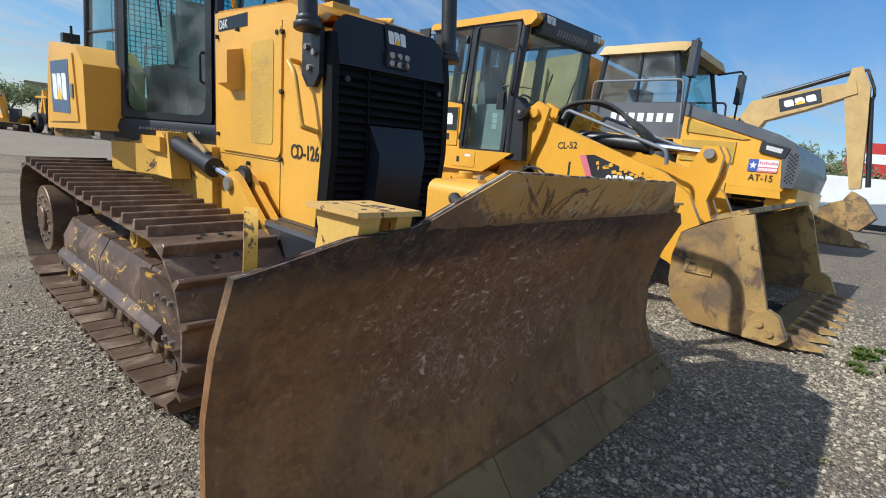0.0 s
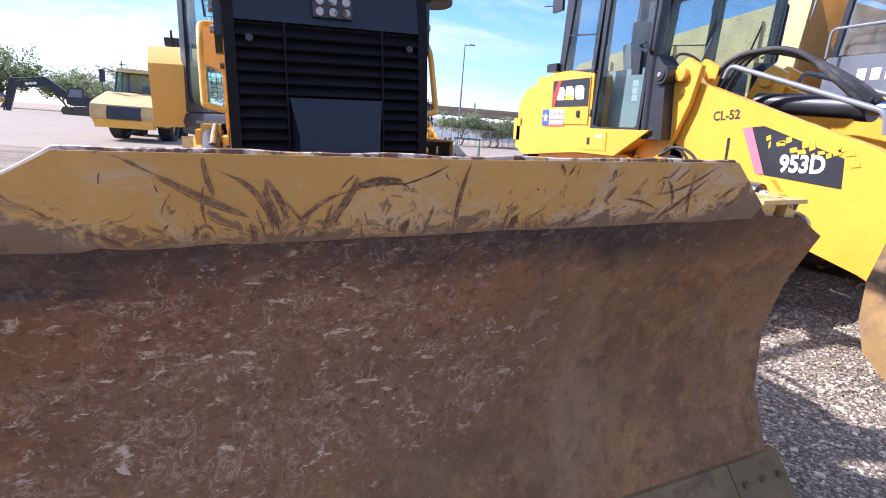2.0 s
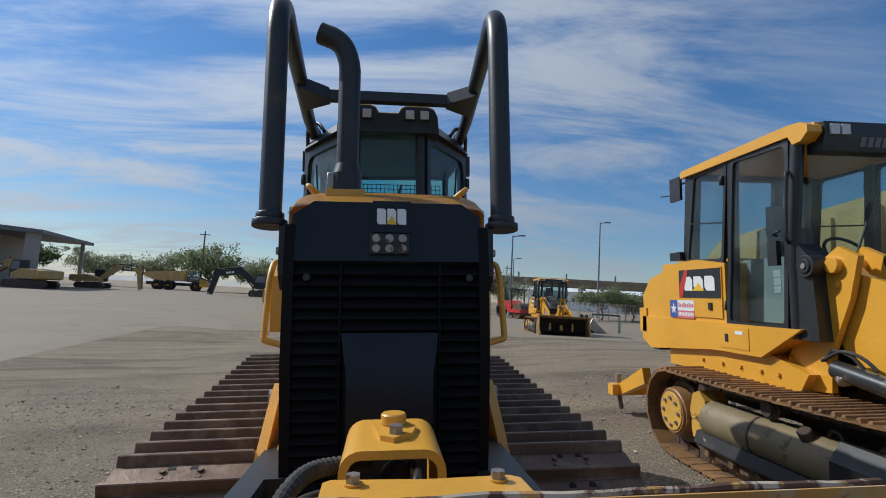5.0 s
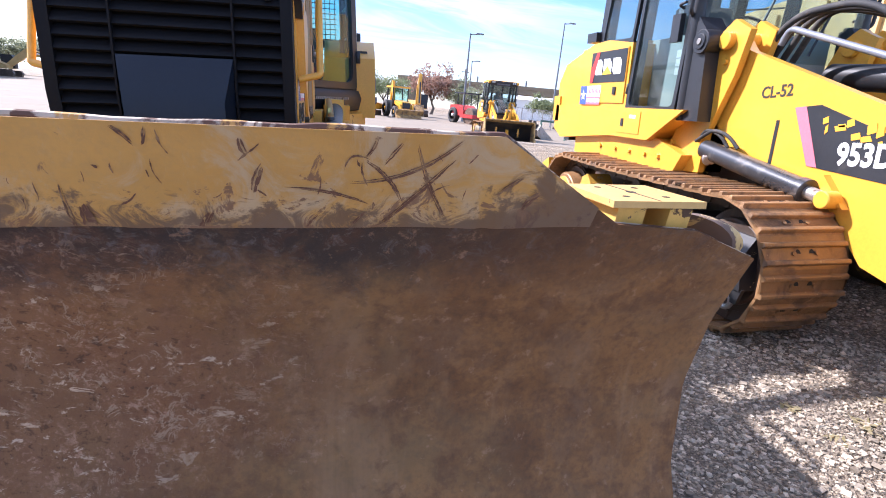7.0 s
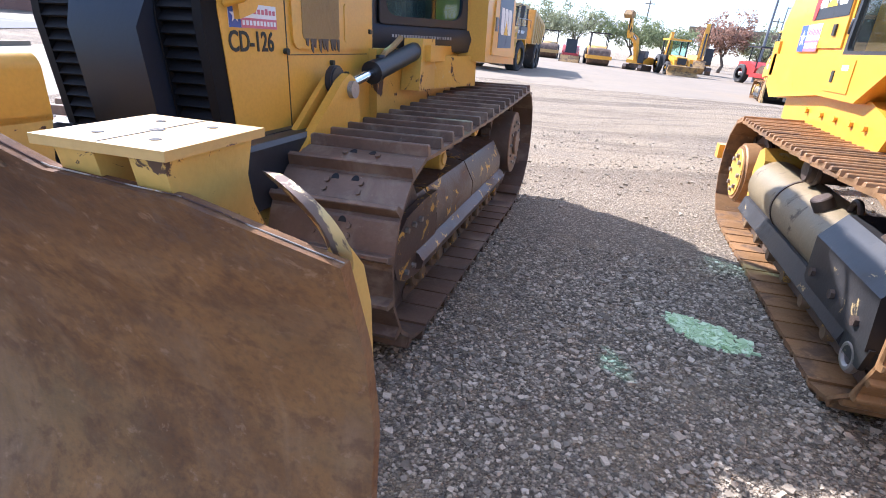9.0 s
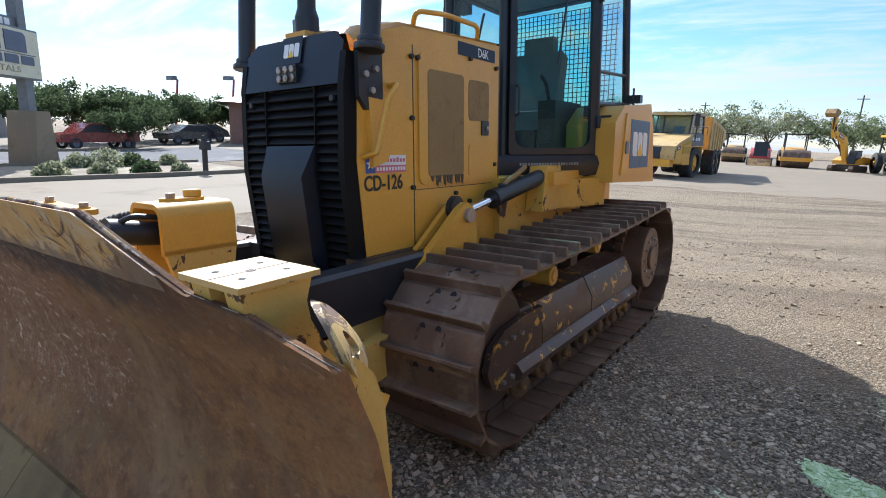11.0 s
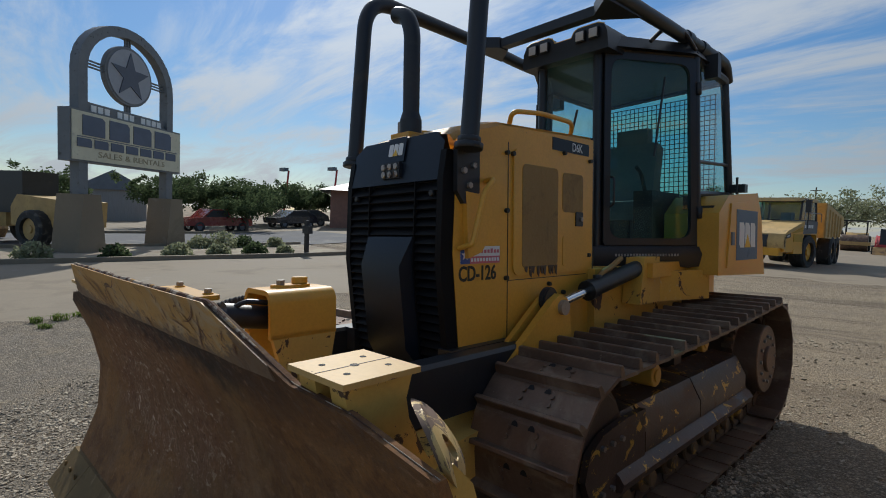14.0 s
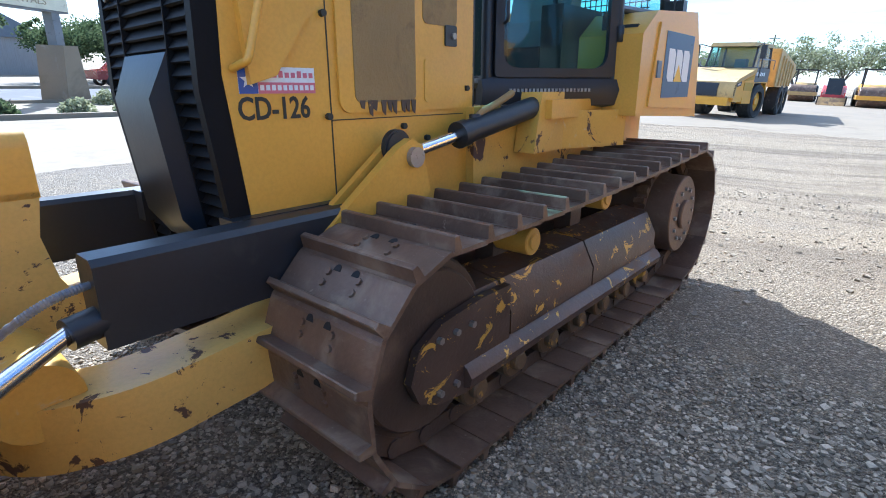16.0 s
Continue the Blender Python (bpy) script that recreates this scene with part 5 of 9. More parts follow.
    rod(bm, (-0.19, 2.735, 2.17), (-0.19, 2.735, 2.215), 0.066, 0.052, n=24)
    part("stack_collar", bm, BLACK, base)
    part("clamp", bevel(rbox(-0.275, -0.245, 2.70, 2.76, 2.10, 2.17, 0.006), 0.003), STEEL, base, "pipe clamp")
    pts = bend([(-0.19, 2.735, 2.12), (-0.185, 2.74, 2.70), (-0.225, 2.735, 2.80), (-0.325, 2.735, 2.835)], 0.12, 8)
    st = part("exhaust_pipe", tube(fresh(), pts, 0.050, 20), BLACK, base, "black bent exhaust pipe")
    part("pipe_mouth", rod(fresh(), (-0.322, 2.735, 2.834), (-0.327, 2.735, 2.836), 0.044, n=20), DARK_IN, st)
    # guard frame of bent pipe
    for s in (-1, 1):
        pts = bend([(s * 0.482, 2.535, 1.93), (s * 0.490, 2.625, 2.965), (s * 0.575, 3.75, 2.995), (s * 0.62, 4.45, 2.975), (s * 0.62, 5.62, 2.985), (s * 0.60, 5.74, 2.86)], 0.22, 10)
        pipe = part("guard_pipe", tube(fresh(), pts, 0.046, 20), BLACK, d, "bent black guard pipe sweeping over the cab")
        bm = rod(fresh(), (s * 0.482, 2.53, 1.895), (s * 0.482, 2.533, 1.925), 0.072, n=12)
        rod(bm, (s * 0.482, 2.533, 1.925), (s * 0.482, 2.536, 1.955), 0.058, n=12)
        part("flange", bevel(bm, 0.004), BLACK, pipe, "bolted black foot flange")
        for y in (4.72, 5.02, 5.36):
            part("pipe_clip", bevel(rod(fresh(), (s * 0.62, y, 2.98), (s * 0.62, y + 0.10, 2.98), 0.054, n=16), 0.004), BLACK, pipe)
            part("pipe_foot", tube(fresh(), [(s * 0.62, y + 0.05, 2.95), (s * 0.60, y + 0.05, 2.86)], 0.022, 10), BLACK, pipe)
        prof = [(s * 0.58, 3.62), (s * 0.60, 4.06), (s * 0.40, 3.90), (s * 0.40, 3.80)]
        part("gusset", bevel(prism(fresh(), prof, "z", 2.93, 3.01), 0.008), BLACK, pipe)
    part("cross_bar", rbox(-0.55, 0.55, 3.81, 3.885, 2.935, 3.0, 0.012), BLACK, d, "black cross bar between the guard pipes")


BLADE_TOP = [(0.0, 1.294), (0.735, 1.298), (1.02, 1.135), (1.22, 1.118), (1.486, 1.040)]


def blade_y(z):
    return float(np.interp(z, [0.0, 0.15, 0.39, 0.64, 0.85, 1.04, 1.15, 1.31], [1.195, 1.325, 1.42, 1.435, 1.385, 1.30, 1.235, 1.155]))


def blade_top(x):
    """The mouldboard's upper edge; the end beside the loader is a little shorter than the other."""
    if x > 1.22:
        x = 1.22 + (x - 1.22) * 0.266 / 0.212
    return float(np.interp(abs(x), [p[0] for p in BLADE_TOP], [p[1] for p in BLADE_TOP]))


def blade_sheet(xs, lo, hi, rows, off0, off1):
    """A curved plate that follows the mouldboard between two heights."""
    bm = fresh()
    grid = []
    for off in (off0, off1):
        side = []
        for x in xs:
            a, b = lo(x), hi(x)
            side.append([bm.verts.new((x, blade_y(a + (b - a) * k / rows) + off, a + (b - a) * k / rows)) for k in range(rows + 1)])
        grid.append(side)
    f, r = grid
    n = len(xs)
    for i in range(n - 1):
        for k in range(rows):
            bm.faces.new((f[i][k], f[i + 1][k], f[i + 1][k + 1], f[i][k + 1]))
            bm.faces.new((r[i][k], r[i][k + 1], r[i + 1][k + 1], r[i + 1][k]))
        for k in (0, rows):
            bm.faces.new((f[i][k], r[i][k], r[i + 1][k], f[i + 1][k]))
    for i in (0, n - 1):
        for k in range(rows):
            bm.faces.new((f[i][k], f[i][k + 1], r[i][k + 1], r[i][k]))
    return bm


def dozer_blade(d):
    blade = new("blade")
    blade.parent = d
    blade.matrix_basis = Matrix.Translation((0.06, 1.2, -0.006)) @ Matrix.Rotation(radians(2.6), 4, "Z") @ Matrix.Translation((1.5, 0, 0)) @ Matrix.Rotation(radians(1.35), 4, "Y") @ Matrix.Translation((-1.5, -1.2, 0))
    blade["label"] = "curved rusty dozer blade, angled slightly"
    xs = sorted(set(list(np.linspace(-1.496, 1.432, 75)) + [s * p[0] for p in BLADE_TOP[:-1] for s in (-1, 1)]))
    xs = [float(x) for x in xs]
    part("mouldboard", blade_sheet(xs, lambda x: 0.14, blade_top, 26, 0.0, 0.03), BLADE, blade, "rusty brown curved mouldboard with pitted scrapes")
    gx = [x for x in xs if abs(x) < 0.99]
    part("spill_guard", blade_sheet(gx, lambda x: 1.128 + 0.006 * noise.noise((x * 6, 0, 3)) + 0.007 * noise.noise((x * 25, 0, 3)), lambda x: max(blade_top(x) + 0.002, 1.16), 5, -0.004, 0.0), GUARD, blade, "scratched yellow upper plate of the blade")
    # bright worn upper rim
    bm = fresh()
    tube(bm, [(x, blade_y(blade_top(x)) + 0.013, blade_top(x) + 0.001 + 0.005 * noise.noise((x * 7, 0, 0)) + 0.003 * noise.noise((x * 31, 0, 5))) for x in xs], [float(np.interp(abs(x), [0.72, 1.0], [0.0080, 0.0012])) for x in xs], 8)
    part("rim", bm, BRIGHT, blade, "bare scuffed upper rim")
    # cutting edge plates and end bits
    cuts = [(-1.53, -1.19), (-1.185, -0.40), (-0.395, 0.395), (0.40, 1.185), (1.19, 1.475)]
    for a, b in cuts:
        pts = [(1.180, 0.0), (1.205, 0.0), (1.345, 0.165), (1.313, 0.165)]
        bm = prism(fresh(), pts, "x", a, b)
        e = part("cutting_edge" if b - a > 0.5 else "end_bit", bevel(bm, 0.004), EDGE, blade, "worn steel cutting edge")
        n = 6 if b - a > 0.5 else 3
        if b - a < 0.5:
            part("bolt", bolts(fresh(), [(a + (b - a) * (k + 0.5) / n, 1.262, 0.105) for k in range(n)], "y", 0.014, -0.010, 10), EDGE, blade)
    # scrapes in the paint: start and end on the plate, bow, width
    west = [(-0.45, 1.25, -0.41, 1.14, 0.03, 0.011), (-0.47, 1.18, -0.46, 1.12, 0.07, 0.008), (-0.46, 1.21, -0.44, 1.14, 0.05, 0.005), (-0.54, 1.30, -0.52, 1.22, -0.04, 0.006), (-0.62, 1.28, -0.46, 1.19, -0.04, 0.012), (-0.52, 1.28, -0.43, 1.13, 0.18, 0.008), (-0.45, 1.27, -0.40, 1.17, 0.07, 0.010), (-0.68, 1.31, -0.61, 1.27, 0.02, 0.004), (-0.57, 1.15, -0.52, 1.14, 0.61, 0.005), (-0.72, 1.17, -0.66, 1.13, 0.04, 0.006), (-0.54, 1.25, -0.54, 1.18, -0.06, 0.004)]
    middle = [(-0.39, 1.16, -0.29, 1.24, 0.09, 0.008), (-0.29, 1.24, -0.17, 1.25, 0.10, 0.018), (-0.19, 1.25, -0.10, 1.29, -0.05, 0.004), (-0.27, 1.28, -0.35, 1.13, 0.04, 0.012), (-0.32, 1.22, -0.34, 1.14, 0.01, 0.006), (-0.36, 1.20, -0.38, 1.13, 0.00, 0.004), (-0.05, 1.30, -0.04, 1.12, -0.06, 0.008), (-0.11, 1.21, -0.12, 1.13, 0.02, 0.006), (-0.16, 1.18, -0.16, 1.13, -0.08, 0.014), (0.08, 1.21, 0.08, 1.12, -0.02, 0.007), (0.10, 1.18, 0.10, 1.12, 0.01, 0.016), (-0.26, 1.17, -0.25, 1.12, 0.00, 0.003), (0.16, 1.30, 0.19, 1.27, 0.08, 0.006), (0.21, 1.30, 0.20, 1.27, 0.04, 0.005), (-0.41, 1.22, -0.35, 1.14, 0.02, 0.005)]
    east = [(0.36, 1.25, 0.34, 1.19, -0.04, 0.009), (0.39, 1.21, 0.53, 1.18, 0.05, 0.006), (0.48, 1.22, 0.67, 1.30, -0.11, 0.007), (0.66, 1.27, 0.52, 1.12, 0.02, 0.007), (0.59, 1.30, 0.68, 1.13, -0.05, 0.005), (0.51, 1.26, 0.58, 1.18, 0.09, 0.008), (0.48, 1.24, 0.52, 1.26, 0.37, 0.004), (0.53, 1.30, 0.51, 1.26, 0.08, 0.005), (0.57, 1.29, 0.54, 1.25, 0.01, 0.005), (0.74, 1.20, 0.79, 1.24, 0.00, 0.007), (0.80, 1.17, 0.83, 1.21, 0.09, 0.013), (0.44, 1.16, 0.41, 1.12, -0.02, 0.004), (0.52, 1.17, 0.49, 1.13, -0.02, 0.005), (0.28, 1.17, 0.25, 1.11, -0.04, 0.012), (0.33, 1.29, 0.34, 1.26, -0.13, 0.008)]
    rnd = random.Random(7)
    fine = []
    for k in range(46):
        x = rnd.choice((-0.7, -0.5, -0.2, 0.1, 0.35, 0.6, 0.75)) + rnd.gauss(0, 0.12)
        z, ln = rnd.uniform(1.14, 1.27), rnd.uniform(0.008, 0.045)
        a = rnd.choice((0.6, 1.1, 1.6, 1.7, 2.4)) + rnd.gauss(0, 0.2)
        fine.append((x, z, x + ln * math.cos(a), z + ln * math.sin(a), rnd.uniform(-0.1, 0.1), rnd.uniform(0.0012, 0.0035)))
    bm = fresh()
    for x0, z0, x1, z1, bow, w in west + middle + east + fine:
        nx, nz = -(z1 - z0), x1 - x0
        q = math.hypot(nx, nz)
        strands = 1 if w < 0.005 else 3 if w < 0.011 else 4
        for j in range(strands):
            aside = (j - (strands - 1) / 2) / strands * w + rnd.gauss(0, 0.0006)
            s0, s1 = (0.0, 1.0) if strands == 1 else (rnd.uniform(0.0, 0.16), rnd.uniform(0.80, 1.0))
            n = 22
            left, right = [], []
            for k in range(n + 1):
                f = k / n
                s = s0 + (s1 - s0) * f
                off = aside * (0.55 + 0.6 * math.sin(math.pi * s)) + bow * q * 4 * s * (1 - s)
                x, z = x0 + (x1 - x0) * s + nx / q * off, z0 + (z1 - z0) * s + nz / q * off
                x += 0.0012 * noise.noise((x * 70, z * 70, j))
                ww = w / strands * 0.62 * (0.10 + math.sin(math.pi * f) ** 0.5) * max(0.12, 0.75 + 0.9 * noise.noise((x * 130, z * 130, j + 2)))
                for sgn, row in ((1, left), (-1, right)):
                    px, pz = x + sgn * nx / q * ww, z + sgn * nz / q * ww - 0.006
                    pz = min(max(pz, 1.131), blade_top(px) - 0.004)
                    row.append(bm.verts.new((px, blade_y(pz) - 0.0058 - 0.0002 * j, pz)))
            for k in range(n):
                bm.faces.new((left[k], left[k + 1], right[k + 1], right[k]))
    part("scrapes", bm, SCRAPE, blade, "dark scrapes through the paint", smooth=0)
    # back: stiffeners, boxes with drilled plates, lifting eyes
    part("back_beam", bevel(prism(fresh(), [(1.46, 0.30), (1.62, 0.34), (1.62, 0.62), (1.47, 0.66)], "x", -1.30, 1.30), 0.02), YELLOW_WORN, blade, "yellow back beam")
    part("back_flange", bevel(prism(fresh(), [(1.40, 0.92), (1.50, 0.86), (1.52, 0.89), (1.40, 0.97)], "x", -1.38, 1.38), 0.006), YELLOW_WORN, blade)
    for s in (-1, 1):
        x0, x1 = sorted((s * 1.018, s * 1.210))
        step = [(1.40, 0.90), (1.46, 0.72), (1.60, 0.74), (1.57, 0.86), (1.50, 0.96), (1.445, 1.06), (1.435, 1.11), (1.452, 1.166), (1.262, 1.166), (1.275, 1.10), (1.33, 1.0)]
        for xa, xb in ((x0 + 0.010, x0 + 0.075), (x1 - 0.060, x1 - 0.006)):
            part("step_bracket", bevel(prism(fresh(), step, "x", xa, xb), 0.010), PUSH, blade, "yellow bracket under the step plate")
        pl = prism(fresh(), [(x0 - 0.012, 1.247), (x1 + 0.012, 1.247), (x1 + 0.012, 1.462), (x0 - 0.012, 1.462)], "z", 1.168, 1.182)
        pl = part("step_plate", bevel(pl, 0.005, 2), YELLOW_PALE, blade, "bleached yellow drilled plate with chipped edges")
        bm = fresh()
        for hx, hy, r in ((0.25, 0.22, 0.008), (0.75, 0.22, 0.008), (0.25, 0.80, 0.008), (0.75, 0.80, 0.008), (0.5, 0.5, 0.011)):
            rod(bm, (x0 + (x1 - x0) * hx, 1.255 + 0.20 * hy, 1.1805), (x0 + (x1 - x0) * hx, 1.255 + 0.20 * hy, 1.1828), r, n=14)
        part("hole", bm, DARK_IN, blade, smooth=0)
        part("plate_seam", box(fresh(), *sorted((s * 1.113, s * 1.1155)), 1.25, 1.46, 1.1805, 1.1830), TRACK_DARK, blade, smooth=0)
        if s < 0:
            ax = Vector((math.sin(radians(27)), math.cos(radians(27)), 0))
            side = Vector((ax.y, -ax.x, 0)) * 0.0145
            c = Vector((-1.412, 1.395, 1.105))
            n = 32
            bm = fresh()
            rings = []
            for ru, up, down, off in ((0.078, 0.072, 0.17, -1), (0.078, 0.072, 0.17, 1), (0.022, 0.028, 0.05, 1), (0.022, 0.028, 0.05, -1)):
                rings.append([bm.verts.new(c + ax * ru * math.cos(a) + side * off + Vector((0, 0, (up if math.sin(a) > 0 else down) * math.sin(a)))) for a in np.linspace(0, 2 * math.pi, n + 1)[:-1]])
            for j in range(4):
                p, q = rings[j], rings[(j + 1) % 4]
                for k in range(n):
                    bm.faces.new((p[k], p[(k + 1) % n], q[(k + 1) % n], q[k]))
            part("lifting_eye", bevel(bm, 0.004, 2), YELLOW_WORN, blade, "upright yellow lifting eye with chipped edges")
            continue
        # lifting eye: a rounded loop with a slot, leaning inwards, on a chipped end plate
        bent, zc, xe, turn = 6.0, 1.052, 1.418, 0.58

        def lean(y, z):
            h = max(z - 0.985 + 0.45 * (y - 1.412), 0.0)
            return xe - bent * h * h - turn * (y - 1.345)
        bm = fresh()
        n = 28
        rings = []
        for ra, rb, off in ((0.094, 0.062, -0.015), (0.094, 0.062, 0.015), (0.038, 0.017, 0.015), (0.038, 0.017, -0.015)):
            ring = []
            for k in range(n):
                a = 2 * math.pi * k / n
                u, v = ra * math.cos(a), rb * math.sin(a)
                y, z = 1.412 + 0.70 * u + 0.71 * v, zc - 0.71 * u + 0.70 * v
                ring.append(bm.verts.new((s * (lean(y, z) + off), y, z)))
            rings.append(ring)
        for j in range(4):
            p, q = rings[j], rings[(j + 1) % 4]
            for k in range(n):
                bm.faces.new((p[k], p[(k + 1) % n], q[(k + 1) % n], q[k]))
        part("lifting_eye", bevel(bm, 0.006, 2), CHIPPED, blade, "slotted lifting eye, paint chipped to bare steel")
        prof = [(blade_y(z) + 0.028, z) for z in (0.18, 0.39, 0.64, 0.85, 1.03)] + [(1.375, 1.045), (1.435, 0.985), (1.468, 0.90), (1.490, 0.70), (1.475, 0.39), (1.405, 0.18)]
        part("end_plate", bevel(prism(fresh(), prof, "x", *sorted((s * 1.385, s * 1.408))), 0.005), PUSH, blade, "chipped yellow end plate of the blade")
    # top centre: bolted plate
    pts = [(-0.21, 1.275), (-0.205, 1.43), (-0.19, 1.445), (0.0, 1.435), (0.165, 1.445), (0.185, 1.43), (0.19, 1.275)]
    part("centre_plate", bevel(prism(fresh(), pts, "z", 1.218, 1.236), 0.005), YELLOW, blade, "yellow bolted plate behind the rim")
    for x in (-0.148, 0.134):
        part("washer", rod(fresh(), (x, 1.415, 1.235), (x, 1.415, 1.241), 0.019, n=20), YELLOW, blade)
    part("bolt", bolts(fresh(), [(-0.148, 1.415, 1.240), (0.134, 1.415, 1.240)], "z", 0.0145, 0.016), STEEL, blade)
    part("centre_web", bevel(prism(fresh(), [(1.30, 1.218), (1.40, 1.218), (1.50, 0.9), (1.42, 0.9)], "x", -0.15, 0.13), 0.01), YELLOW, blade, "yellow centre bracket")


def dozer_front(d):
    # yoke tower: an upside-down channel with a bolted cap
    outer = [(-0.12, 1.04), (-0.12, 1.185)] + [(-0.065 + 0.055 * math.cos(a), 1.190 + 0.055 * math.sin(a)) for a in np.linspace(math.pi, math.pi / 2, 7)]
    outer += [(0.09 + 0.055 * math.cos(a), 1.190 + 0.055 * math.sin(a)) for a in np.linspace(math.pi / 2, 0, 7)] + [(0.145, 1.04)]
    inner = [(0.123, 1.04)] + [(0.09 + 0.033 * math.cos(a), 1.190 + 0.033 * math.sin(a)) for a in np.linspace(0, math.pi / 2, 7)]
    inner += [(-0.065 + 0.033 * math.cos(a), 1.190 + 0.033 * math.sin(a)) for a in np.linspace(math.pi / 2, math.pi, 7)] + [(-0.098, 1.04)]
    tower = part("tilt_tower", prism(fresh(), outer + inner, "y", 1.695, 2.01), YELLOW, d, "yellow rounded channel over the tilt cylinder")
    pts = [(-0.04, 1.90), (0.0, 1.945), (0.05, 1.93), (0.08, 1.87), (0.065, 1.80), (0.015, 1.755), (-0.02, 1.78)]
    part("cap", bevel(prism(fresh(), pts, "z", 1.243, 1.259), 0.005, 2), YELLOW, tower, "yellow keeper plate")
    part("cap_boss", bevel(rod(fresh(), (0.017, 1.895, 1.258), (0.017, 1.895, 1.29), 0.036, n=24), 0.004), YELLOW, tower, "yellow pin head")
    part("cap_bolt", rod(fresh(), (0.022, 1.80, 1.258), (0.022, 1.80, 1.28), 0.020, n=6), STEEL, tower, "steel hex bolt head")
    cyl = part("tilt_cylinder", rod(fresh(), (0.03, 1.96, 1.09), (0.03, 1.55, 1.145), 0.05, n=28), BLACK, d, "black tilt cylinder")
    part("gland", rod(fresh(), (0.03, 1.58, 1.141), (0.03, 1.54, 1.146), 0.055, n=28), BLACK, cyl)
    part("rod", rod(fresh(), (0.03, 1.55, 1.145), (0.03, 1.40, 1.165), 0.032, n=18), CHROME, cyl, "chrome rod")
    part("cylinder_pipe", tube(fresh(), bend([(0.07, 1.93, 1.14), (0.075, 1.76, 1.185), (0.07, 1.62, 1.205), (0.05, 1.58, 1.18)], 0.03), 0.011, 8), BLACK, cyl)
    for x in (-0.12, 0.115):
        prof = [(1.70, 1.06), (2.01, 1.06), (1.985, 0.92), (2.01, 0.78), (2.10, 0.60), (1.66, 0.60), (1.735, 0.80), (1.74, 0.92)]
        part("tower_cheek", bevel(prism(fresh(), prof, "x", x, x + 0.03), 0.006), PUSH, tower, "yellow cheek plate of the tower")
    for k, (x, z, r) in enumerate(((-0.15, 1.165, 0.024), (-0.17, 1.09, 0.017))):
        pts = bend([(x + 0.10, 1.85, z), (x - 0.05, 1.78, z + 0.02), (x - 0.11, 1.60, z - 0.02), (x - 0.10, 1.46, z - 0.22)], 0.10, 22)
        radii = [r * (1.0 if i % 2 else 0.86) for i in range(len(pts))] if k == 0 else r
        part("hose", tube(fresh(), pts, radii, 14), RUBBER, d, "black ribbed hydraulic hose" if k == 0 else "smooth black hydraulic hose", smooth=0 if k == 0 else 38)
    # C-frame: a curved yoke on each side running back inside the tracks
    for s in (-1, 1):
        top = bend([(s * 0.05, 1.78, 0.0), (s * 0.34, 1.80, 0.0), (s * 0.50, 2.02, 0.0), (s * 0.515, 3.0, 0.0)], 0.20, 8)
        bm = fresh()
        rings = []
        for i, p in enumerate(top):
            q = (top[min(i + 1, len(top) - 1)] - top[max(i - 1, 0)]).normalized()
            nrm = Vector((-q.y, q.x, 0)) * 0.112
            zc = 0.50 + 0.10 * max(0, (p.y - 1.9))
            rings.append([bm.verts.new(p + nrm * a + Vector((0, 0, zc + b))) for a, b in ((1, -0.17), (1, 0.035), (-1, 0.035), (-1, -0.17))])
        for a, b in zip(rings, rings[1:]):
            for k in range(4):
                bm.faces.new((a[k], a[(k + 1) % 4], b[(k + 1) % 4], b[k]))
        bm.faces.new(rings[0])
        bm.faces.new(rings[-1][::-1])
        part("push_frame", bevel(bm, 0.015, 2), PUSH, d, "chipped yellow push frame")
        # angle cylinder in its square guard
        a, b = Vector((s * 0.49, 2.95, 0.83)), Vector((s * 0.515, 2.0, 0.835))
        q = (b - a).normalized()
        up = Vector((0, 0, 1))
        side = q.cross(up).normalized() * 0.062
        upv = side.cross(q).normalized() * 0.095
        bm = fresh()
        rings = [[bm.verts.new(p + side * i + upv * j) for i, j in ((1, -1.7), (1, 0.8), (0.75, 1), (-0.75, 1), (-1, 0.8), (-1, -1.7))] for p in (a, b)]
        for k in range(6):
            bm.faces.new((rings[0][k], rings[0][(k + 1) % 6], rings[1][(k + 1) % 6], rings[1][k]))
        bm.faces.new(rings[0])
        bm.faces.new(rings[1][::-1])
        gd = part("cylinder_guard", bevel(bm, 0.008), BLACK, d, "black square guard over the angle cylinder")
        e = Vector((s * 0.74, 1.52, 0.62))
        part("barrel", rod(fresh(), b + (a - b) * 0.12 - Vector((0, 0, 0.075)), b + (e - b) * 0.16 - Vector((0, 0, 0.06)), 0.045, n=20), BLACK, gd)
        part("rod", rod(fresh(), b + (e - b) * 0.14 - Vector((0, 0, 0.06)), e, 0.025, n=18), CHROME, gd, "chrome rod")
        pts = bend([b + Vector((0, 0.06, 0.02)), b + Vector((s * 0.05, -0.10, 0.02)), b + Vector((s * -0.05, -0.30, -0.14)), (s * 0.30, 1.52, 0.62)], 0.12, 8)
        line = [p.lerp(q, f) for p, q in zip(pts, pts[1:]) for f in (0.0, 0.2, 0.4, 0.6, 0.8)]
        part("hose", tube(fresh(), line, [0.013 if i % 2 else 0.0105 for i in range(len(line))], 10), GREY, gd, "grey ribbed conduit", smooth=0)
        part("inner_beam", rbox(*sorted((s * 0.36, s * 0.46)), 2.45, 3.1, 0.80, 0.93, 0.015), BLACK, d)
    part("cross_tube", rod(fresh(), (-0.5, 1.84, 0.55), (0.5, 1.84, 0.55), 0.11, n=24), YELLOW_WORN, d, "yellow cross tube of the push frame")


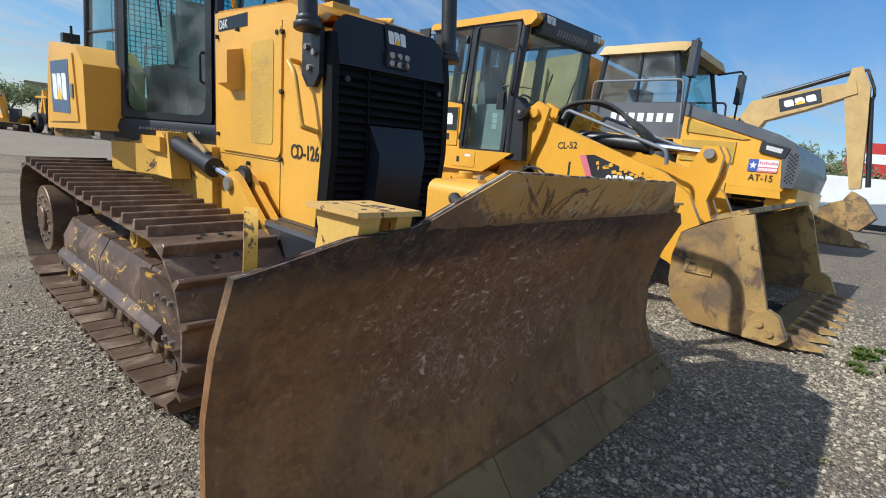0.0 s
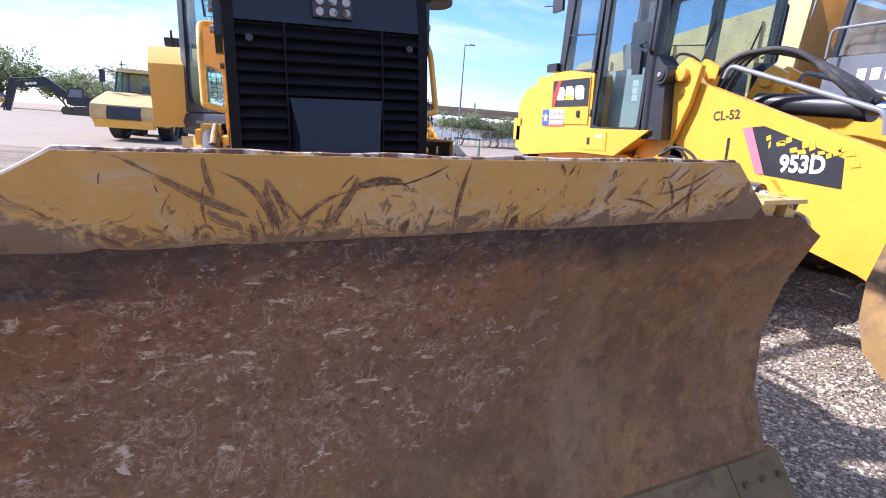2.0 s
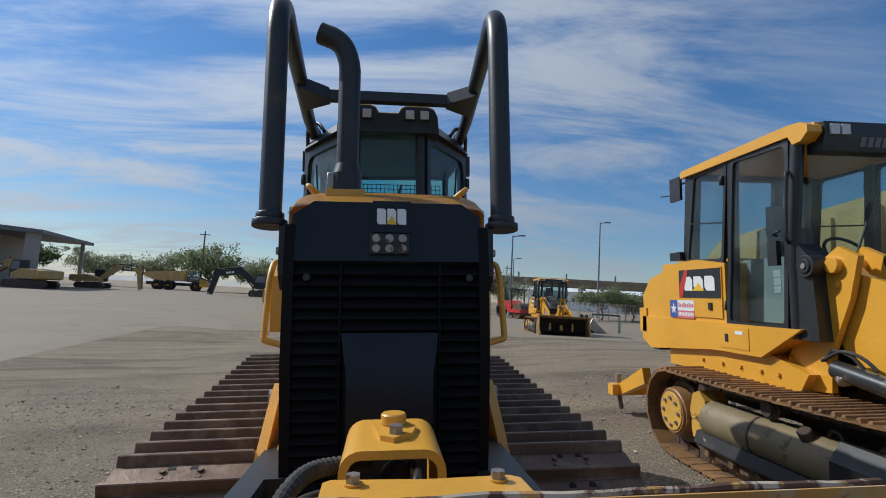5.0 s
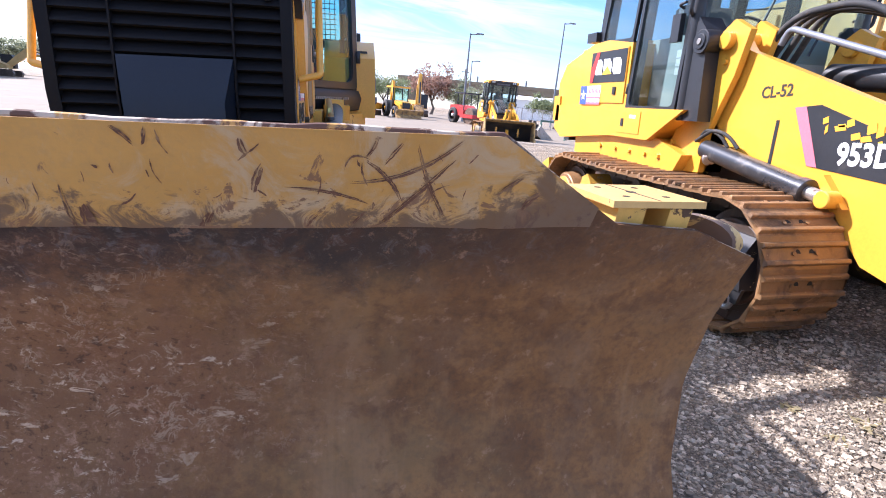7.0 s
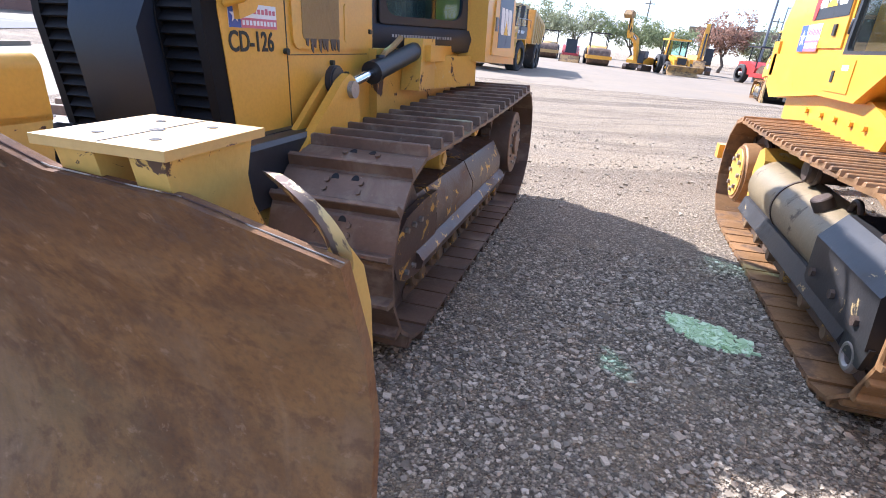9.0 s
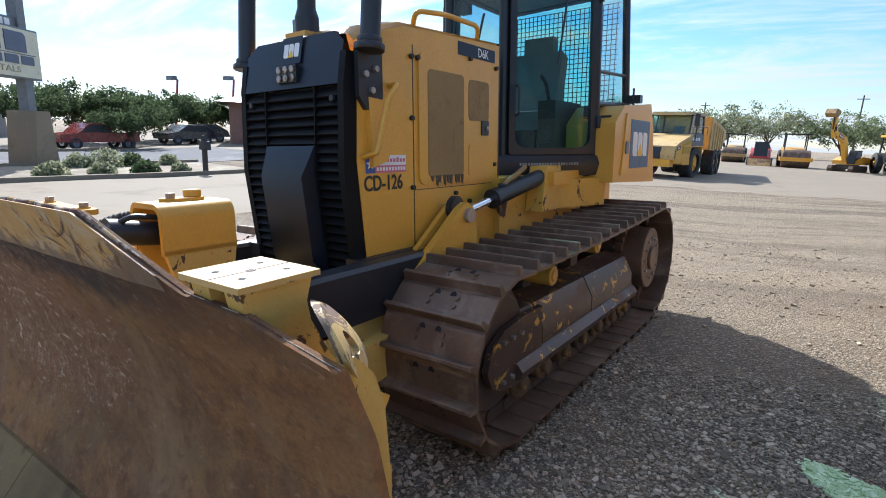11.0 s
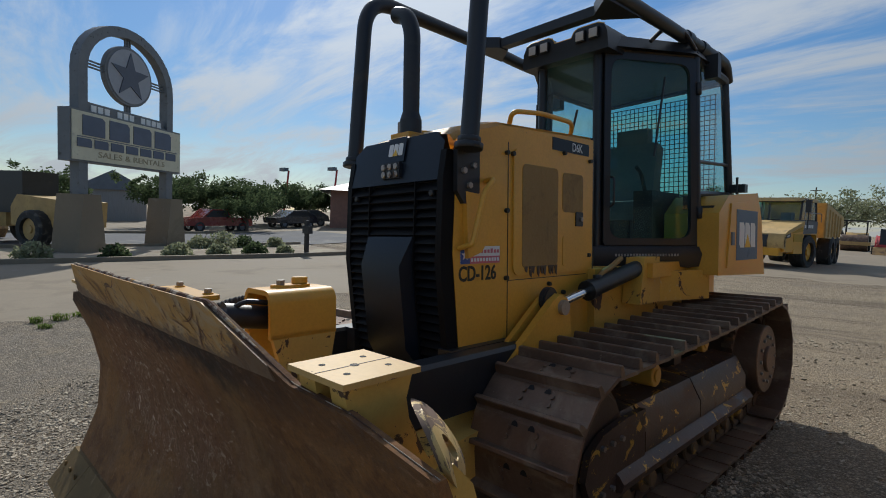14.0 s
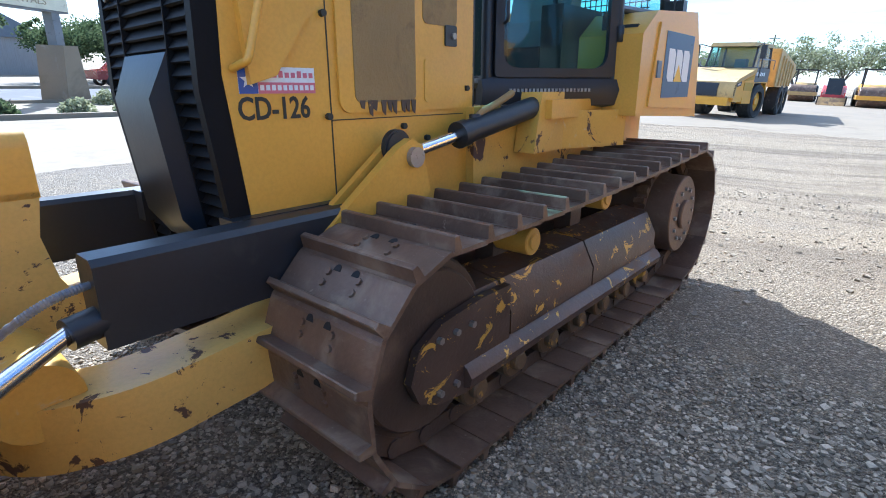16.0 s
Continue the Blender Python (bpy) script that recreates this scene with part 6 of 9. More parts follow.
dozer = thing("bulldozer", "yellow crawler bulldozer with a rusty blade, standing on gravel", "bulldozer", SITE)
for side in (-1, 1):
    before = set(dozer.children)
    dozer_tracks(dozer, side)
    if side < 0:
        # this track stands a little askew
        toe = Matrix.Translation((-0.86, 2.86, 0.01)) @ Matrix.Rotation(radians(2.4), 4, "Z") @ Matrix.Rotation(radians(0.8), 4, "X") @ Matrix.Translation((0.85, -2.86, 0))
        for ob in [c for c in dozer.children if c not in before]:
            ob.matrix_basis = toe @ ob.matrix_basis
dozer_hood(dozer)
side_furniture(dozer)
dozer_cab(dozer)
before = set(dozer.children)
dozer_body(dozer)
for ob in [c for c in dozer.children if c not in before]:
    # the tank box over that track is pushed out with it
    if ob.name.split(".")[0] in ("side_box", "rear_lamp", "decal") and (ob.matrix_basis @ Vector(ob.bound_box[0])).x < 0:
        ob.matrix_basis = Matrix.Translation((0, 0, 0.07)) @ toe @ ob.matrix_basis
dozer_blade(dozer)
dozer_front(dozer)

# ---- track loader ----
# Same axes as the bulldozer beside it; it stands a hand higher on the slope.
LX, LZ = 3.93, 0.075


OILY = material("oily_black_barrel", (0.03, 0.03, 0.032), (0.14, 0.12, 0.10), rough=0.28, var=0.2, cover=(0.5, 0.75), other_scale=6, bump=0.05, coat=0.4)
OLIVE = material("dull_olive_steel", (0.24, 0.185, 0.105), (0.12, 0.095, 0.07), rough=0.5, metal=0.15, var=0.2, bump=0.2, third=(0.40, 0.30, 0.15), third_cover=(0.62, 0.7), third_scale=7)
COVER_BLACK = material("chipped_black_cover", (0.024, 0.023, 0.024), (0.065, 0.055, 0.045), rough=0.45, var=0.2, cover=(0.55, 0.75), other_scale=4, bump=0.12, third=(0.36, 0.26, 0.12), third_cover=(0.645, 0.665), third_scale=8)


def loader_tracks(d, s):
    xc = LX + s * 0.865
    geo = (3.02, 0.47, 0.395, 5.30, 0.475, 0.385)
    track(d, xc, 0.56, geo, 0.176, [(-0.065, 0.040), (0.035, 0.036)], LOADER_TRACK, TRACK_DARK, s)
    y0, z0, r0, y1, z1, r1 = geo
    bm = rod(fresh(), (xc - 0.09, y0, z0), (xc + 0.09, y0, z0), r0 - 0.06, n=40)
    rod(bm, (xc - 0.14, y0, z0), (xc + 0.14, y0, z0), r0 - 0.12, n=40)
    part("idler", bevel(bm, 0.01), TRACK_DARK, d, "dark idler wheel with some yellow paint")
    bm = rod(fresh(), (xc - 0.06, y1, z1), (xc + s * 0.10, y1, z1), 0.30, n=40)
    part("sprocket", bevel(bm, 0.012, 2), TRACK_DARK, d, "dark drive sprocket")
    bm = rod(fresh(), (xc, y1, z1), (xc + s * 0.235, y1, z1), 0.25, 0.225, n=44)
    hub = part("final_drive", bevel(bm, 0.02, 3), LOADER_TRACK, d, "dusty tan final drive hub")
    part("hub_face", bevel(rod(fresh(), (xc + s * 0.23, y1, z1), (xc + s * 0.243, y1, z1), 0.185, n=40), 0.004), YELLOW_WORN, hub, "worn yellow hub face")
    bm = bolts(fresh(), [(xc + s * 0.243, y1 + 0.13 * math.cos(a), z1 + 0.13 * math.sin(a)) for a in np.linspace(0, 2 * math.pi, 9)[:-1]], "x", 0.018, s * 0.018)
    part("bolt", bm, STEEL, hub)
    out, inn = xc + s * 0.20, xc - s * 0.16
    # recoil tube with its band, and a yellow saddle before the hub
    tx, tz = xc + s * 0.075, 0.50
    tb = part("recoil_tube", bevel(rod(fresh(), (tx, 3.35, tz), (tx, 4.86, tz), 0.168, n=36), 0.02, 2), OLIVE, d, "worn olive recoil tube")
    part("tube_band", rod(fresh(), (tx, 4.22, tz), (tx, 4.24, tz), 0.174, n=36), TRACK_DARK, tb)
    part("tube_boss", bevel(rod(fresh(), (tx + s * 0.06, 3.72, tz + 0.10), (tx + s * 0.115, 3.72, tz + 0.195), 0.05, n=20), 0.006), TRACK_DARK, tb, "dark filler boss")
    part("lifting_eye", tube(fresh(), [(tx + s * 0.02, 3.56 + 0.055 * math.cos(q), tz + 0.165 + 0.06 * math.sin(q)) for q in np.linspace(0, math.pi, 11)], 0.014, 8), TRACK_DARK, tb)
    prof = [(4.84, 0.30), (4.84, 0.66), (4.92, 0.74), (5.02, 0.70), (5.08, 0.52), (5.04, 0.30)]
    part("drive_saddle", bevel(prism(fresh(), prof, "x", *sorted((xc - s * 0.05, out - s * 0.02))), 0.03, 3), YELLOW_WORN, d, "worn yellow casting beside the hub")
    # folded black cover over the idler's outer side, with a sloped shoulder
    fc = [(xc - s * 0.10, 0.36), (out + s * 0.045, 0.36), (out + s * 0.045, 0.57), (out - s * 0.045, 0.685), (xc - s * 0.10, 0.695)]
    bm = prism(fresh(), fc, "y", 2.80, 3.47)
    for v in bm.verts:
        if v.co.y < 3.0:
            v.co.z = 0.36 + (v.co.z - 0.36) * 0.94
            v.co.y += (v.co.z - 0.5) * 0.14
    cv = part("front_cover", bevel(bm, 0.022, 3), COVER_BLACK, d, "black steel cover chipped to dull yellow")
    part("cover_flange", bevel(prism(fresh(), [(2.80, 0.27), (2.77, 0.37), (3.47, 0.37), (3.47, 0.27)], "x", *sorted((out + s * 0.015, out + s * 0.035))), 0.006), COVER_BLACK, cv)
    part("bolt", bolts(fresh(), [(out + s * 0.045, y, 0.42) for y in (2.90, 3.14, 3.38)], "x", 0.022, s * 0.016), TRACK_DARK, cv)
    # roller frame, with a sloping guard bar along its foot
    prof = [(3.10, 0.17), (2.98, 0.30), (3.10, 0.40), (4.98, 0.40), (5.02, 0.24), (4.9, 0.17)]
    part("roller_frame", bevel(prism(fresh(), prof, "x", *sorted((inn, out - s * 0.03))), 0.015), TRACK_DARK, d, "dark roller frame")
    bar = [(out - s * 0.03, 0.30), (out + s * 0.03, 0.265), (out + s * 0.05, 0.29), (out + s * 0.02, 0.385), (out - s * 0.03, 0.40)]
    part("guard_rail", bevel(prism(fresh(), bar, "y", 2.98, 4.92), 0.008, 2), COVER_BLACK, d, "black guard bar along the roller frame")
    part("tow_eye", tube(fresh(), [(out + s * 0.02, 2.90 + 0.05 * math.cos(q), 0.27 + 0.05 * math.sin(q)) for q in np.linspace(0, 2 * math.pi, 17)], 0.018, 8), STEEL, d, "round steel eye")
    for k in range(6):
        y = 3.20 + 0.32 * k
        bm = rod(fresh(), (xc - 0.14, y, 0.215), (xc + 0.14, y, 0.215), 0.09, n=18)
        rod(bm, (xc - 0.21, y, 0.215), (xc + 0.215, y, 0.215), 0.04, n=12)
        part("track_roller", bevel(bm, 0.008), ROLLER, d, "greasy bottom roller with traces of yellow")
    bm = rod(fresh(), (xc - s * 0.08, 4.10, 0.755), (xc + s * 0.17, 4.10, 0.755), 0.068, n=24)
    rod(bm, (xc + s * 0.10, 4.10, 0.755), (xc + s * 0.13, 4.10, 0.755), 0.085, n=24)
    part("carrier_roller", bevel(bm, 0.01), TRACK_DARK, d, "dark carrier roller")


def loader_body(d):
    for s in (-1, 1):
        x0, x1 = sorted((LX + s * 0.42, LX + s * 0.78))
        # engine side with a chamfered rear, on a deep skirt
        prof = [(4.86, 1.33), (6.38, 1.33), (6.40, 1.60), (6.24, 1.80), (5.60, 1.97), (5.30, 1.98), (4.86, 1.92)]
        bodyside = part("engine_side", bevel(prism(fresh(), prof, "x", x0, x1), 0.03, 3), YELLOW_CLEAN, d, "clean yellow engine side")
        prof = [(3.98, 1.36), (6.38, 1.36), (6.40, 1.10), (6.20, 1.00), (5.05, 1.10), (4.42, 1.10)]
        part("side_skirt", bevel(prism(fresh(), prof, "x", *sorted((LX + s * 0.40, LX + s * 0.80))), 0.02, 2), YELLOW_CLEAN, d, "yellow side skirt with a box lid")
        prof = [(4.35, 1.12), (5.9, 1.10), (5.9, 0.86), (4.1, 0.86), (4.0, 1.02)]
        part("lower_frame", bevel(prism(fresh(), prof, "x", *sorted((LX + s * 0.30, LX + s * 0.74))), 0.015), YELLOW_CLEAN, d)
        xo = LX + s * 0.782
        part("decal_panel", bevel(prism(fresh(), [(4.90, 1.40), (5.72, 1.40), (5.86, 1.60), (5.72, 1.86), (4.90, 1.89)], "x", *sorted((xo - s * 0.004, xo + s * 0.010))), 0.006), YELLOW_CLEAN, bodyside)
        badge(d, facing(xo + s * 0.012, 5.25, 1.735, (0, s, 0), (0, 0, 1)), 0.68, 0.29, BLACK, (WHITE, LOGO_YELLOW))
        part("red_flash", prism(fresh(), [(5.53, 1.592), (5.588, 1.592), (5.588, 1.70), (5.48, 1.878), (5.42, 1.878)], "x", *sorted((xo + s * 0.0145, xo + s * 0.017))), RED, bodyside, smooth=0)
        sticker(d, facing(xo + s * 0.0105, 5.56, 1.47, (0, s, 0), (0, 0, 1)), 0.44, 0.185)
        part("latch", rbox(*sorted((xo + s * 0.01, xo + s * 0.022)), 5.045, 5.095, 1.475, 1.545, 0.006), BLACK, bodyside)
        part("latch", rbox(*sorted((LX + s * 0.80, LX + s * 0.812)), 4.815, 4.855, 1.195, 1.265, 0.006), BLACK, bodyside)
        part("box_lid", rbox(*sorted((LX + s * 0.799, LX + s * 0.806)), 4.55, 4.95, 1.14, 1.33, 0.004), YELLOW_CLEAN, bodyside)
        part("label_plate", rbox(*sorted((LX + s * 0.806, LX + s * 0.808)), 4.62, 4.72, 1.27, 1.30, 0.001), WHITE, bodyside)
        bm = bolts(fresh(), [(LX + s * 0.74, y, 0.98) for y in (4.3, 4.5, 4.75, 5.0, 5.3)], "x", 0.02, s * 0.02)
        part("bolt", bm, YELLOW_CLEAN, d)
        part("tail_box", rbox(*sorted((LX + s * 0.70, LX + s * 0.80)), 6.30, 6.46, 1.18, 1.46, 0.02, 2), YELLOW_CLEAN, d)
    part("engine_top", rbox(LX - 0.5, LX + 0.5, 5.2, 6.42, 1.80, 1.99, 0.05, 3), YELLOW_CLEAN, d, "yellow engine top")
    part("rear_grille", rbox(LX - 0.60, LX + 0.60, 6.38, 6.52, 0.95, 1.80, 0.03, 2), BLACK, d, "black rear radiator grille")
    part("belly", rbox(LX - 0.45, LX + 0.45, 3.3, 6.3, 0.55, 1.25, 0.03), TRACK_DARK, d, "dark belly")
    # ripper at the rear
    part("ripper_beam", rbox(LX - 0.95, LX + 0.95, 6.95, 7.10, 0.30, 0.44, 0.02), YELLOW_CLEAN, d, "yellow ripper beam")
    for x in (-0.8, -0.3, 0.3, 0.8):
        rp = part("ripper_arm", bevel(prism(fresh(), [(6.3, 0.56), (7.0, 0.29), (7.06, 0.41), (6.35, 0.74)], "x", LX + x - 0.05, LX + x + 0.05), 0.01), YELLOW_CLEAN, d)
        part("ripper_shank", bevel(prism(fresh(), [(7.06, 0.56), (7.15, 0.56), (7.18, 0.36), (7.05, 0.10), (7.02, 0.12), (7.10, 0.36)], "x", LX + x - 0.03, LX + x + 0.03), 0.006), STEEL, d, "steel ripper shank")


DASH = material("pale_console_plastic", (0.42, 0.45, 0.42), rough=0.6, var=0.1, bump=0.05)


def loader_cab(d):
    zb, zr = 1.36, 2.88
    for s in (-1, 1):
        def at(x, y, z):
            return (LX + s * x, y, z)
        bm = tube(fresh(), [at(0.735, 4.08, zb - 0.05), at(0.735, 4.075, 2.1), at(0.715, 4.01, zr - 0.02)], 0.05, 12)
        part("front_post", bm, BLACK, d, "round black front cab post")
        bm = prism(fresh(), [(4.80, zb - 0.06), (4.885, zb - 0.06), (4.80, zr), (4.72, zr)], "x", *sorted((LX + s * 0.69, LX + s * 0.75)))
        part("door_post", bevel(bm, 0.012, 2), BLACK, d, "black cab post behind the door")
        bm = prism(fresh(), [(5.46, 1.90), (5.58, 1.90), (5.48, zr), (5.36, zr)], "x", *sorted((LX + s * 0.64, LX + s * 0.745)))
        part("rear_post", bevel(bm, 0.02, 2), BLACK, d, "black rear cab post")
        fr = framed_pane(d, "door", [at(0.765, 4.13, zb - 0.02), at(0.765, 4.86, zb - 0.02), at(0.745, 4.745, zr - 0.0), at(0.745, 4.05, zr - 0.02)][::s], 0.04, 0.05, 0.035, GLASS_GREY, "lightly tinted glass cab door")
        part("door_handle", rbox(*sorted((LX + s * 0.775, LX + s * 0.815)), 4.17, 4.27, 1.86, 2.06, 0.02, 3), BLACK, fr, "black moulded door handle")
        part("door_pull", tube(fresh(), bend([at(0.775, 4.20, 2.10), at(0.82, 4.20, 2.12), at(0.82, 4.12, 2.13)], 0.02), 0.011, 8), BLACK, fr)
        for z in (zb + 0.12, 2.66):
            part("hinge", bevel(rod(fresh(), at(0.765, 4.875, z), at(0.765, 4.86, z + 0.09), 0.022, n=12), 0.004), BLACK, fr)
        framed_pane(d, "side_window", [at(0.755, 4.885, 1.93), at(0.745, 5.50, 1.95), at(0.725, 5.37, zr - 0.01), at(0.74, 4.80, zr)][::s], 0.035, 0.04, 0.03, GLASS_GREY, "sliding side window")
        part("window_rail", bevel(prism(fresh(), [(4.90, 2.30), (5.46, 2.36), (5.46, 2.375), (4.90, 2.315)], "x", *sorted((LX + s * 0.735, LX + s * 0.75))), 0.003), BLACK, d)
        part("window_sill", rbox(*sorted((LX + s * 0.66, LX + s * 0.775)), 4.87, 5.53, 1.885, 1.935, 0.01, 2), BLACK, d, "black window sill")
        part("door_sill", rbox(*sorted((LX + s * 0.62, LX + s * 0.775)), 4.04, 4.90, zb - 0.075, zb - 0.025, 0.01, 2), BLACK, d, "black door sill")
        # grab bar along the front post
        pts = bend([at(0.775, 4.06, 2.60), at(0.815, 4.03, 2.58), at(0.815, 4.06, 2.06), at(0.775, 4.08, 2.03)], 0.04)
        part("grab_bar", tube(fresh(), pts, 0.014, 10), BLACK, d, "black grab bar")
        # round boss and moulded foot of the front pillar
        bm = rod(fresh(), at(0.66, 3.93, 1.84), at(0.79, 3.93, 1.84), 0.085, n=28)
        rod(bm, at(0.79, 3.93, 1.84), at(0.80, 3.93, 1.84), 0.055, n=24)
        part("marker_lamp", bevel(bm, 0.008), BLACK, d, "round black lamp housing")
        part("lamp_centre", bevel(rod(fresh(), at(0.80, 3.93, 1.84), at(0.808, 3.93, 1.84), 0.022, n=16), 0.003), STEEL, d, "bright screw head")
        part("pillar_shield", bevel(prism(fresh(), [(3.86, 1.28), (4.12, 1.28), (4.12, 2.00), (4.02, 2.02), (3.90, 1.90)], "x", *sorted((LX + s * 0.58, LX + s * 0.762))), 0.04, 3), BLACK, d, "black moulded pillar foot")
        # mirror with its mesh guard, rear work lamp
        mr = part("mirror", rbox(*sorted((LX + s * 0.70, LX + s * 0.73)), 5.62, 5.82, 2.66, 2.92, 0.012, 2), BLACK, d, "black rear mirror")
        part("mirror_arm", tube(fresh(), [at(0.69, 5.44, 2.84), at(0.70, 5.66, 2.84)], 0.013, 8), BLACK, mr)
        part("aerial", tube(fresh(), [at(0.715, 5.80, 2.74), at(0.78, 5.92, 2.745)], 0.006, 6), BLACK, mr)
        bm = fresh()
        for k in range(6):
            box(bm, *sorted((LX + s * 0.66, LX + s * 0.668)), 5.46 + 0.025 * k, 5.466 + 0.025 * k, 2.66, 2.86)
            box(bm, *sorted((LX + s * 0.66, LX + s * 0.668)), 5.46, 5.60, 2.66 + 0.036 * k, 2.666 + 0.036 * k)
        part("lamp_mesh", bm, BLACK, mr, "small wire guard", smooth=0)["kind"] = "stuff"
        part("rear_lamp", rbox(*sorted((LX + s * 0.64, LX + s * 0.79)), 5.56, 5.76, 1.99, 2.08, 0.02, 2), BLACK, d, "black rear work lamp")
        # roof edge: a thin yellow rim that curls down onto the front post
        rim = [(5.52, zr - 0.012), (5.52, zr + 0.045), (5.48, zr + 0.062), (4.02, zr + 0.082), (3.90, zr + 0.070), (3.835, zr + 0.030), (3.835, zr - 0.02), (3.90, zr - 0.075), (3.985, zr - 0.085), (4.03, zr - 0.01)]
        part("roof_edge", bevel(prism(fresh(), rim, "x", *sorted((LX + s * 0.66, LX + s * 0.785))), 0.016, 3), YELLOW_CLEAN, d, "yellow roof edge curling down to the post")
    for y, z in ((5.42, zr), (5.52, 1.92)):
        part("rear_rail", bevel(box(fresh(), LX - 0.66, LX + 0.66, y - 0.045, y + 0.045, z - 0.045, z + 0.03), 0.012), BLACK, d, "black cab rail")
    for x in (-0.28, 0.28):
        part("rear_bar", bevel(prism(fresh(), [(5.47, 1.94), (5.53, 1.94), (5.45, zr), (5.39, zr)], "x", LX + x - 0.05, LX + x + 0.05), 0.01), BLACK, d, "black bar of the rear window")
    pane("windscreen", (LX - 0.69, 4.06, 1.74), (LX + 0.69, 4.06, 1.74), (LX + 0.67, 3.95, zr - 0.10), (LX - 0.67, 3.95, zr - 0.10), GLASS_GREY, d, "wide tinted windscreen")
    pane("rear_window", (LX - 0.66, 5.50, 1.95), (LX + 0.66, 5.50, 1.95), (LX + 0.64, 5.41, zr - 0.04), (LX - 0.64, 5.41, zr - 0.04), GLASS_GREY, d, "rear window")
    roof = [(5.50, zr + 0.01), (5.46, zr + 0.075), (4.02, zr + 0.098), (3.86, zr + 0.060), (3.86, zr + 0.01)]
    part("cab_roof", bevel(prism(fresh(), roof, "x", LX - 0.70, LX + 0.70), 0.02, 2), YELLOW_CLEAN, d, "yellow cab roof")
    visor = part("visor", bevel(prism(fresh(), [(3.825, zr + 0.06), (3.815, zr - 0.03), (3.86, zr - 0.16), (3.99, zr - 0.16), (3.99, zr + 0.06)], "x", LX - 0.655, LX + 0.655), 0.02, 2), BLACK, d, "black visor over the windscreen")
    bm = fresh()
    for k in range(11):
        x = LX - 0.34 + 0.062 * k
        prism(bm, [(3.822, zr - 0.055), (3.845, zr - 0.125), (3.848, zr - 0.124), (3.826, zr - 0.054)], "x", x, x + 0.042)
    part("letter_blocks", bm, GREY, visor, "dull lettering blocks", smooth=0)
    for x in (-0.58, -0.49, 0.49, 0.58):
        part("work_lamp", rbox(LX + x - 0.035, LX + x + 0.035, 3.80, 3.83, zr - 0.045, zr + 0.035, 0.008), LAMP_GLASS, d, "square roof work lamp")
    # interior
    seat = part("seat", bevel(prism(fresh(), [(4.52, 1.62), (4.98, 1.60), (5.10, 2.25), (4.98, 2.28), (4.90, 1.80), (4.52, 1.78)], "x", LX - 0.25, LX + 0.25), 0.05, 3), SEAT, d, "grey operator seat")
    part("headrest", rbox(LX - 0.14, LX + 0.14, 5.0, 5.10, 2.27, 2.50, 0.04, 3), SEAT, seat)
    part("seat_base", rbox(LX - 0.22, LX + 0.22, 4.55, 4.95, 1.36, 1.62, 0.02), SEAT, seat)
    part("cab_floor", rbox(LX - 0.70, LX + 0.70, 4.04, 5.44, 1.28, 1.36, 0.01), BLACK, d)
    part("dashboard", bevel(prism(fresh(), [(4.10, 1.40), (4.34, 1.40), (4.34, 1.84), (4.18, 1.96), (4.10, 1.92)], "x", LX - 0.50, LX + 0.50), 0.05, 3), DASH, d, "grey dashboard")
    part("console", rbox(LX - 0.56, LX - 0.32, 4.35, 4.9, 1.38, 1.95, 0.04, 2), DASH, d, "pale console")
    for k in range(3):
        part("notice_sticker", rbox(LX - 0.563, LX - 0.56, 4.44, 4.52, 1.64 + 0.07 * k, 1.70 + 0.07 * k, 0.001), WHITE, d, "small white notice sticker")
    bm = tube(fresh(), [(LX + 0.19 * math.cos(a), 4.36 + 0.10 * math.sin(a), 1.98 + 0.14 * math.sin(a)) for a in np.linspace(0, 2 * math.pi, 25)], 0.014, 8)
    part("steering_wheel", bm, BLACK, d, "black steering wheel")
    for x in (-0.3, 0.25):
        part("wiper", tube(fresh(), [(LX + x, 4.03, 1.80), (LX + x + 0.18, 3.98, 2.35)], 0.01, 6), BLACK, d, "black wiper")


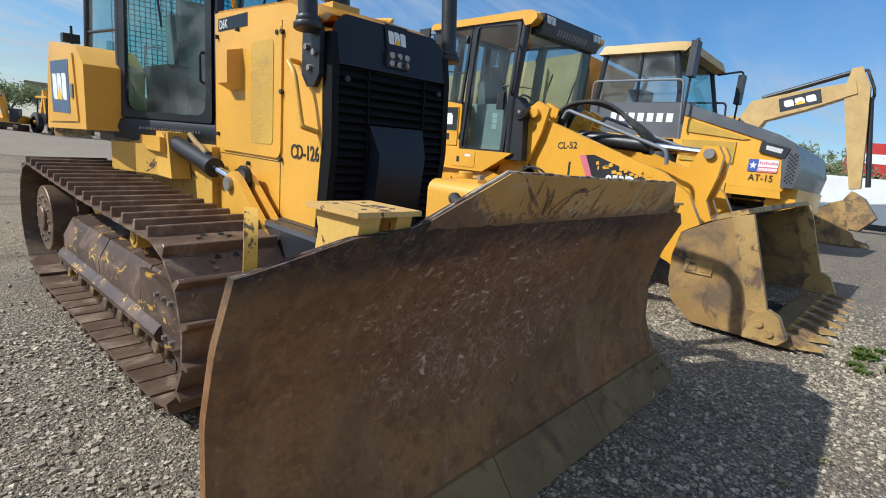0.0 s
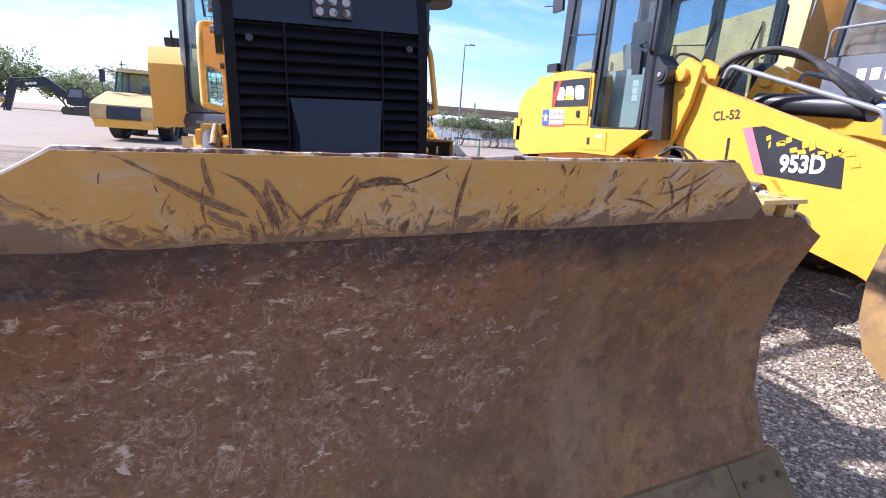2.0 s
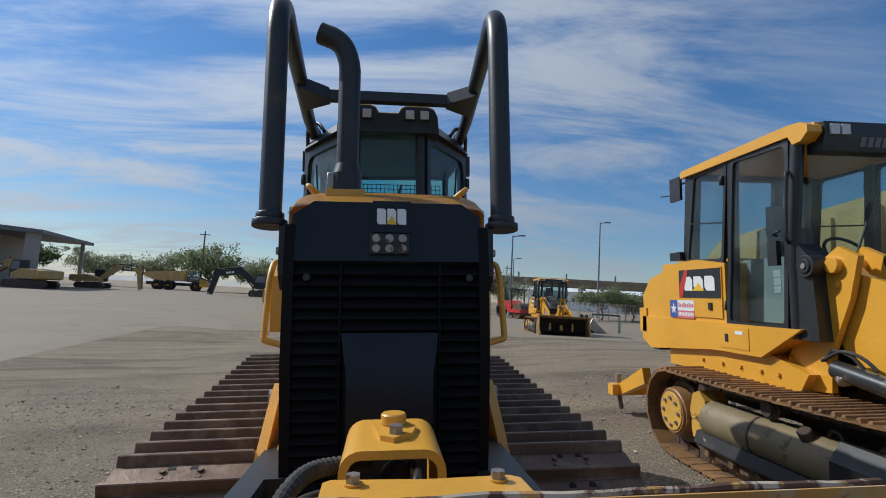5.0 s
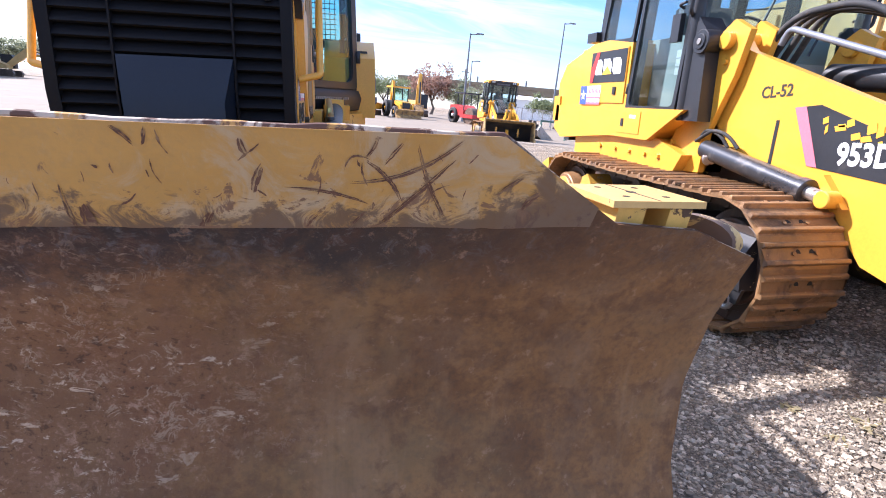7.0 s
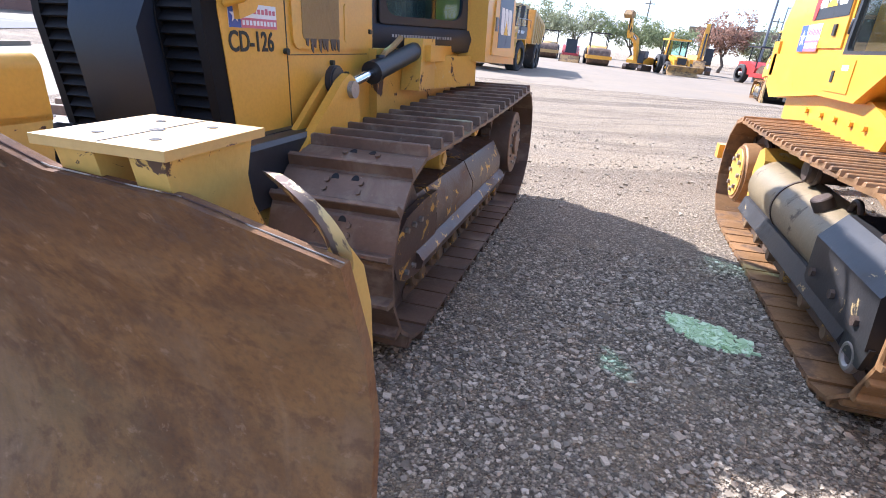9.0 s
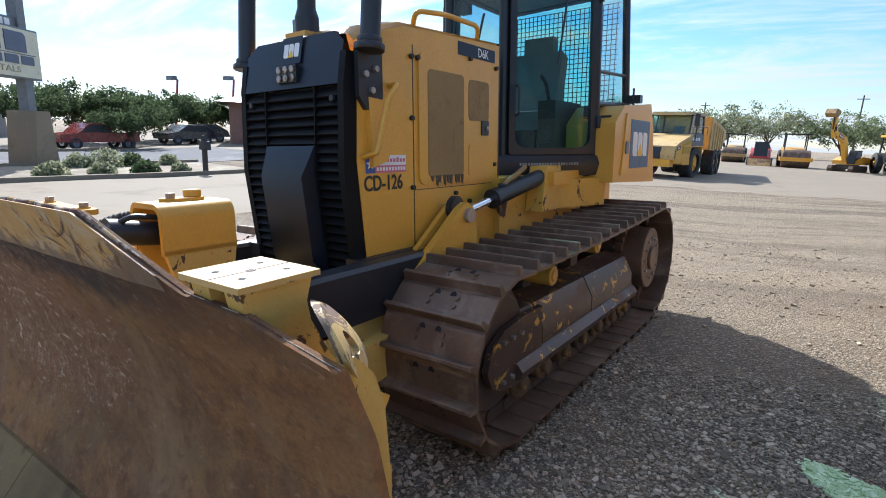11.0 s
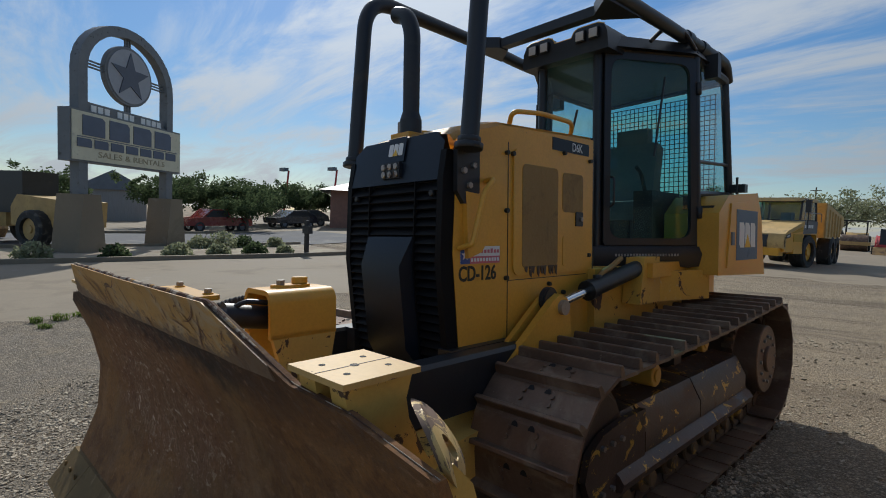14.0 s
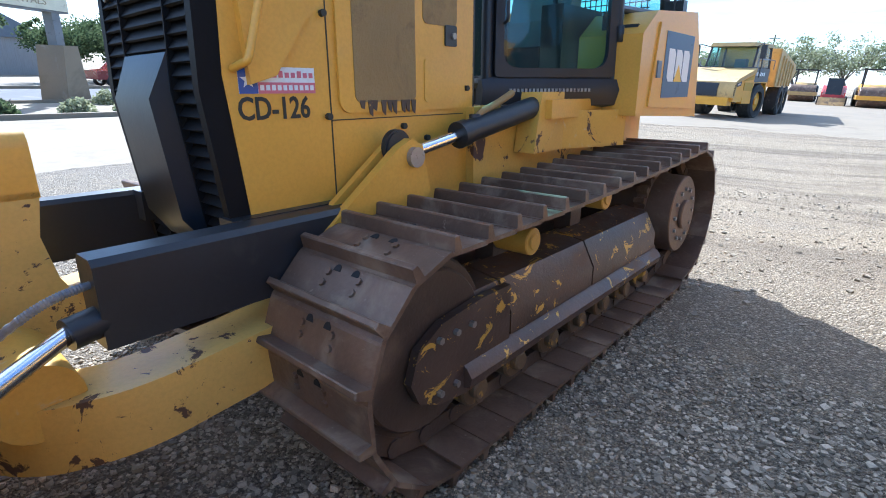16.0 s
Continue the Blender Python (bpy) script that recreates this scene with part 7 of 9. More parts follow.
def loader_arms(d):
    for s in (-1, 1):
        x0, x1 = sorted((LX + s * 0.51, LX + s * 0.58))
        prof = [(4.02, 1.72), (3.96, 1.92), (3.84, 1.95), (3.67, 1.77), (2.64, 1.42), (2.25, 1.30), (1.98, 1.12), (1.80, 0.80), (1.76, 0.40), (1.90, 0.30), (2.05, 0.42),
                (2.20, 0.48), (2.56, 0.57), (2.88, 0.89), (3.25, 1.02), (3.72, 1.08), (3.90, 1.30)]
        arm = part("lift_arm", bevel(prism(fresh(), prof, "x", x0, x1), 0.012, 2), YELLOW_CLEAN, d, "broad clean yellow lift arm")
        # tower plates and pivot
        prof = [(3.62, 1.90), (3.78, 1.98), (3.90, 1.90), (4.30, 1.10), (4.15, 0.88), (3.90, 0.90), (3.88, 1.20), (3.70, 1.60)]
        for dx in (0.60, 0.40):
            part("tower_plate", bevel(prism(fresh(), prof, "x", *sorted((LX + s * dx, LX + s * (dx + 0.05)))), 0.01), YELLOW_CLEAN, d, "yellow pivot plate")
        part("pivot_pin", bevel(rod(fresh(), (LX + s * 0.36, 3.80, 1.84), (LX + s * 0.70, 3.80, 1.84), 0.06, n=24), 0.006), YELLOW_CLEAN, d)
        bm = bolts(fresh(), [(LX + s * 0.65, 3.80 + 0.3 * k * 0.5, 1.70 - 0.2 * k) for k in range(4)], "x", 0.022, s * 0.02)
        part("bolt", bm, YELLOW_CLEAN, d)
        xo = LX + s * 0.581
        lettering("fleet_number", "CL-52", 0.105, facing(xo, 3.37, 1.495, (0, s, 0.08 * -s), (0, 0, 1)), STENCIL, arm, 0.0015, 0.95, 0.02)
        field = [(3.20, 1.40), (3.02, 1.42), (2.42, 1.22), (2.40, 1.02), (3.00, 1.06)]
        fl = part("decal", prism(fresh(), field, "x", *sorted((xo, xo + s * 0.0025))), BLACK, d, "black decal with torn edges", smooth=0)
        part("red_flash", prism(fresh(), [(3.20, 1.40), (3.12, 1.41), (2.96, 1.06), (3.03, 1.062)], "x", *sorted((xo + s * 0.0025, xo + s * 0.0045))), PINK, fl, smooth=0)
        bm = fresh()
        rnd = random.Random(3)
        for k in range(16):
            y, z = 3.0 - 0.042 * k + rnd.uniform(-.02, .02), 1.33 - 0.008 * k + rnd.uniform(-0.03, 0.05)
            w, h = rnd.uniform(0.015, 0.06), rnd.uniform(0.01, 0.05)
            prism(bm, [(y, z), (y - w, z + h * 0.4), (y - w * 1.3, z - h * 0.6), (y - w * 0.2, z - h)], "x", *sorted((xo + s * 0.0025, xo + s * 0.004)))
        part("torn_patches", bm, YELLOW_CLEAN, fl, smooth=0)
        lettering("model_number", "953D", 0.17, facing(xo + s * 0.003, 2.69 , 1.155, (0, s, 0.05 * -s), (0, 0, 1)), WHITE, fl, 0.001, 0.85, 0.035)
        part("slot_seam", box(fresh(), *sorted((xo, xo + s * 0.002)), 3.30, 3.325, 1.02, 1.32), BLACK, arm, smooth=0)
        # lift cylinder under the arm
        a, b = Vector((LX + s * 0.66, 3.84, 1.085)), Vector((LX + s * 0.66, 2.78, 0.90))
        cyl = part("lift_cylinder", rod(fresh(), a, a + (b - a) * 0.87, 0.068, n=24), OILY, d, "oily black lift cylinder")
        part("gland", bevel(rod(fresh(), a + (b - a) * 0.83, a + (b - a) * 0.88, 0.076, n=24), 0.004), OILY, cyl)
        part("rod", rod(fresh(), a + (b - a) * 0.87, b, 0.04, n=20), STEEL, cyl, "chrome rod")
        part("rod_eye", bevel(rod(fresh(), b - Vector((s * 0.06, 0, 0)), b + Vector((s * 0.04, 0, 0)), 0.052, n=24), 0.006), YELLOW_CLEAN, cyl, "yellow rod eye")
        part("cylinder_lug", bevel(prism(fresh(), [(2.70, 0.86), (2.86, 0.90), (2.86, 1.03)], "x", *sorted((LX + s * 0.58, LX + s * 0.63))), 0.006), YELLOW_CLEAN, arm)
        part("stop_block", bevel(rod(fresh(), a + Vector((-s * 0.03, 0.02, 0.02)), a + Vector((s * 0.03, -0.10, -0.08)), 0.05, n=16), 0.008), STEEL, cyl, "dusty valve block")
        for k in range(2):
            pts = bend([a + Vector((s * 0.02 * k, 0.10, 0.05)), a + Vector((s * 0.04, -0.02 - 0.08 * k, 0.15)), a + Vector((s * 0.02, -0.16 - 0.08 * k, 0.11)), a + Vector((0, -0.22 - 0.1 * k, 0.03))], 0.08)
            part("hose", tube(fresh(), pts, 0.013, 10), RUBBER, cyl, "black hose")
        # long rail on the arm
        pts = bend([(LX + s * 0.46, 3.55, 1.80), (LX + s * 0.46, 3.50, 1.90), (LX + s * 0.46, 2.30, 1.52), (LX + s * 0.46, 2.28, 1.38)], 0.06)
        part("hydraulic_line", tube(fresh(), pts, 0.02, 10), GREY, d, "grey steel hydraulic line")
        part("arm_joint", bevel(rod(fresh(), (LX + s * 0.46, 1.92, 0.50), (LX + s * 0.64, 1.92, 0.50), 0.10, n=24), 0.008), YELLOW_CLEAN, d)
    part("arm_cross_tube", rod(fresh(), (LX - 0.51, 2.42, 0.98), (LX + 0.51, 2.42, 0.98), 0.14, n=28), YELLOW_CLEAN, d, "yellow cross tube")
    # dump lever and cylinder
    prof = [(1.86, 1.50), (1.92, 1.60), (2.06, 1.60), (2.12, 1.50), (2.20, 1.30), (2.46, 1.14), (2.52, 0.96), (2.40, 0.84), (2.16, 0.84), (1.98, 0.60), (1.86, 0.62), (1.84, 0.80), (1.95, 1.05), (1.88, 1.30)]
    for x in (-0.13, 0.08):
        part("dump_lever", bevel(prism(fresh(), prof, "x", LX + x, LX + x + 0.06), 0.015, 2), YELLOW_CLEAN, d, "curved yellow dump lever")
    part("lever_pin", bevel(rod(fresh(), (LX - 0.17, 1.99, 1.52), (LX + 0.18, 1.99, 1.52), 0.055, n=20), 0.005), STEEL, d)
    part("lever_pin", bevel(rod(fresh(), (LX - 0.20, 2.40, 0.98), (LX + 0.20, 2.40, 0.98), 0.08, n=20), 0.005), YELLOW_CLEAN, d)
    a, b = Vector((LX - 0.0, 3.55, 1.62)), Vector((LX - 0.0, 2.02, 1.52))
    cyl = part("dump_cylinder", rod(fresh(), a, a + (b - a) * 0.58, 0.085, n=24), BLACK, d, "black dump cylinder")
    part("rod", rod(fresh(), a + (b - a) * 0.58, b, 0.045, n=20), CHROME, cyl, "bright chrome rod")
    part("gland", rod(fresh(), a + (b - a) * 0.54, a + (b - a) * 0.60, 0.098, n=24), BLACK, cyl)
    part("link", bevel(prism(fresh(), [(1.86, 0.72), (1.98, 0.70), (1.80, 0.36), (1.70, 0.42)], "x", LX - 0.07, LX + 0.07), 0.01), YELLOW_CLEAN, d)
    for k in range(4):
        x = LX - 0.42 + 0.09 * k
        pts = bend([(x, 3.75, 1.72), (x, 3.55, 1.98 + 0.03 * k), (x + 0.05, 3.05, 2.02 - 0.03 * k), (x + 0.14, 2.72, 1.72), (x + 0.22, 2.62, 1.60)], 0.25, 10)
        part("hose", tube(fresh(), pts, 0.022, 12), RUBBER, d, "arched black hydraulic hose")


BUCKET_SIDE = material("dusty_bucket_side", (0.37, 0.222, 0.080), (0.16, 0.105, 0.062), rough=0.5, metal=0.15, var=0.2, scale=2.0, cover=(0.44, 0.62), other_scale=2.4, bump=0.2, third=(0.075, 0.055, 0.045), third_cover=(0.60, 0.70), third_scale=3.5)
BUCKET_WORN = material("worn_bucket_casting", (0.40, 0.25, 0.085), (0.14, 0.085, 0.05), rough=0.6, var=0.2, cover=(0.48, 0.62), other_scale=6, bump=0.25, third=(0.50, 0.33, 0.10), third_cover=(0.6, 0.68), third_scale=14)
# shadow inside the bucket is put into the near-black base
BUCKET_IN = material("worn_bucket_steel_in_shade", (0.034, 0.028, 0.024), (0.075, 0.054, 0.036), rough=0.6, metal=0.1, var=0.3, cover=(0.50, 0.72), other_scale=2.0, bump=0.3, third=(0.30, 0.18, 0.06), third_cover=(0.73, 0.77), third_scale=3)


def loader_bucket(d):
    bk = new("bucket")
    bk.parent = d
    bk["label"] = "wide toothed loader bucket resting on the gravel"
    x0, x1 = LX - 1.21, LX + 1.21
    back = [(1.38, 1.07), (1.56, 0.96), (1.76, 0.84), (1.825, 0.62), (1.82, 0.38), (1.76, 0.22), (1.58, 0.085), (1.20, 0.085), (0.90, 0.085)]
    bm = fresh()
    f = [[bm.verts.new((x, y, z)) for y, z in back] for x in (x0 + 0.03, x1 - 0.03)]
    for k in range(len(back) - 1):
        bm.faces.new((f[0][k], f[1][k], f[1][k + 1], f[0][k + 1]))
    bmesh.ops.solidify(bm, geom=bm.faces, thickness=0.025)
    part("shell", bm, BUCKET_IN, bk, "worn bucket shell, its inner shadow painted near-black")
    side = [(1.30, 1.05), (1.52, 0.965), (1.77, 0.83), (1.815, 0.62), (1.81, 0.40), (1.755, 0.22), (1.575, 0.075), (1.00, 0.075), (1.06, 0.30)]
    for s, x in ((-1, x0), (1, x1)):
        lo, hi = sorted((x, x - s * 0.035))
        sd = part("side_plate", bevel(prism(fresh(), side, "x", lo, hi), 0.008), BUCKET_SIDE, bk, "scuffed yellow-brown side plate")
        strip = [(1.25, 1.06), (1.40, 1.02), (1.17, 0.30), (1.02, 0.30)]
        part("wear_strip", bevel(prism(fresh(), strip, "x", *sorted((x + s * 0.004, x - s * 0.045))), 0.006), BUCKET_WORN, bk, "thick worn edge strip")
        cut = [(1.10, 0.30), (1.16, 0.22), (1.16, 0.08), (0.92, 0.08), (0.86, 0.14), (0.94, 0.30), (1.02, 0.34)]
        ct = part("side_cutter", bevel(prism(fresh(), cut, "x", *sorted((x + s * 0.03, x - s * 0.05))), 0.015, 2), BUCKET_WORN, bk, "bolted corner cutter")
        part("bolt", bolts(fresh(), [(x + s * 0.03, 1.06, 0.22), (x + s * 0.03, 0.98, 0.16)], "x", 0.03, s * 0.015, 12), BUCKET_WORN, bk)
        plate = part("maker_plate", rbox(*sorted((x, x + s * 0.012)), 1.47, 1.69, 0.50, 0.615, 0.006), BUCKET_WORN, bk, "small raised cast plate")
        for k in range(2):
            part("cast_mark", box(fresh(), *sorted((x + s * 0.012, x + s * 0.016)), 1.495 + 0.10 * k, 1.555 + 0.10 * k, 0.525, 0.59), BUCKET_SIDE, bk, smooth=0)
    part("top_lip", bevel(prism(fresh(), [(1.28, 1.06), (1.30, 1.10), (1.56, 1.0), (1.55, 0.96)], "x", x0, x1), 0.01), BUCKET_WORN, bk, "worn yellow upper lip")
    part("cutting_edge", bevel(prism(fresh(), [(0.80, 0.072), (0.86, 0.105), (1.12, 0.115), (1.12, 0.072)], "x", x0 + 0.02, x1 - 0.02), 0.006), EDGE, bk, "worn cutting edge")
    bm = fresh()
    prism(bm, [(0.98, 0.072), (0.92, 0.16), (0.84, 0.145), (0.64, 0.10), (0.63, 0.085), (0.80, 0.062)], "x", -0.045, 0.045)
    for v in bm.verts:
        if v.co.y < 0.7:
            v.co.x *= 0.5
    first = part("tooth", bevel(bm, 0.012, 2), BUCKET_WORN, bk, "worn cast bucket tooth")
    first.matrix_basis = Matrix.Translation((x0 + 0.14, 0, 0))
    for k in range(1, 8):
        piece("tooth", first.data, bk, Matrix.Translation((x0 + 0.14 + 0.3057 * k, 0, 0)))
    for k in range(2):
        part("hinge_lug", bevel(prism(fresh(), [(1.80, 0.62), (1.98, 0.62), (2.02, 0.45), (1.95, 0.30), (1.80, 0.24)], "x", LX - 0.60 + 1.11 * k, LX - 0.52 + 1.11 * k), 0.01), BUCKET_WORN, bk)


loader = thing("track_loader", "clean yellow track loader with a toothed bucket on the gravel", "loader", SITE)
for side in (-1, 1):
    loader_tracks(loader, side)
loader_body(loader)
loader_cab(loader)
loader_arms(loader)
loader_bucket(loader)

# ---- dump trucks ----
TAN = material("tan_truck_body", (0.55, 0.36, 0.135), (0.30, 0.20, 0.10), rough=0.55, var=0.12, cover=(0.55, 0.75), bump=0.08)
HOOD_GREY = material("grey_plastic_hood", (0.085, 0.09, 0.10), (0.13, 0.13, 0.13), rough=0.4, var=0.1, cover=(0.55, 0.75), bump=0.03, coat=0.2)
MESH_YELLOW = material("yellow_honeycomb_mesh", (0.50, 0.29, 0.03), rough=0.6, var=0.1, bump=0.8, fine=60)


def spot(x, y, turn=0.0, lift=0.0):
    return Matrix.Translation((x, y, ground_z(x, y) + lift)) @ Matrix.Rotation(radians(turn), 4, "Z")


def wheel(parent, x, y, r, w, s, rim_mat):
    """A lugged tyre with a dished rim; s is the outer side."""
    bm = fresh()
    n = 36
    prof = [(-w / 2, r * 0.60), (-w / 2, r * 0.90), (-w * 0.38, r), (w * 0.38, r), (w / 2, r * 0.90), (w / 2, r * 0.60)]
    rings = []
    for k in range(n):
        a = 2 * math.pi * k / n
        rings.append([bm.verts.new((x + px, y + pr * (1 + (0.02 if k % 2 and pr > r * 0.95 else 0)) * math.cos(a), r + pr * (1 + (0.02 if k % 2 and pr > r * 0.95 else 0)) * math.sin(a))) for px, pr in prof])
    for k in range(n):
        a, b = rings[k], rings[(k + 1) % n]
        for j in range(len(prof)):
            bm.faces.new((a[j], a[(j + 1) % len(prof)], b[(j + 1) % len(prof)], b[j]))
    wh = part("wheel", bm, RUBBER, parent, "dusty black lugged tyre")
    bm = rod(fresh(), (x - w * 0.3, y, r), (x + s * w * 0.30, y, r), r * 0.60, n=28)
    rod(bm, (x, y, r), (x + s * w * 0.42, y, r), r * 0.22, n=20)
    part("rim", bevel(bm, 0.02), rim_mat, wh, "yellow rim")
    return wh


def dump_truck(m, label, number="", hood=None):
    hood = hood or HOOD_GREY
    d = thing("dump_truck", label, "dump truck", m, "articulated dump trucks")
    # body under the hood, hood, nose
    prof = [(0.10, 0.92), (0.02, 1.25), (0.12, 1.60), (0.30, 1.72), (1.95, 2.18), (1.95, 0.95)]
    part("front_body", bevel(prism(fresh(), prof, "x", -1.40, 1.40), 0.08, 3), YELLOW_CLEAN, d, "yellow front body")
    prof = [(-0.04, 0.98), (-0.10, 1.30), (0.02, 1.66), (0.28, 1.80), (0.50, 1.87), (1.98, 2.30), (1.98, 2.10), (0.50, 1.70), (0.20, 1.44), (0.13, 0.98)]
    bm = prism(fresh(), prof, "x", -1.43, 1.43)
    part("hood", bevel(bm, 0.05, 3), hood, d, "moulded hood wrapping over the nose")
    if hood is not HOOD_GREY:
        part("front_grille", bevel(prism(fresh(), [(-0.115, 1.02), (-0.125, 1.30), (-0.03, 1.60), (0.05, 1.60), (0.05, 1.02)], "x", -0.72, 0.72), 0.02), BLACK, d, "dark front grille")
    for s in (-1, 1):
        X = s * 1.404
        part("side_mesh", rbox(*sorted((X, X + s * 0.02)), 0.95, 1.90, 1.30, 1.66, 0.01), MESH_YELLOW, d, "yellow honeycomb screen")
        bm = prism(fresh(), [(0.75, 1.72), (1.86, 2.02), (1.86, 1.80), (0.85, 1.70)], "x", *sorted((X, X + s * 0.02)))
        part("side_mesh", bm, MESH_YELLOW, d, "yellow honeycomb screen")
        part("headlamp", bevel(prism(fresh(), [(0.10, 1.60), (0.55, 1.70), (0.56, 1.52), (0.16, 1.44)], "x", *sorted((s * 1.30, s * 1.445))), 0.015), BLACK, d, "black headlamp cluster")
        part("lens", bevel(prism(fresh(), [(0.20, 1.58), (0.46, 1.63), (0.46, 1.56), (0.22, 1.51)], "x", *sorted((s * 1.44, s * 1.452))), 0.01), LAMP_GLASS, d)
        bm = fresh()
        for k in range(4):
            for j in range(8):
                y, z = -0.02 + 0.035 * k, 1.06 + 0.06 * j + (0.03 if k % 2 else 0)
                rod(bm, (s * 1.43, y, z), (s * 1.437, y, z), 0.016, n=6)
        part("nose_grille", bm, DARK_IN, d, "pierced dark nose grille", smooth=0)["kind"] = "stuff"
        if number:
            sticker(d, facing(s * 1.412, 0.46, 1.30, (0, s, 0), (0, 0, 1)), 0.46, 0.20)
            lettering("fleet_number", number, 0.15, facing(s * 1.412, 0.46, 1.10, (0, s, 0), (0, 0, 1)), STENCIL, d, 0.002, 1.0)
        part("step_box", rbox(*sorted((s * 0.9, s * 1.42)), 1.0, 2.2, 0.72, 0.98, 0.03), YELLOW_CLEAN, d)
        # cab side: base panel, glass, ladder rail
        part("cab_base", rbox(*sorted((s * 0.72, s * 1.18)), 1.95, 4.10, 1.5, 2.34, 0.05, 2), HOOD_GREY, d, "grey cab base panel")
        bm = fresh()
        for k in range(7):
            box(bm, *sorted((s * 1.181, s * 1.186)), 2.25 + 0.20 * k, 2.38 + 0.20 * k, 1.98, 2.14)
        part("letter_blocks", bm, WHITE, d, "row of white lettering blocks", smooth=0)
        pane("side_glass", (s * 1.13, 2.25, 2.36), (s * 1.13, 3.96, 2.36), (s * 1.08, 3.92, 3.28), (s * 1.08, 2.50, 3.28), GLASS_CLEAR, d, "cab side glass")
        bm = tube(fresh(), [(s * 1.12, 2.18, 2.32), (s * 1.07, 2.44, 3.30)], 0.05, 8)
        tube(bm, [(s * 1.12, 4.02, 2.32), (s * 1.07, 3.96, 3.30)], 0.06, 8)
        tube(bm, [(s * 1.13, 3.10, 2.34), (s * 1.08, 3.14, 3.30)], 0.035, 8)
        part("cab_post", bm, BLACK, d, "black cab posts")
        rail = bend([(s * 1.36, 4.0, 2.30), (s * 1.36, 4.0, 2.72), (s * 1.36, 2.1, 2.72), (s * 1.36, 2.0, 1.6)], 0.1)
        part("hand_rail", tube(fresh(), rail, 0.022, 8), GREY, d, "grey hand rail")
        mr = part("mirror", rbox(*sorted((s * 1.44, s * 1.66)), 1.86, 1.98, 2.72, 3.32, 0.04, 2), BLACK, d, "tall black mirror")
        part("mirror_arm", tube(fresh(), bend([(s * 1.05, 2.3, 3.25), (s * 1.5, 1.9, 3.40), (s * 1.56, 1.92, 2.66), (s * 1.56, 1.92, 1.9)], 0.1), 0.022, 8), BLACK, mr)
    bm = tube(fresh(), [(-1.07, 2.44, 3.30), (1.07, 2.44, 3.30)], 0.05, 8)
    part("cab_header", bm, BLACK, d)
    pane("windscreen", (-1.08, 2.17, 2.34), (1.08, 2.17, 2.34), (1.03, 2.44, 3.28), (-1.03, 2.44, 3.28), GLASS, d, "wide windscreen")
    part("cab_back", rbox(-1.08, 1.08, 3.98, 4.03, 1.6, 2.40, 0.01), BLACK, d, "black cab back wall")
    pane("rear_window", (-1.04, 4.0, 2.42), (1.04, 4.0, 2.42), (1.02, 3.96, 3.26), (-1.02, 3.96, 3.26), GLASS_CLEAR, d, "clear rear window")
    pts = [(-1.18, 2.40), (-1.05, 2.14), (1.05, 2.14), (1.18, 2.40), (1.18, 4.10), (-1.18, 4.10)]
    bm = prism(fresh(), pts, "z", 3.28, 3.46)
    for v in bm.verts:
        if v.co.z > 3.4:
            v.co.x *= 0.93
            v.co.y = 3.1 + (v.co.y - 3.1) * 0.93
    part("cab_roof", bevel(bm, 0.05, 3), TAN, d, "tan cab roof")
    part("seat", rbox(-0.25, 0.25, 3.35, 3.75, 1.9, 2.75, 0.08, 2), SEAT, d, "dark seat")
    part("cab_floor", rbox(-1.1, 1.1, 1.95, 4.05, 1.45, 1.55, 0.02), BLACK, d)
    part("chassis", rbox(-0.5, 0.5, 0.5, 10.6, 0.75, 1.25, 0.03), BLACK, d, "black chassis")
    part("bumper", rbox(-1.25, 1.25, -0.10, 0.35, 0.62, 0.98, 0.06, 2), YELLOW_CLEAN, d)
    # dump body: flared sides, rising tail and a canopy over the cab
    for s in (-1, 1):
        prof = [(4.55, 1.50), (4.40, 3.30), (6.2, 3.15), (10.6, 2.75), (11.2, 2.35), (9.2, 1.45)]
        bm = prism(fresh(), prof, "x", *sorted((s * 1.32, s * 1.40)))
        part("body_side", bevel(bm, 0.02), TAN, d, "tan dump body side")
        for k in range(5):
            part("body_rib", bevel(prism(fresh(), [(5.2 + 1.0 * k, 1.55), (5.35 + 1.0 * k, 1.55), (5.35 + 1.0 * k, 3.0 - 0.08 * k), (5.2 + 1.0 * k, 3.0 - 0.08 * k)], "x", *sorted((s * 1.40, s * 1.47))), 0.015), TAN, d)
        for y in (2.7, 7.0, 8.75):
            wheel(d, s * 1.13, y, 0.80, 0.66, s, YELLOW_CLEAN)
        part("mudguard", bevel(prism(fresh(), [(0.10, 0.80), (0.30, 1.60), (3.5, 1.72), (3.6, 1.0), (3.4, 1.66), (2.1, 1.66), (1.85, 1.2), (1.78, 0.80)], "x", *sorted((s * 0.95, s * 1.396))), 0.02), YELLOW_CLEAN, d)
    bm = fresh()
    rows = [[bm.verts.new((x, y, z)) for x in (-1.35, 1.35)] for y, z in ((4.35, 3.30), (4.62, 1.52), (9.2, 1.46), (11.2, 2.30))]
    for a, b in zip(rows, rows[1:]):
        bm.faces.new((a[0], a[1], b[1], b[0]))
    bmesh.ops.solidify(bm, geom=bm.faces, thickness=0.06)
    part("body_floor", bm, TAN, d)
    return d


truck = dump_truck(spot(9.85, 2.12, 0) @ Matrix.Diagonal((1, 1, 1.07, 1)), "yellow articulated dump truck with a grey hood", "AT-15")
steered = dump_truck(spot(-3.8, 25.3, 2) @ Matrix.Diagonal((0.88, 0.88, 0.88, 1)), "yellow articulated dump truck parked on concrete", hood=TAN)
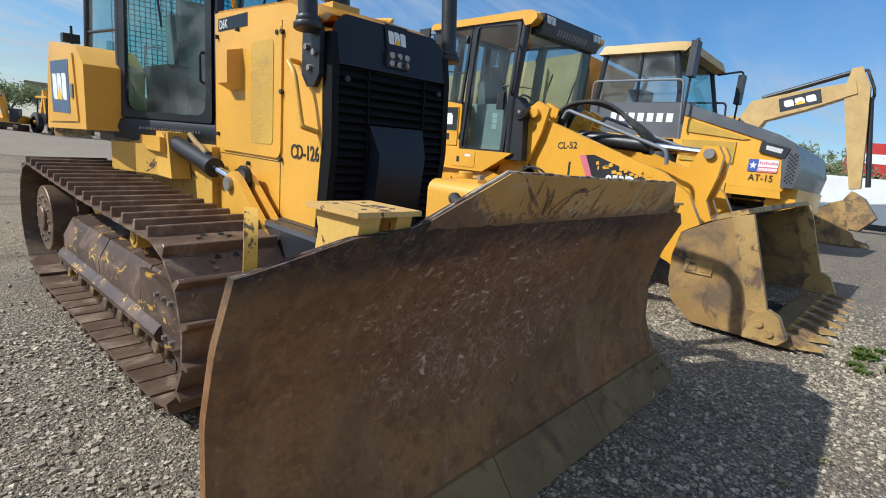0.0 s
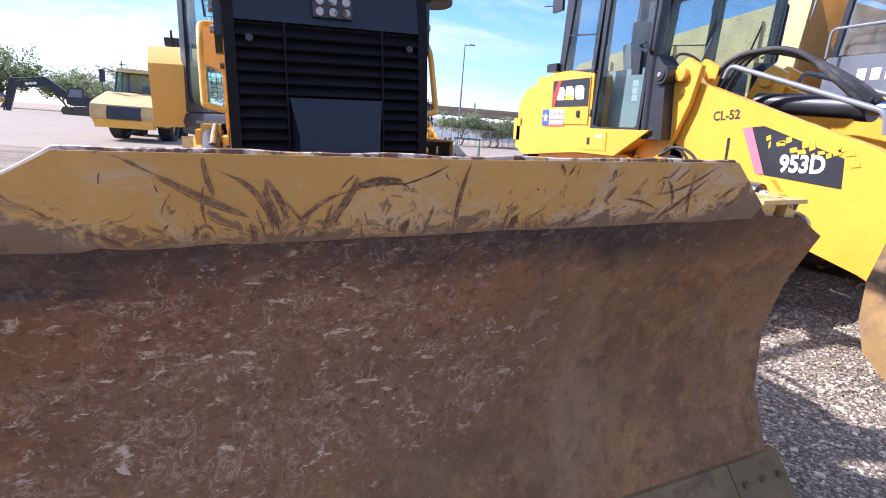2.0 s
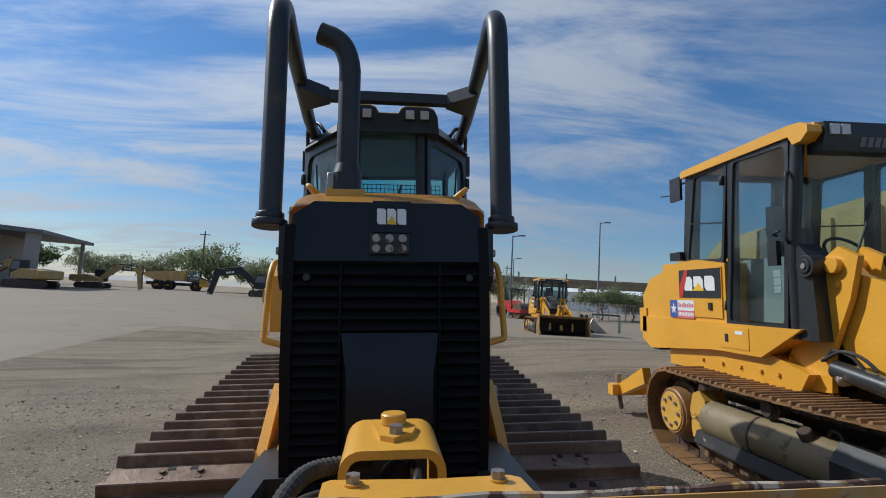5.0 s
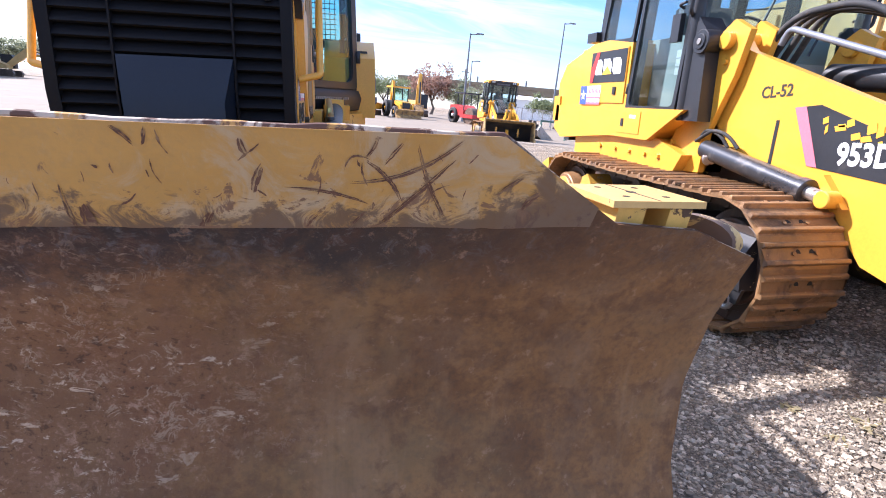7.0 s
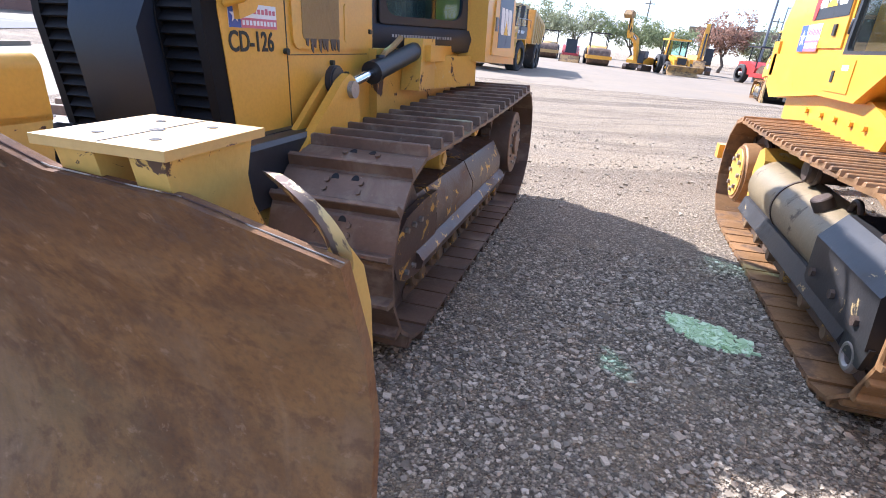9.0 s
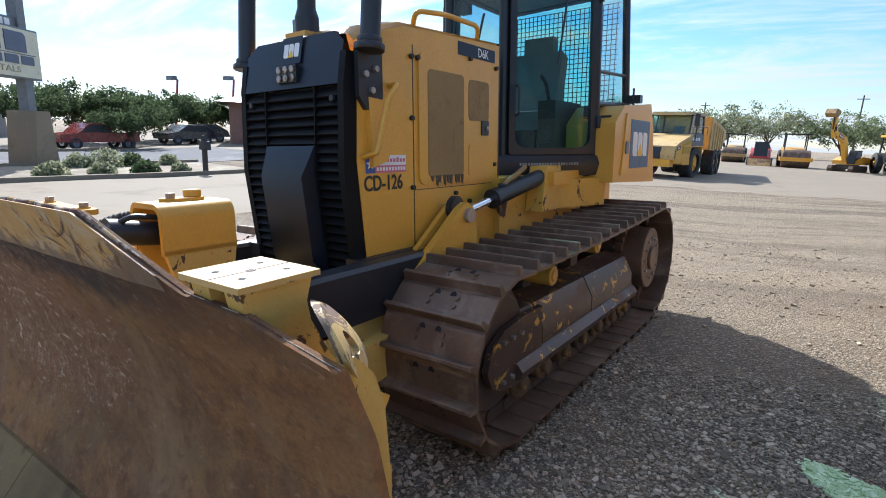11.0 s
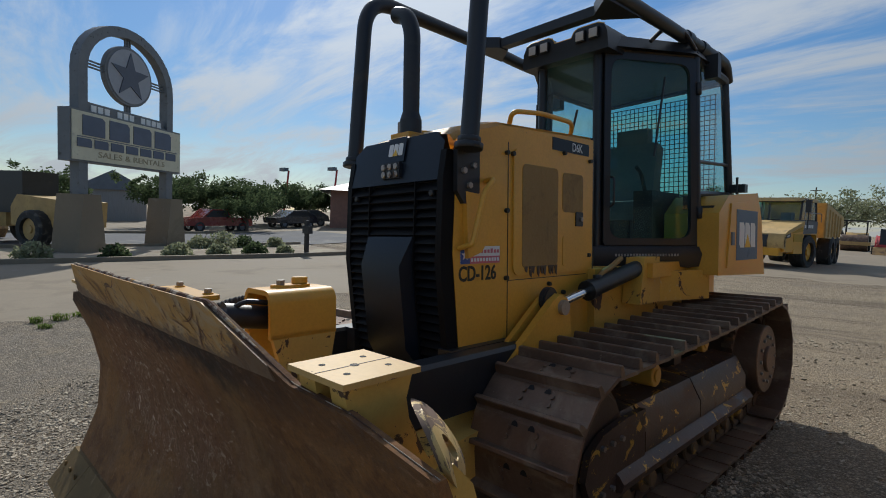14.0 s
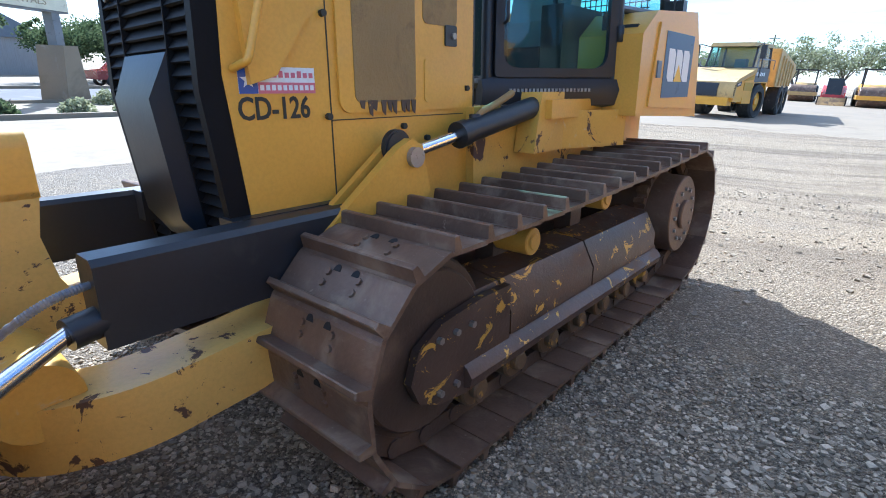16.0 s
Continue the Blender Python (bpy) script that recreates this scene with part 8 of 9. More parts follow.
# its front half is steered to one side, hinged behind the cab
swing = Matrix.Translation((0, 4.2, 0)) @ Matrix.Rotation(radians(-12), 4, "Z") @ Matrix.Translation((0, -4.2, 0))
for ob in steered.children:
    mid_y = (ob.matrix_basis @ (sum((Vector(c) for c in ob.bound_box), Vector()) / 8)).y if ob.type == "MESH" else ob.matrix_basis.translation.y
    if mid_y < 4.2:
        ob.matrix_basis = swing @ ob.matrix_basis


# ---- excavators and smaller plant ----
def excavator(m, k, paint, label, boom, arm, curl, swing=0.0, group="parked excavators", stick=2.9):
    """k scales the machine; boom, arm and curl are degrees of the joints; it faces -y."""
    d = thing("excavator", label, "excavator", m, group)
    for s in (-1, 1):
        bm = fresh()
        prof = [(-2.0 * k, 0.45 * k), (-1.85 * k, 0.05 * k), (1.85 * k, 0.05 * k), (2.0 * k, 0.45 * k), (1.8 * k, 0.85 * k), (-1.8 * k, 0.85 * k)]
        part("track", bevel(prism(bm, prof, "x", *sorted((s * 0.95 * k, s * 1.5 * k))), 0.12 * k, 2), TRACK_DARK, d, "dark crawler track")
    rotz = Matrix.Rotation(radians(swing), 4, "Z")
    upper = []
    part("undercarriage", rbox(-0.95 * k, 0.95 * k, -0.9 * k, 0.9 * k, 0.4 * k, 0.95 * k, 0.05 * k), TRACK_DARK, d)
    upper.append(part("house", bevel(prism(fresh(), [(-1.2 * k, 1.0 * k), (2.3 * k, 1.0 * k), (2.4 * k, 1.9 * k), (0.4 * k, 2.05 * k), (-1.2 * k, 1.5 * k)], "x", -1.35 * k, 1.35 * k), 0.08 * k, 2), paint, d, "engine house"))
    upper.append(part("counterweight", bevel(prism(fresh(), [(2.2 * k, 0.95 * k), (2.75 * k, 1.1 * k), (2.75 * k, 1.85 * k), (2.2 * k, 1.95 * k)], "x", -1.3 * k, 1.3 * k), 0.1 * k, 2), paint, d))
    upper.append(part("cab", bevel(prism(fresh(), [(-1.45 * k, 1.1 * k), (0.1 * k, 1.1 * k), (0.1 * k, 2.85 * k), (-1.15 * k, 2.85 * k), (-1.5 * k, 2.0 * k)], "x", 0.45 * k, 1.32 * k), 0.08 * k, 2), BLACK, d, "dark cab"))
    upper.append(part("cab_glass", bevel(prism(fresh(), [(-1.30 * k, 1.9 * k), (-0.05 * k, 1.9 * k), (-0.05 * k, 2.7 * k), (-1.10 * k, 2.7 * k)], "x", 1.30 * k, 1.335 * k), 0.02 * k), GREY, d, "grey cab glass"))
    base = Vector((0, -1.0 * k, 1.5 * k))

    def way(a):
        return Vector((0, -math.cos(radians(a)), math.sin(radians(a))))
    mid = base + way(boom + 22) * 2.9 * k
    tip = mid + way(boom - 24) * 3.0 * k
    end = tip + way(arm) * stick * k

    def beam(name, pts, w, label=""):
        bm = fresh()
        rings = []
        for i, (p, h) in enumerate(pts):
            q = (pts[min(i + 1, len(pts) - 1)][0] - pts[max(i - 1, 0)][0]).normalized()
            nrm = Vector((0, q.z, -q.y))
            rings.append([bm.verts.new(p + nrm * h * c + Vector((w * e, 0, 0))) for c, e in ((-1, -1), (-1, 1), (1, 1), (1, -1))])
        for a, b in zip(rings, rings[1:]):
            for j in range(4):
                bm.faces.new((a[j], a[(j + 1) % 4], b[(j + 1) % 4], b[j]))
        bm.faces.new(rings[0])
        bm.faces.new(rings[-1][::-1])
        upper.append(part(name, bevel(bm, 0.03 * k), paint, d, label))
    beam("boom", [(base, 0.28 * k), ((base + mid) / 2, 0.40 * k), (mid, 0.46 * k), ((mid + tip) / 2, 0.36 * k), (tip, 0.2 * k)], 0.24 * k, "bent boom")
    beam("stick", [(tip - way(arm) * 0.7 * k, 0.14 * k), (tip, 0.36 * k), (tip + (end - tip) * 0.4, 0.30 * k), (end, 0.16 * k)], 0.2 * k, "stick")
    a = way(curl)
    b = Vector((0, -a.z, a.y))
    pts = [end + a * 0.1 * k, end + a * 0.75 * k + b * 0.15 * k, end + a * 1.25 * k - b * 0.1 * k, end + a * 1.3 * k - b * 0.75 * k, end + a * 0.7 * k - b * 1.0 * k, end + a * 0.2 * k - b * 0.4 * k]
    upper.append(part("bucket", bevel(prism(fresh(), [(p.y, p.z) for p in pts], "x", -0.6 * k, 0.6 * k), 0.06 * k, 2), BUCKET_SIDE, d, "rusty bucket"))
    cyl = rod(fresh(), mid + Vector((0, 0, 0.5 * k)), tip - way(arm) * 0.62 * k, 0.09 * k, n=12)
    upper.append(part("stick_cylinder", cyl, BLACK, d, "black hydraulic cylinder"))
    cyl = rod(fresh(), tip + way(arm) * 0.3 * k + Vector((0, -0.38 * k, 0)), end + Vector((0, -0.34 * k, 0.1 * k)), 0.08 * k, n=12)
    upper.append(part("bucket_cylinder", cyl, BLACK, d, "black hydraulic cylinder"))
    upper.append(part("hose", tube(fresh(), bend([tip - way(arm) * 0.2 * k + Vector((0.2 * k, 0, 0.3 * k)), tip + Vector((0.25 * k, -0.1 * k, 0.75 * k)), tip + Vector((0.25 * k, -0.55 * k, -0.2 * k)), tip + way(arm) * 0.9 * k + Vector((0.22 * k, -0.1 * k, 0))], 0.4 * k), 0.05 * k, 8), RUBBER, d, "looped black hoses"))
    for s in (-1, 1):
        u = mid.lerp(tip, 0.45)
        q = (tip - mid).normalized()
        upper.append(badge(d, Matrix.Translation(u) @ (facing(s * 0.245 * k, 0, 0, q if s < 0 else -q, (0, 0, 1))), 1.3 * k, 0.5 * k, BLACK, (WHITE, LOGO_YELLOW)))
    for o in upper:
        o.matrix_basis = rotz @ o.matrix_basis
    return d


def roller(m, paint, label):
    d = thing("roller", label, "roller", m, "parked rollers")
    part("drum", bevel(rod(fresh(), (-0.95, -1.5, 0.72), (0.95, -1.5, 0.72), 0.72, n=40), 0.02), TRACK, d, "wide rusty steel drum")
    bm = box(fresh(), -1.1, -0.98, -2.2, -0.3, 0.55, 0.85)
    box(bm, 0.98, 1.1, -2.2, -0.3, 0.55, 0.85)
    box(bm, -1.1, 1.1, -2.3, -2.15, 0.55, 0.85)
    part("drum_frame", bm, paint, d)
    part("body", bevel(prism(fresh(), [(-0.4, 0.7), (1.9, 0.7), (1.9, 1.6), (0.5, 1.65), (-0.4, 1.2)], "x", -0.85, 0.85), 0.06, 2), paint, d, "engine body")
    bm = fresh()
    for x in (-0.75, 0.75):
        for y in (-0.3, 0.8):
            tube(bm, [(x, y, 1.2), (x, y, 2.65)], 0.045, 8)
    part("canopy_post", bm, BLACK, d)
    part("canopy", rbox(-0.95, 0.95, -0.6, 1.1, 2.65, 2.75, 0.03), BLACK, d, "flat black canopy")
    for s in (-1, 1):
        wheel(d, s * 0.8, 1.2, 0.7, 0.5, s, WHITE)
    return d


def backhoe(m):
    d = thing("backhoe_loader", "yellow backhoe loader facing the yard with its bucket down", "backhoe", m)
    part("nose", bevel(prism(fresh(), [(-2.3, 0.8), (-0.6, 0.8), (-0.6, 1.55), (-2.2, 1.40)], "x", -0.42, 0.42), 0.06, 2), YELLOW_CLEAN, d, "yellow nose")
    part("grille", rbox(-0.34, 0.34, -2.34, -2.28, 0.85, 1.33, 0.02), BLACK, d)
    bm = fresh()
    for x in (-0.75, 0.75):
        for y in (-0.5, 1.1):
            tube(bm, [(x, y, 1.0), (x * 0.95, y, 2.65)], 0.06, 8)
    part("cab_post", bm, BLACK, d, "black cab frame")
    part("cab_roof", rbox(-0.85, 0.85, -0.75, 1.25, 2.62, 2.76, 0.04, 2), YELLOW_CLEAN, d, "pale cab roof")
    pane("windscreen", (-0.72, -0.5, 1.5), (0.72, -0.5, 1.5), (0.70, -0.5, 2.6), (-0.70, -0.5, 2.6), GLASS, d)
    part("cab_base", rbox(-0.8, 0.8, -0.6, 1.2, 0.7, 1.5, 0.05), BLACK, d)
    part("loader_bucket", bevel(prism(fresh(), [(-3.5, 0.05), (-2.9, 0.05), (-2.75, 0.35), (-2.95, 0.8), (-3.1, 0.75), (-2.95, 0.35)], "x", -1.15, 1.15), 0.02), BUCKET_SIDE, d, "front bucket")
    for s in (-1, 1):
        part("loader_arm", bevel(prism(fresh(), [(-0.6, 1.5), (-0.6, 1.2), (-2.2, 0.95), (-2.9, 0.35), (-2.8, 0.6), (-2.3, 1.2)], "x", *sorted((s * 0.5, s * 0.62))), 0.015), YELLOW_CLEAN, d)
        wheel(d, s * 0.85, -1.7, 0.5, 0.34, s, YELLOW_CLEAN)
        wheel(d, s * 0.92, 0.7, 0.75, 0.45, s, YELLOW_CLEAN)
    part("hoe_boom", bevel(prism(fresh(), [(1.2, 1.0), (1.5, 1.0), (2.0, 3.2), (1.8, 3.3)], "x", -0.12, 0.12), 0.02), YELLOW_CLEAN, d)
    part("hoe_stick", bevel(prism(fresh(), [(1.75, 3.3), (2.05, 3.3), (2.5, 1.4), (2.35, 1.3)], "x", -0.1, 0.1), 0.02), YELLOW_CLEAN, d)
    return d


def skid_steer(m):
    d = thing("skid_steer", "red compact loader parked on the concrete", "loader", m)
    part("body", bevel(prism(fresh(), [(-1.0, 0.35), (1.3, 0.35), (1.4, 1.3), (0.6, 1.45), (-0.9, 0.8)], "x", -0.65, 0.65), 0.06, 2), RED, d, "red body")
    part("cab", bevel(prism(fresh(), [(-0.9, 0.8), (0.5, 0.8), (0.55, 2.0), (-0.7, 2.0)], "x", -0.5, 0.5), 0.05, 2), BLACK, d, "black cab")
    part("bucket", bevel(prism(fresh(), [(-1.9, 0.03), (-1.2, 0.03), (-1.15, 0.6), (-1.3, 0.6)], "x", -0.85, 0.85), 0.02), BUCKET_SIDE, d)
    for s in (-1, 1):
        part("track", bevel(prism(fresh(), [(-1.0, 0.1), (-0.8, 0.02), (0.9, 0.02), (1.2, 0.3), (0.9, 0.7), (-0.9, 0.65)], "x", *sorted((s * 0.62, s * 0.95))), 0.06, 2), RUBBER, d)
        part("lift_arm", bevel(prism(fresh(), [(1.2, 1.5), (1.3, 1.3), (-1.1, 0.75), (-1.3, 0.3), (-1.35, 0.5), (-1.1, 0.95)], "x", *sorted((s * 0.66, s * 0.76))), 0.015), RED, d)
    return d


LOADER_HOME = Matrix.Translation((-LX, -4.2, -0.075))
far = copy_thing(loader, spot(8.75, 27.0, -6) @ LOADER_HOME)
far["label"] = "yellow track loader with a dark bucket, further off"
far["group"] = "track loaders"
loader["group"] = "track loaders"


def loose_bucket(m):
    """A digging bucket lying on its back, with two mounting ears."""
    d = thing("loose_bucket", "grey rusty digging bucket lying on the yard", "bucket", m)
    prof = [(-0.60, 0.05), (-0.30, 0.0), (0.25, 0.02), (0.58, 0.22), (0.66, 0.55), (0.50, 0.86), (0.42, 0.82), (0.54, 0.54), (0.47, 0.28), (0.20, 0.11), (-0.30, 0.07)]
    part("shell", bevel(prism(fresh(), prof, "y", -0.55, 0.55), 0.012), BUCKET_IN, d, "curved dark bucket shell")
    side = [(-0.60, 0.05), (-0.30, 0.0), (0.25, 0.02), (0.58, 0.22), (0.66, 0.55), (0.50, 0.86), (0.10, 0.52)]
    for y in (-0.57, 0.57):
        part("side_plate", bevel(prism(fresh(), side, "y", y - 0.02, y + 0.02), 0.006), STEEL, d, "grey worn side plate")
    for y in (-0.2, 0.2):
        ear = [(0.44, 0.78), (0.62, 0.60), (0.80, 0.80), (0.74, 1.05), (0.56, 1.06)]
        part("ear", bevel(prism(fresh(), ear, "y", y - 0.03, y + 0.03), 0.01), TRACK_DARK, d, "dark mounting ear")
    return d


def steel_stand(m):
    """A low trestle of square tube with splayed legs."""
    d = thing("steel_stand", "green painted steel trestle beside the fence", "trestle", m)
    green = material("dull_green_paint", (0.10, 0.17, 0.13), (0.16, 0.12, 0.08), rough=0.6, var=0.15, bump=0.1)
    part("top_rail", bevel(box(fresh(), -0.85, 0.85, -0.06, 0.06, 1.0, 1.12), 0.01), green, d)
    for x in (-0.80, 0.80):
        for s in (-1, 1):
            bm = prism(fresh(), [(s * 0.05, 1.02), (s * 0.05 - 0.05, 1.02), (s * 0.50 - 0.05, 0.0), (s * 0.50 + 0.04, 0.0)], "x", x - 0.045, x + 0.045)
            part("leg", bevel(bm, 0.008), green, d)
    return d


PLANT_YELLOW = material("faded_plant_yellow", (0.50, 0.325, 0.12), (0.36, 0.24, 0.10), rough=0.55, var=0.12, cover=(0.55, 0.75), bump=0.05)
excavator(spot(27.0, 10.4, 0), 1.25, PLANT_YELLOW, "yellow excavator, its stick hanging down beside the truck", 40, -80, -105, stick=3.5)
excavator(spot(-39.5, 75.0, 95), 0.9, PLANT_YELLOW, "yellow excavator parked by the metal building", 18, -85, -120)
excavator(spot(-36.5, 58.0, 95), 1.0, PLANT_YELLOW, "tan excavator with its boom folded behind", 0, -60, -100, 150)
excavator(spot(-16.8, 76.0, -88), 1.1, BLACK, "black excavator with an arched boom", 14, -78, -120)
excavator(spot(3.3, 50.0, -25), 0.56, YELLOW_CLEAN, "small yellow excavator with a raised boom", 42, 82, -40, stick=2.5)
excavator(spot(9.2, 60.0, -6), 0.85, YELLOW_CLEAN, "yellow excavator in the far row", 34, -75, -100)
roller(spot(-0.3, 53.0, 8), YELLOW_CLEAN, "yellow soil roller in the far row")
roller(spot(12.3, 48.0, 20), RED, "red soil roller with a black canopy")
roller(spot(-5.6, 60.0, 5), PLANT_YELLOW, "tan soil roller in the far row")
loose_bucket(spot(12.3, 30.0, 200))
steel_stand(spot(13.6, 31.0, -30))
backhoe(spot(6.0, 50.0, 12))
skid_steer(spot(-2.7, 53.0, 5))
tr = copy_thing(truck, spot(-31.0, 97.0, 100))
tr["label"] = "brown-looking dump truck far across the yard"
tr = copy_thing(loader, spot(14.2, 1.9, 6) @ Matrix.Translation((-LX, -1.2, -0.075)))
tr["label"] = "yellow track loader with a wide bucket beyond the truck"


# ---- pavement, road, kerbs ----
def sheet(name, x0, x1, y0, y1, step, lift, mat, label, category, rag=0.0):
    xs, ys = spread(x0, x1, step) + [x1], spread(y0, y1, step) + [y1]
    verts = []
    for y in ys:
        for x in xs:
            px, py = x, y
            if x == x1:
                px += rag * noise.noise((0, y * 0.25, 7)) * 2
            if x == x0:
                px += rag * noise.noise((3, y * 0.25, 7)) * 2
            if y == y0:
                py += rag * noise.noise((x * 0.25, 5, 2)) * 2
            edge = rag > 0.3 and (x == x1 or y == y0)
            verts.append((px, py, ground_z(px, py) + (-0.07 if edge else lift)))
    n = len(xs)
    me = bpy.data.meshes.new(name)
    me.from_pydata(verts, [], [(j * n + i, j * n + i + 1, (j + 1) * n + i + 1, (j + 1) * n + i) for j in range(len(ys) - 1) for i in range(n - 1)])
    me.shade_smooth()
    me.materials.append(mat)
    return tagged(new(name, me), label, category, kind="structure")


sheet("pavement", -18.2, -8.0, -60, 22.0, 1.0, 0.02, CONCRETE, "pale worn concrete drive", "pavement", 0.5)
sheet("pavement_yard", -60, 30, 20.5, 95, 1.5, 0.022, CONCRETE, "pale concrete yard with dusty stains", "pavement", 0.9)
sheet("ground_verge", -24.5, -18.4, -60, 15.0, 1.0, 0.05, SOIL, "dry soil verge with shrubs", "verge", 0.2)
sheet("road", -36, -24.5, -60, 60, 2.0, 0.02, ASPHALT, "grey asphalt street", "road")
sheet("pavement_lot", -70, -36, -60, 60, 3.0, 0.03, CONCRETE, "pale parking lot", "pavement")
bm = fresh()
for a, b in ((-18.4, 0), (-24.6, 0), (-36.2, 0)):
    pts = [(a, -60 + 3 * k) for k in range(26)]
    rows = [[bm.verts.new((x + dx, y, ground_z(x, y) + dz)) for dx, dz in ((-0.1, 0.0), (-0.1, 0.17), (0.1, 0.17), (0.12, 0.0))] for x, y in pts]
    for p, q in zip(rows, rows[1:]):
        for k in range(3):
            bm.faces.new((p[k], p[k + 1], q[k + 1], q[k]))
kerb = part("kerb", bm, CONCRETE)
tagged(kerb, "long pale concrete kerbs", "kerb", kind="structure")


# ---- sign ----
SIGN_GREY = material("grey_sign_steel", (0.16, 0.17, 0.18), (0.10, 0.10, 0.10), rough=0.5, var=0.1, bump=0.05)
SIGN_CREAM = material("cream_sign_face", (0.66, 0.62, 0.46), (0.5, 0.46, 0.34), rough=0.5, var=0.06, bump=0.02)


def roadside_sign(a, b):
    a, b = Vector((*a, ground_z(*a))), Vector((*b, ground_z(*b)))
    w = (b - a).length
    q = (b - a).normalized()
    d = thing("roadside_sign", "tall grey arched sign with a star disc and a cream panel", "sign", Matrix.Translation(a + Vector((0, 0, 0.22))) @ Matrix((q, Vector((-q.y, q.x, 0)), Vector((0, 0, 1)))).transposed().to_4x4() @ Matrix.Diagonal((1, 1, 0.925, 1)))
    for x in (0, w):
        bm = prism(fresh(), [(x - 0.68, -0.3), (x + 0.68, -0.3), (x + 0.40, 2.25), (x - 0.40, 2.25)], "y", -0.6, 0.6)
        part("pillar", bevel(bm, 0.04), CONCRETE, d, "tapered concrete pillar")
    top = 7.55
    pts = [(0, 0, 2.2), (0, 0, top)] + [(w / 2 - w / 2 * math.cos(t), 0, top + w * 0.44 * math.sin(t)) for t in np.linspace(0, math.pi, 18)[1:-1]] + [(w, 0, top), (w, 0, 2.2)]
    bm = fresh()
    rings = []
    for i, p in enumerate(pts):
        p = Vector(p)
        t = (Vector(pts[min(i + 1, len(pts) - 1)]) - Vector(pts[max(i - 1, 0)])).normalized()
        nrm = Vector((t.z, 0, -t.x)) * 0.21
        rings.append([bm.verts.new(p + nrm * c + Vector((0, e, 0))) for c, e in ((-1, -0.2), (-1, 0.2), (1, 0.2), (1, -0.2))])
    for r0, r1 in zip(rings, rings[1:]):
        for k in range(4):
            bm.faces.new((r0[k], r0[(k + 1) % 4], r1[(k + 1) % 4], r1[k]))
    bm.faces.new(rings[0])
    bm.faces.new(rings[-1][::-1])
    part("arch", bevel(bm, 0.03), SIGN_GREY, d, "grey steel arch")
    cz, r = 7.80, 1.34
    part("disc", bevel(rod(fresh(), (w / 2, -0.12, cz), (w / 2, 0.12, cz), r, n=48), 0.02), SIGN_GREY, d)
    part("disc_face", rod(fresh(), (w / 2, -0.15, cz), (w / 2, -0.12, cz), r * 0.90, n=48), material("pale_grey_disc", (0.34, 0.35, 0.38), rough=0.5, var=0.05, bump=0.02), d, "pale grey disc")
    pts = [(w / 2 + (r * 0.82 if k % 2 == 0 else r * 0.32) * math.sin(math.pi * k / 5), cz + (r * 0.82 if k % 2 == 0 else r * 0.32) * math.cos(math.pi * k / 5)) for k in range(10)]
    part("star", prism(fresh(), pts, "y", -0.19, -0.15), material("slate_star", (0.09, 0.10, 0.13), rough=0.5, var=0.1, bump=0.02), d, "dark five-pointed star", smooth=0)
    bm = fresh()
    for k in (-1, 0, 1):
        box(bm, 0.2, w / 2 - r, -0.04, 0.04, cz + k * 0.13 - 0.03, cz + k * 0.13 + 0.03)
        box(bm, w / 2 + r, w - 0.2, -0.04, 0.04, cz + k * 0.13 - 0.03, cz + k * 0.13 + 0.03)
        box(bm, w / 2 + k * 0.13 - 0.03, w / 2 + k * 0.13 + 0.03, -0.04, 0.04, cz + r, cz + r + 0.35)
        box(bm, w / 2 + k * 0.13 - 0.03, w / 2 + k * 0.13 + 0.03, -0.04, 0.04, 6.0, cz - r)
    part("strut", bm, SIGN_GREY, d)
    part("number_board", rbox(0.2, w - 0.2, -0.1, 0.1, 5.66, 6.16, 0.02), SIGN_GREY, d, "grey board with pale bars")
    bm = fresh()
    for k in range(12):
        if k in (3, 7):
            continue
        x = 0.45 + (w - 0.9) * k / 12
        box(bm, x, x + (w - 0.9) * 0.062, -0.13, -0.1, 5.78, 6.06)
    part("number_bars", bm, WHITE, d, smooth=0)
    panel = part("panel", rbox(-0.6, w + 0.6, -0.3, 0.3, 3.68, 5.68, 0.12, 3), SIGN_CREAM, d, "cream lit panel with slate lettering blocks")
    part("panel_rim", rbox(-0.67, w + 0.67, -0.26, 0.26, 3.60, 5.76, 0.12, 3), SIGN_GREY, d)
    SLATE = material("slate_lettering", (0.10, 0.12, 0.17), rough=0.5, var=0.1, bump=0.02)
    bm = fresh()
    for n, z0, z1, x0, x1 in ((4, 4.72, 5.55, -0.15, w + 0.15), (7, 4.22, 4.58, -0.4, w + 0.4)):
        for k in range(n):
            a0 = x0 + (x1 - x0) * k / n
            a1 = a0 + (x1 - x0) / n * 0.82
            h = (z1 - z0) * 0.16
            prism(bm, [(a0, z0), (a1, z0), (a1, z1 - h), (a1 - h, z1), (a0, z1)], "y", -0.33, -0.30)
    part("letter_blocks", bm, SLATE, d, smooth=0)
    part("rule", box(fresh(), -0.4, w + 0.4, -0.32, -0.30, 4.63, 4.66), SLATE, d, smooth=0)
    tan = material("tan_lettering", (0.36, 0.31, 0.20), rough=0.6, var=0.1, bump=0.02)
    for word, x in (("SALES", -1.25), ("&", 0.0 - 0.31), ("RENTALS", 0.98)):
        lettering("small_lettering", word, 0.36, facing(w / 2 + x, -0.31, 3.97, (1, 0, 0), (0, 0, 1)), tan, d, 0.008, 1.35)


roadside_sign((-22.3, 4.3), (-25.3, 8.2))


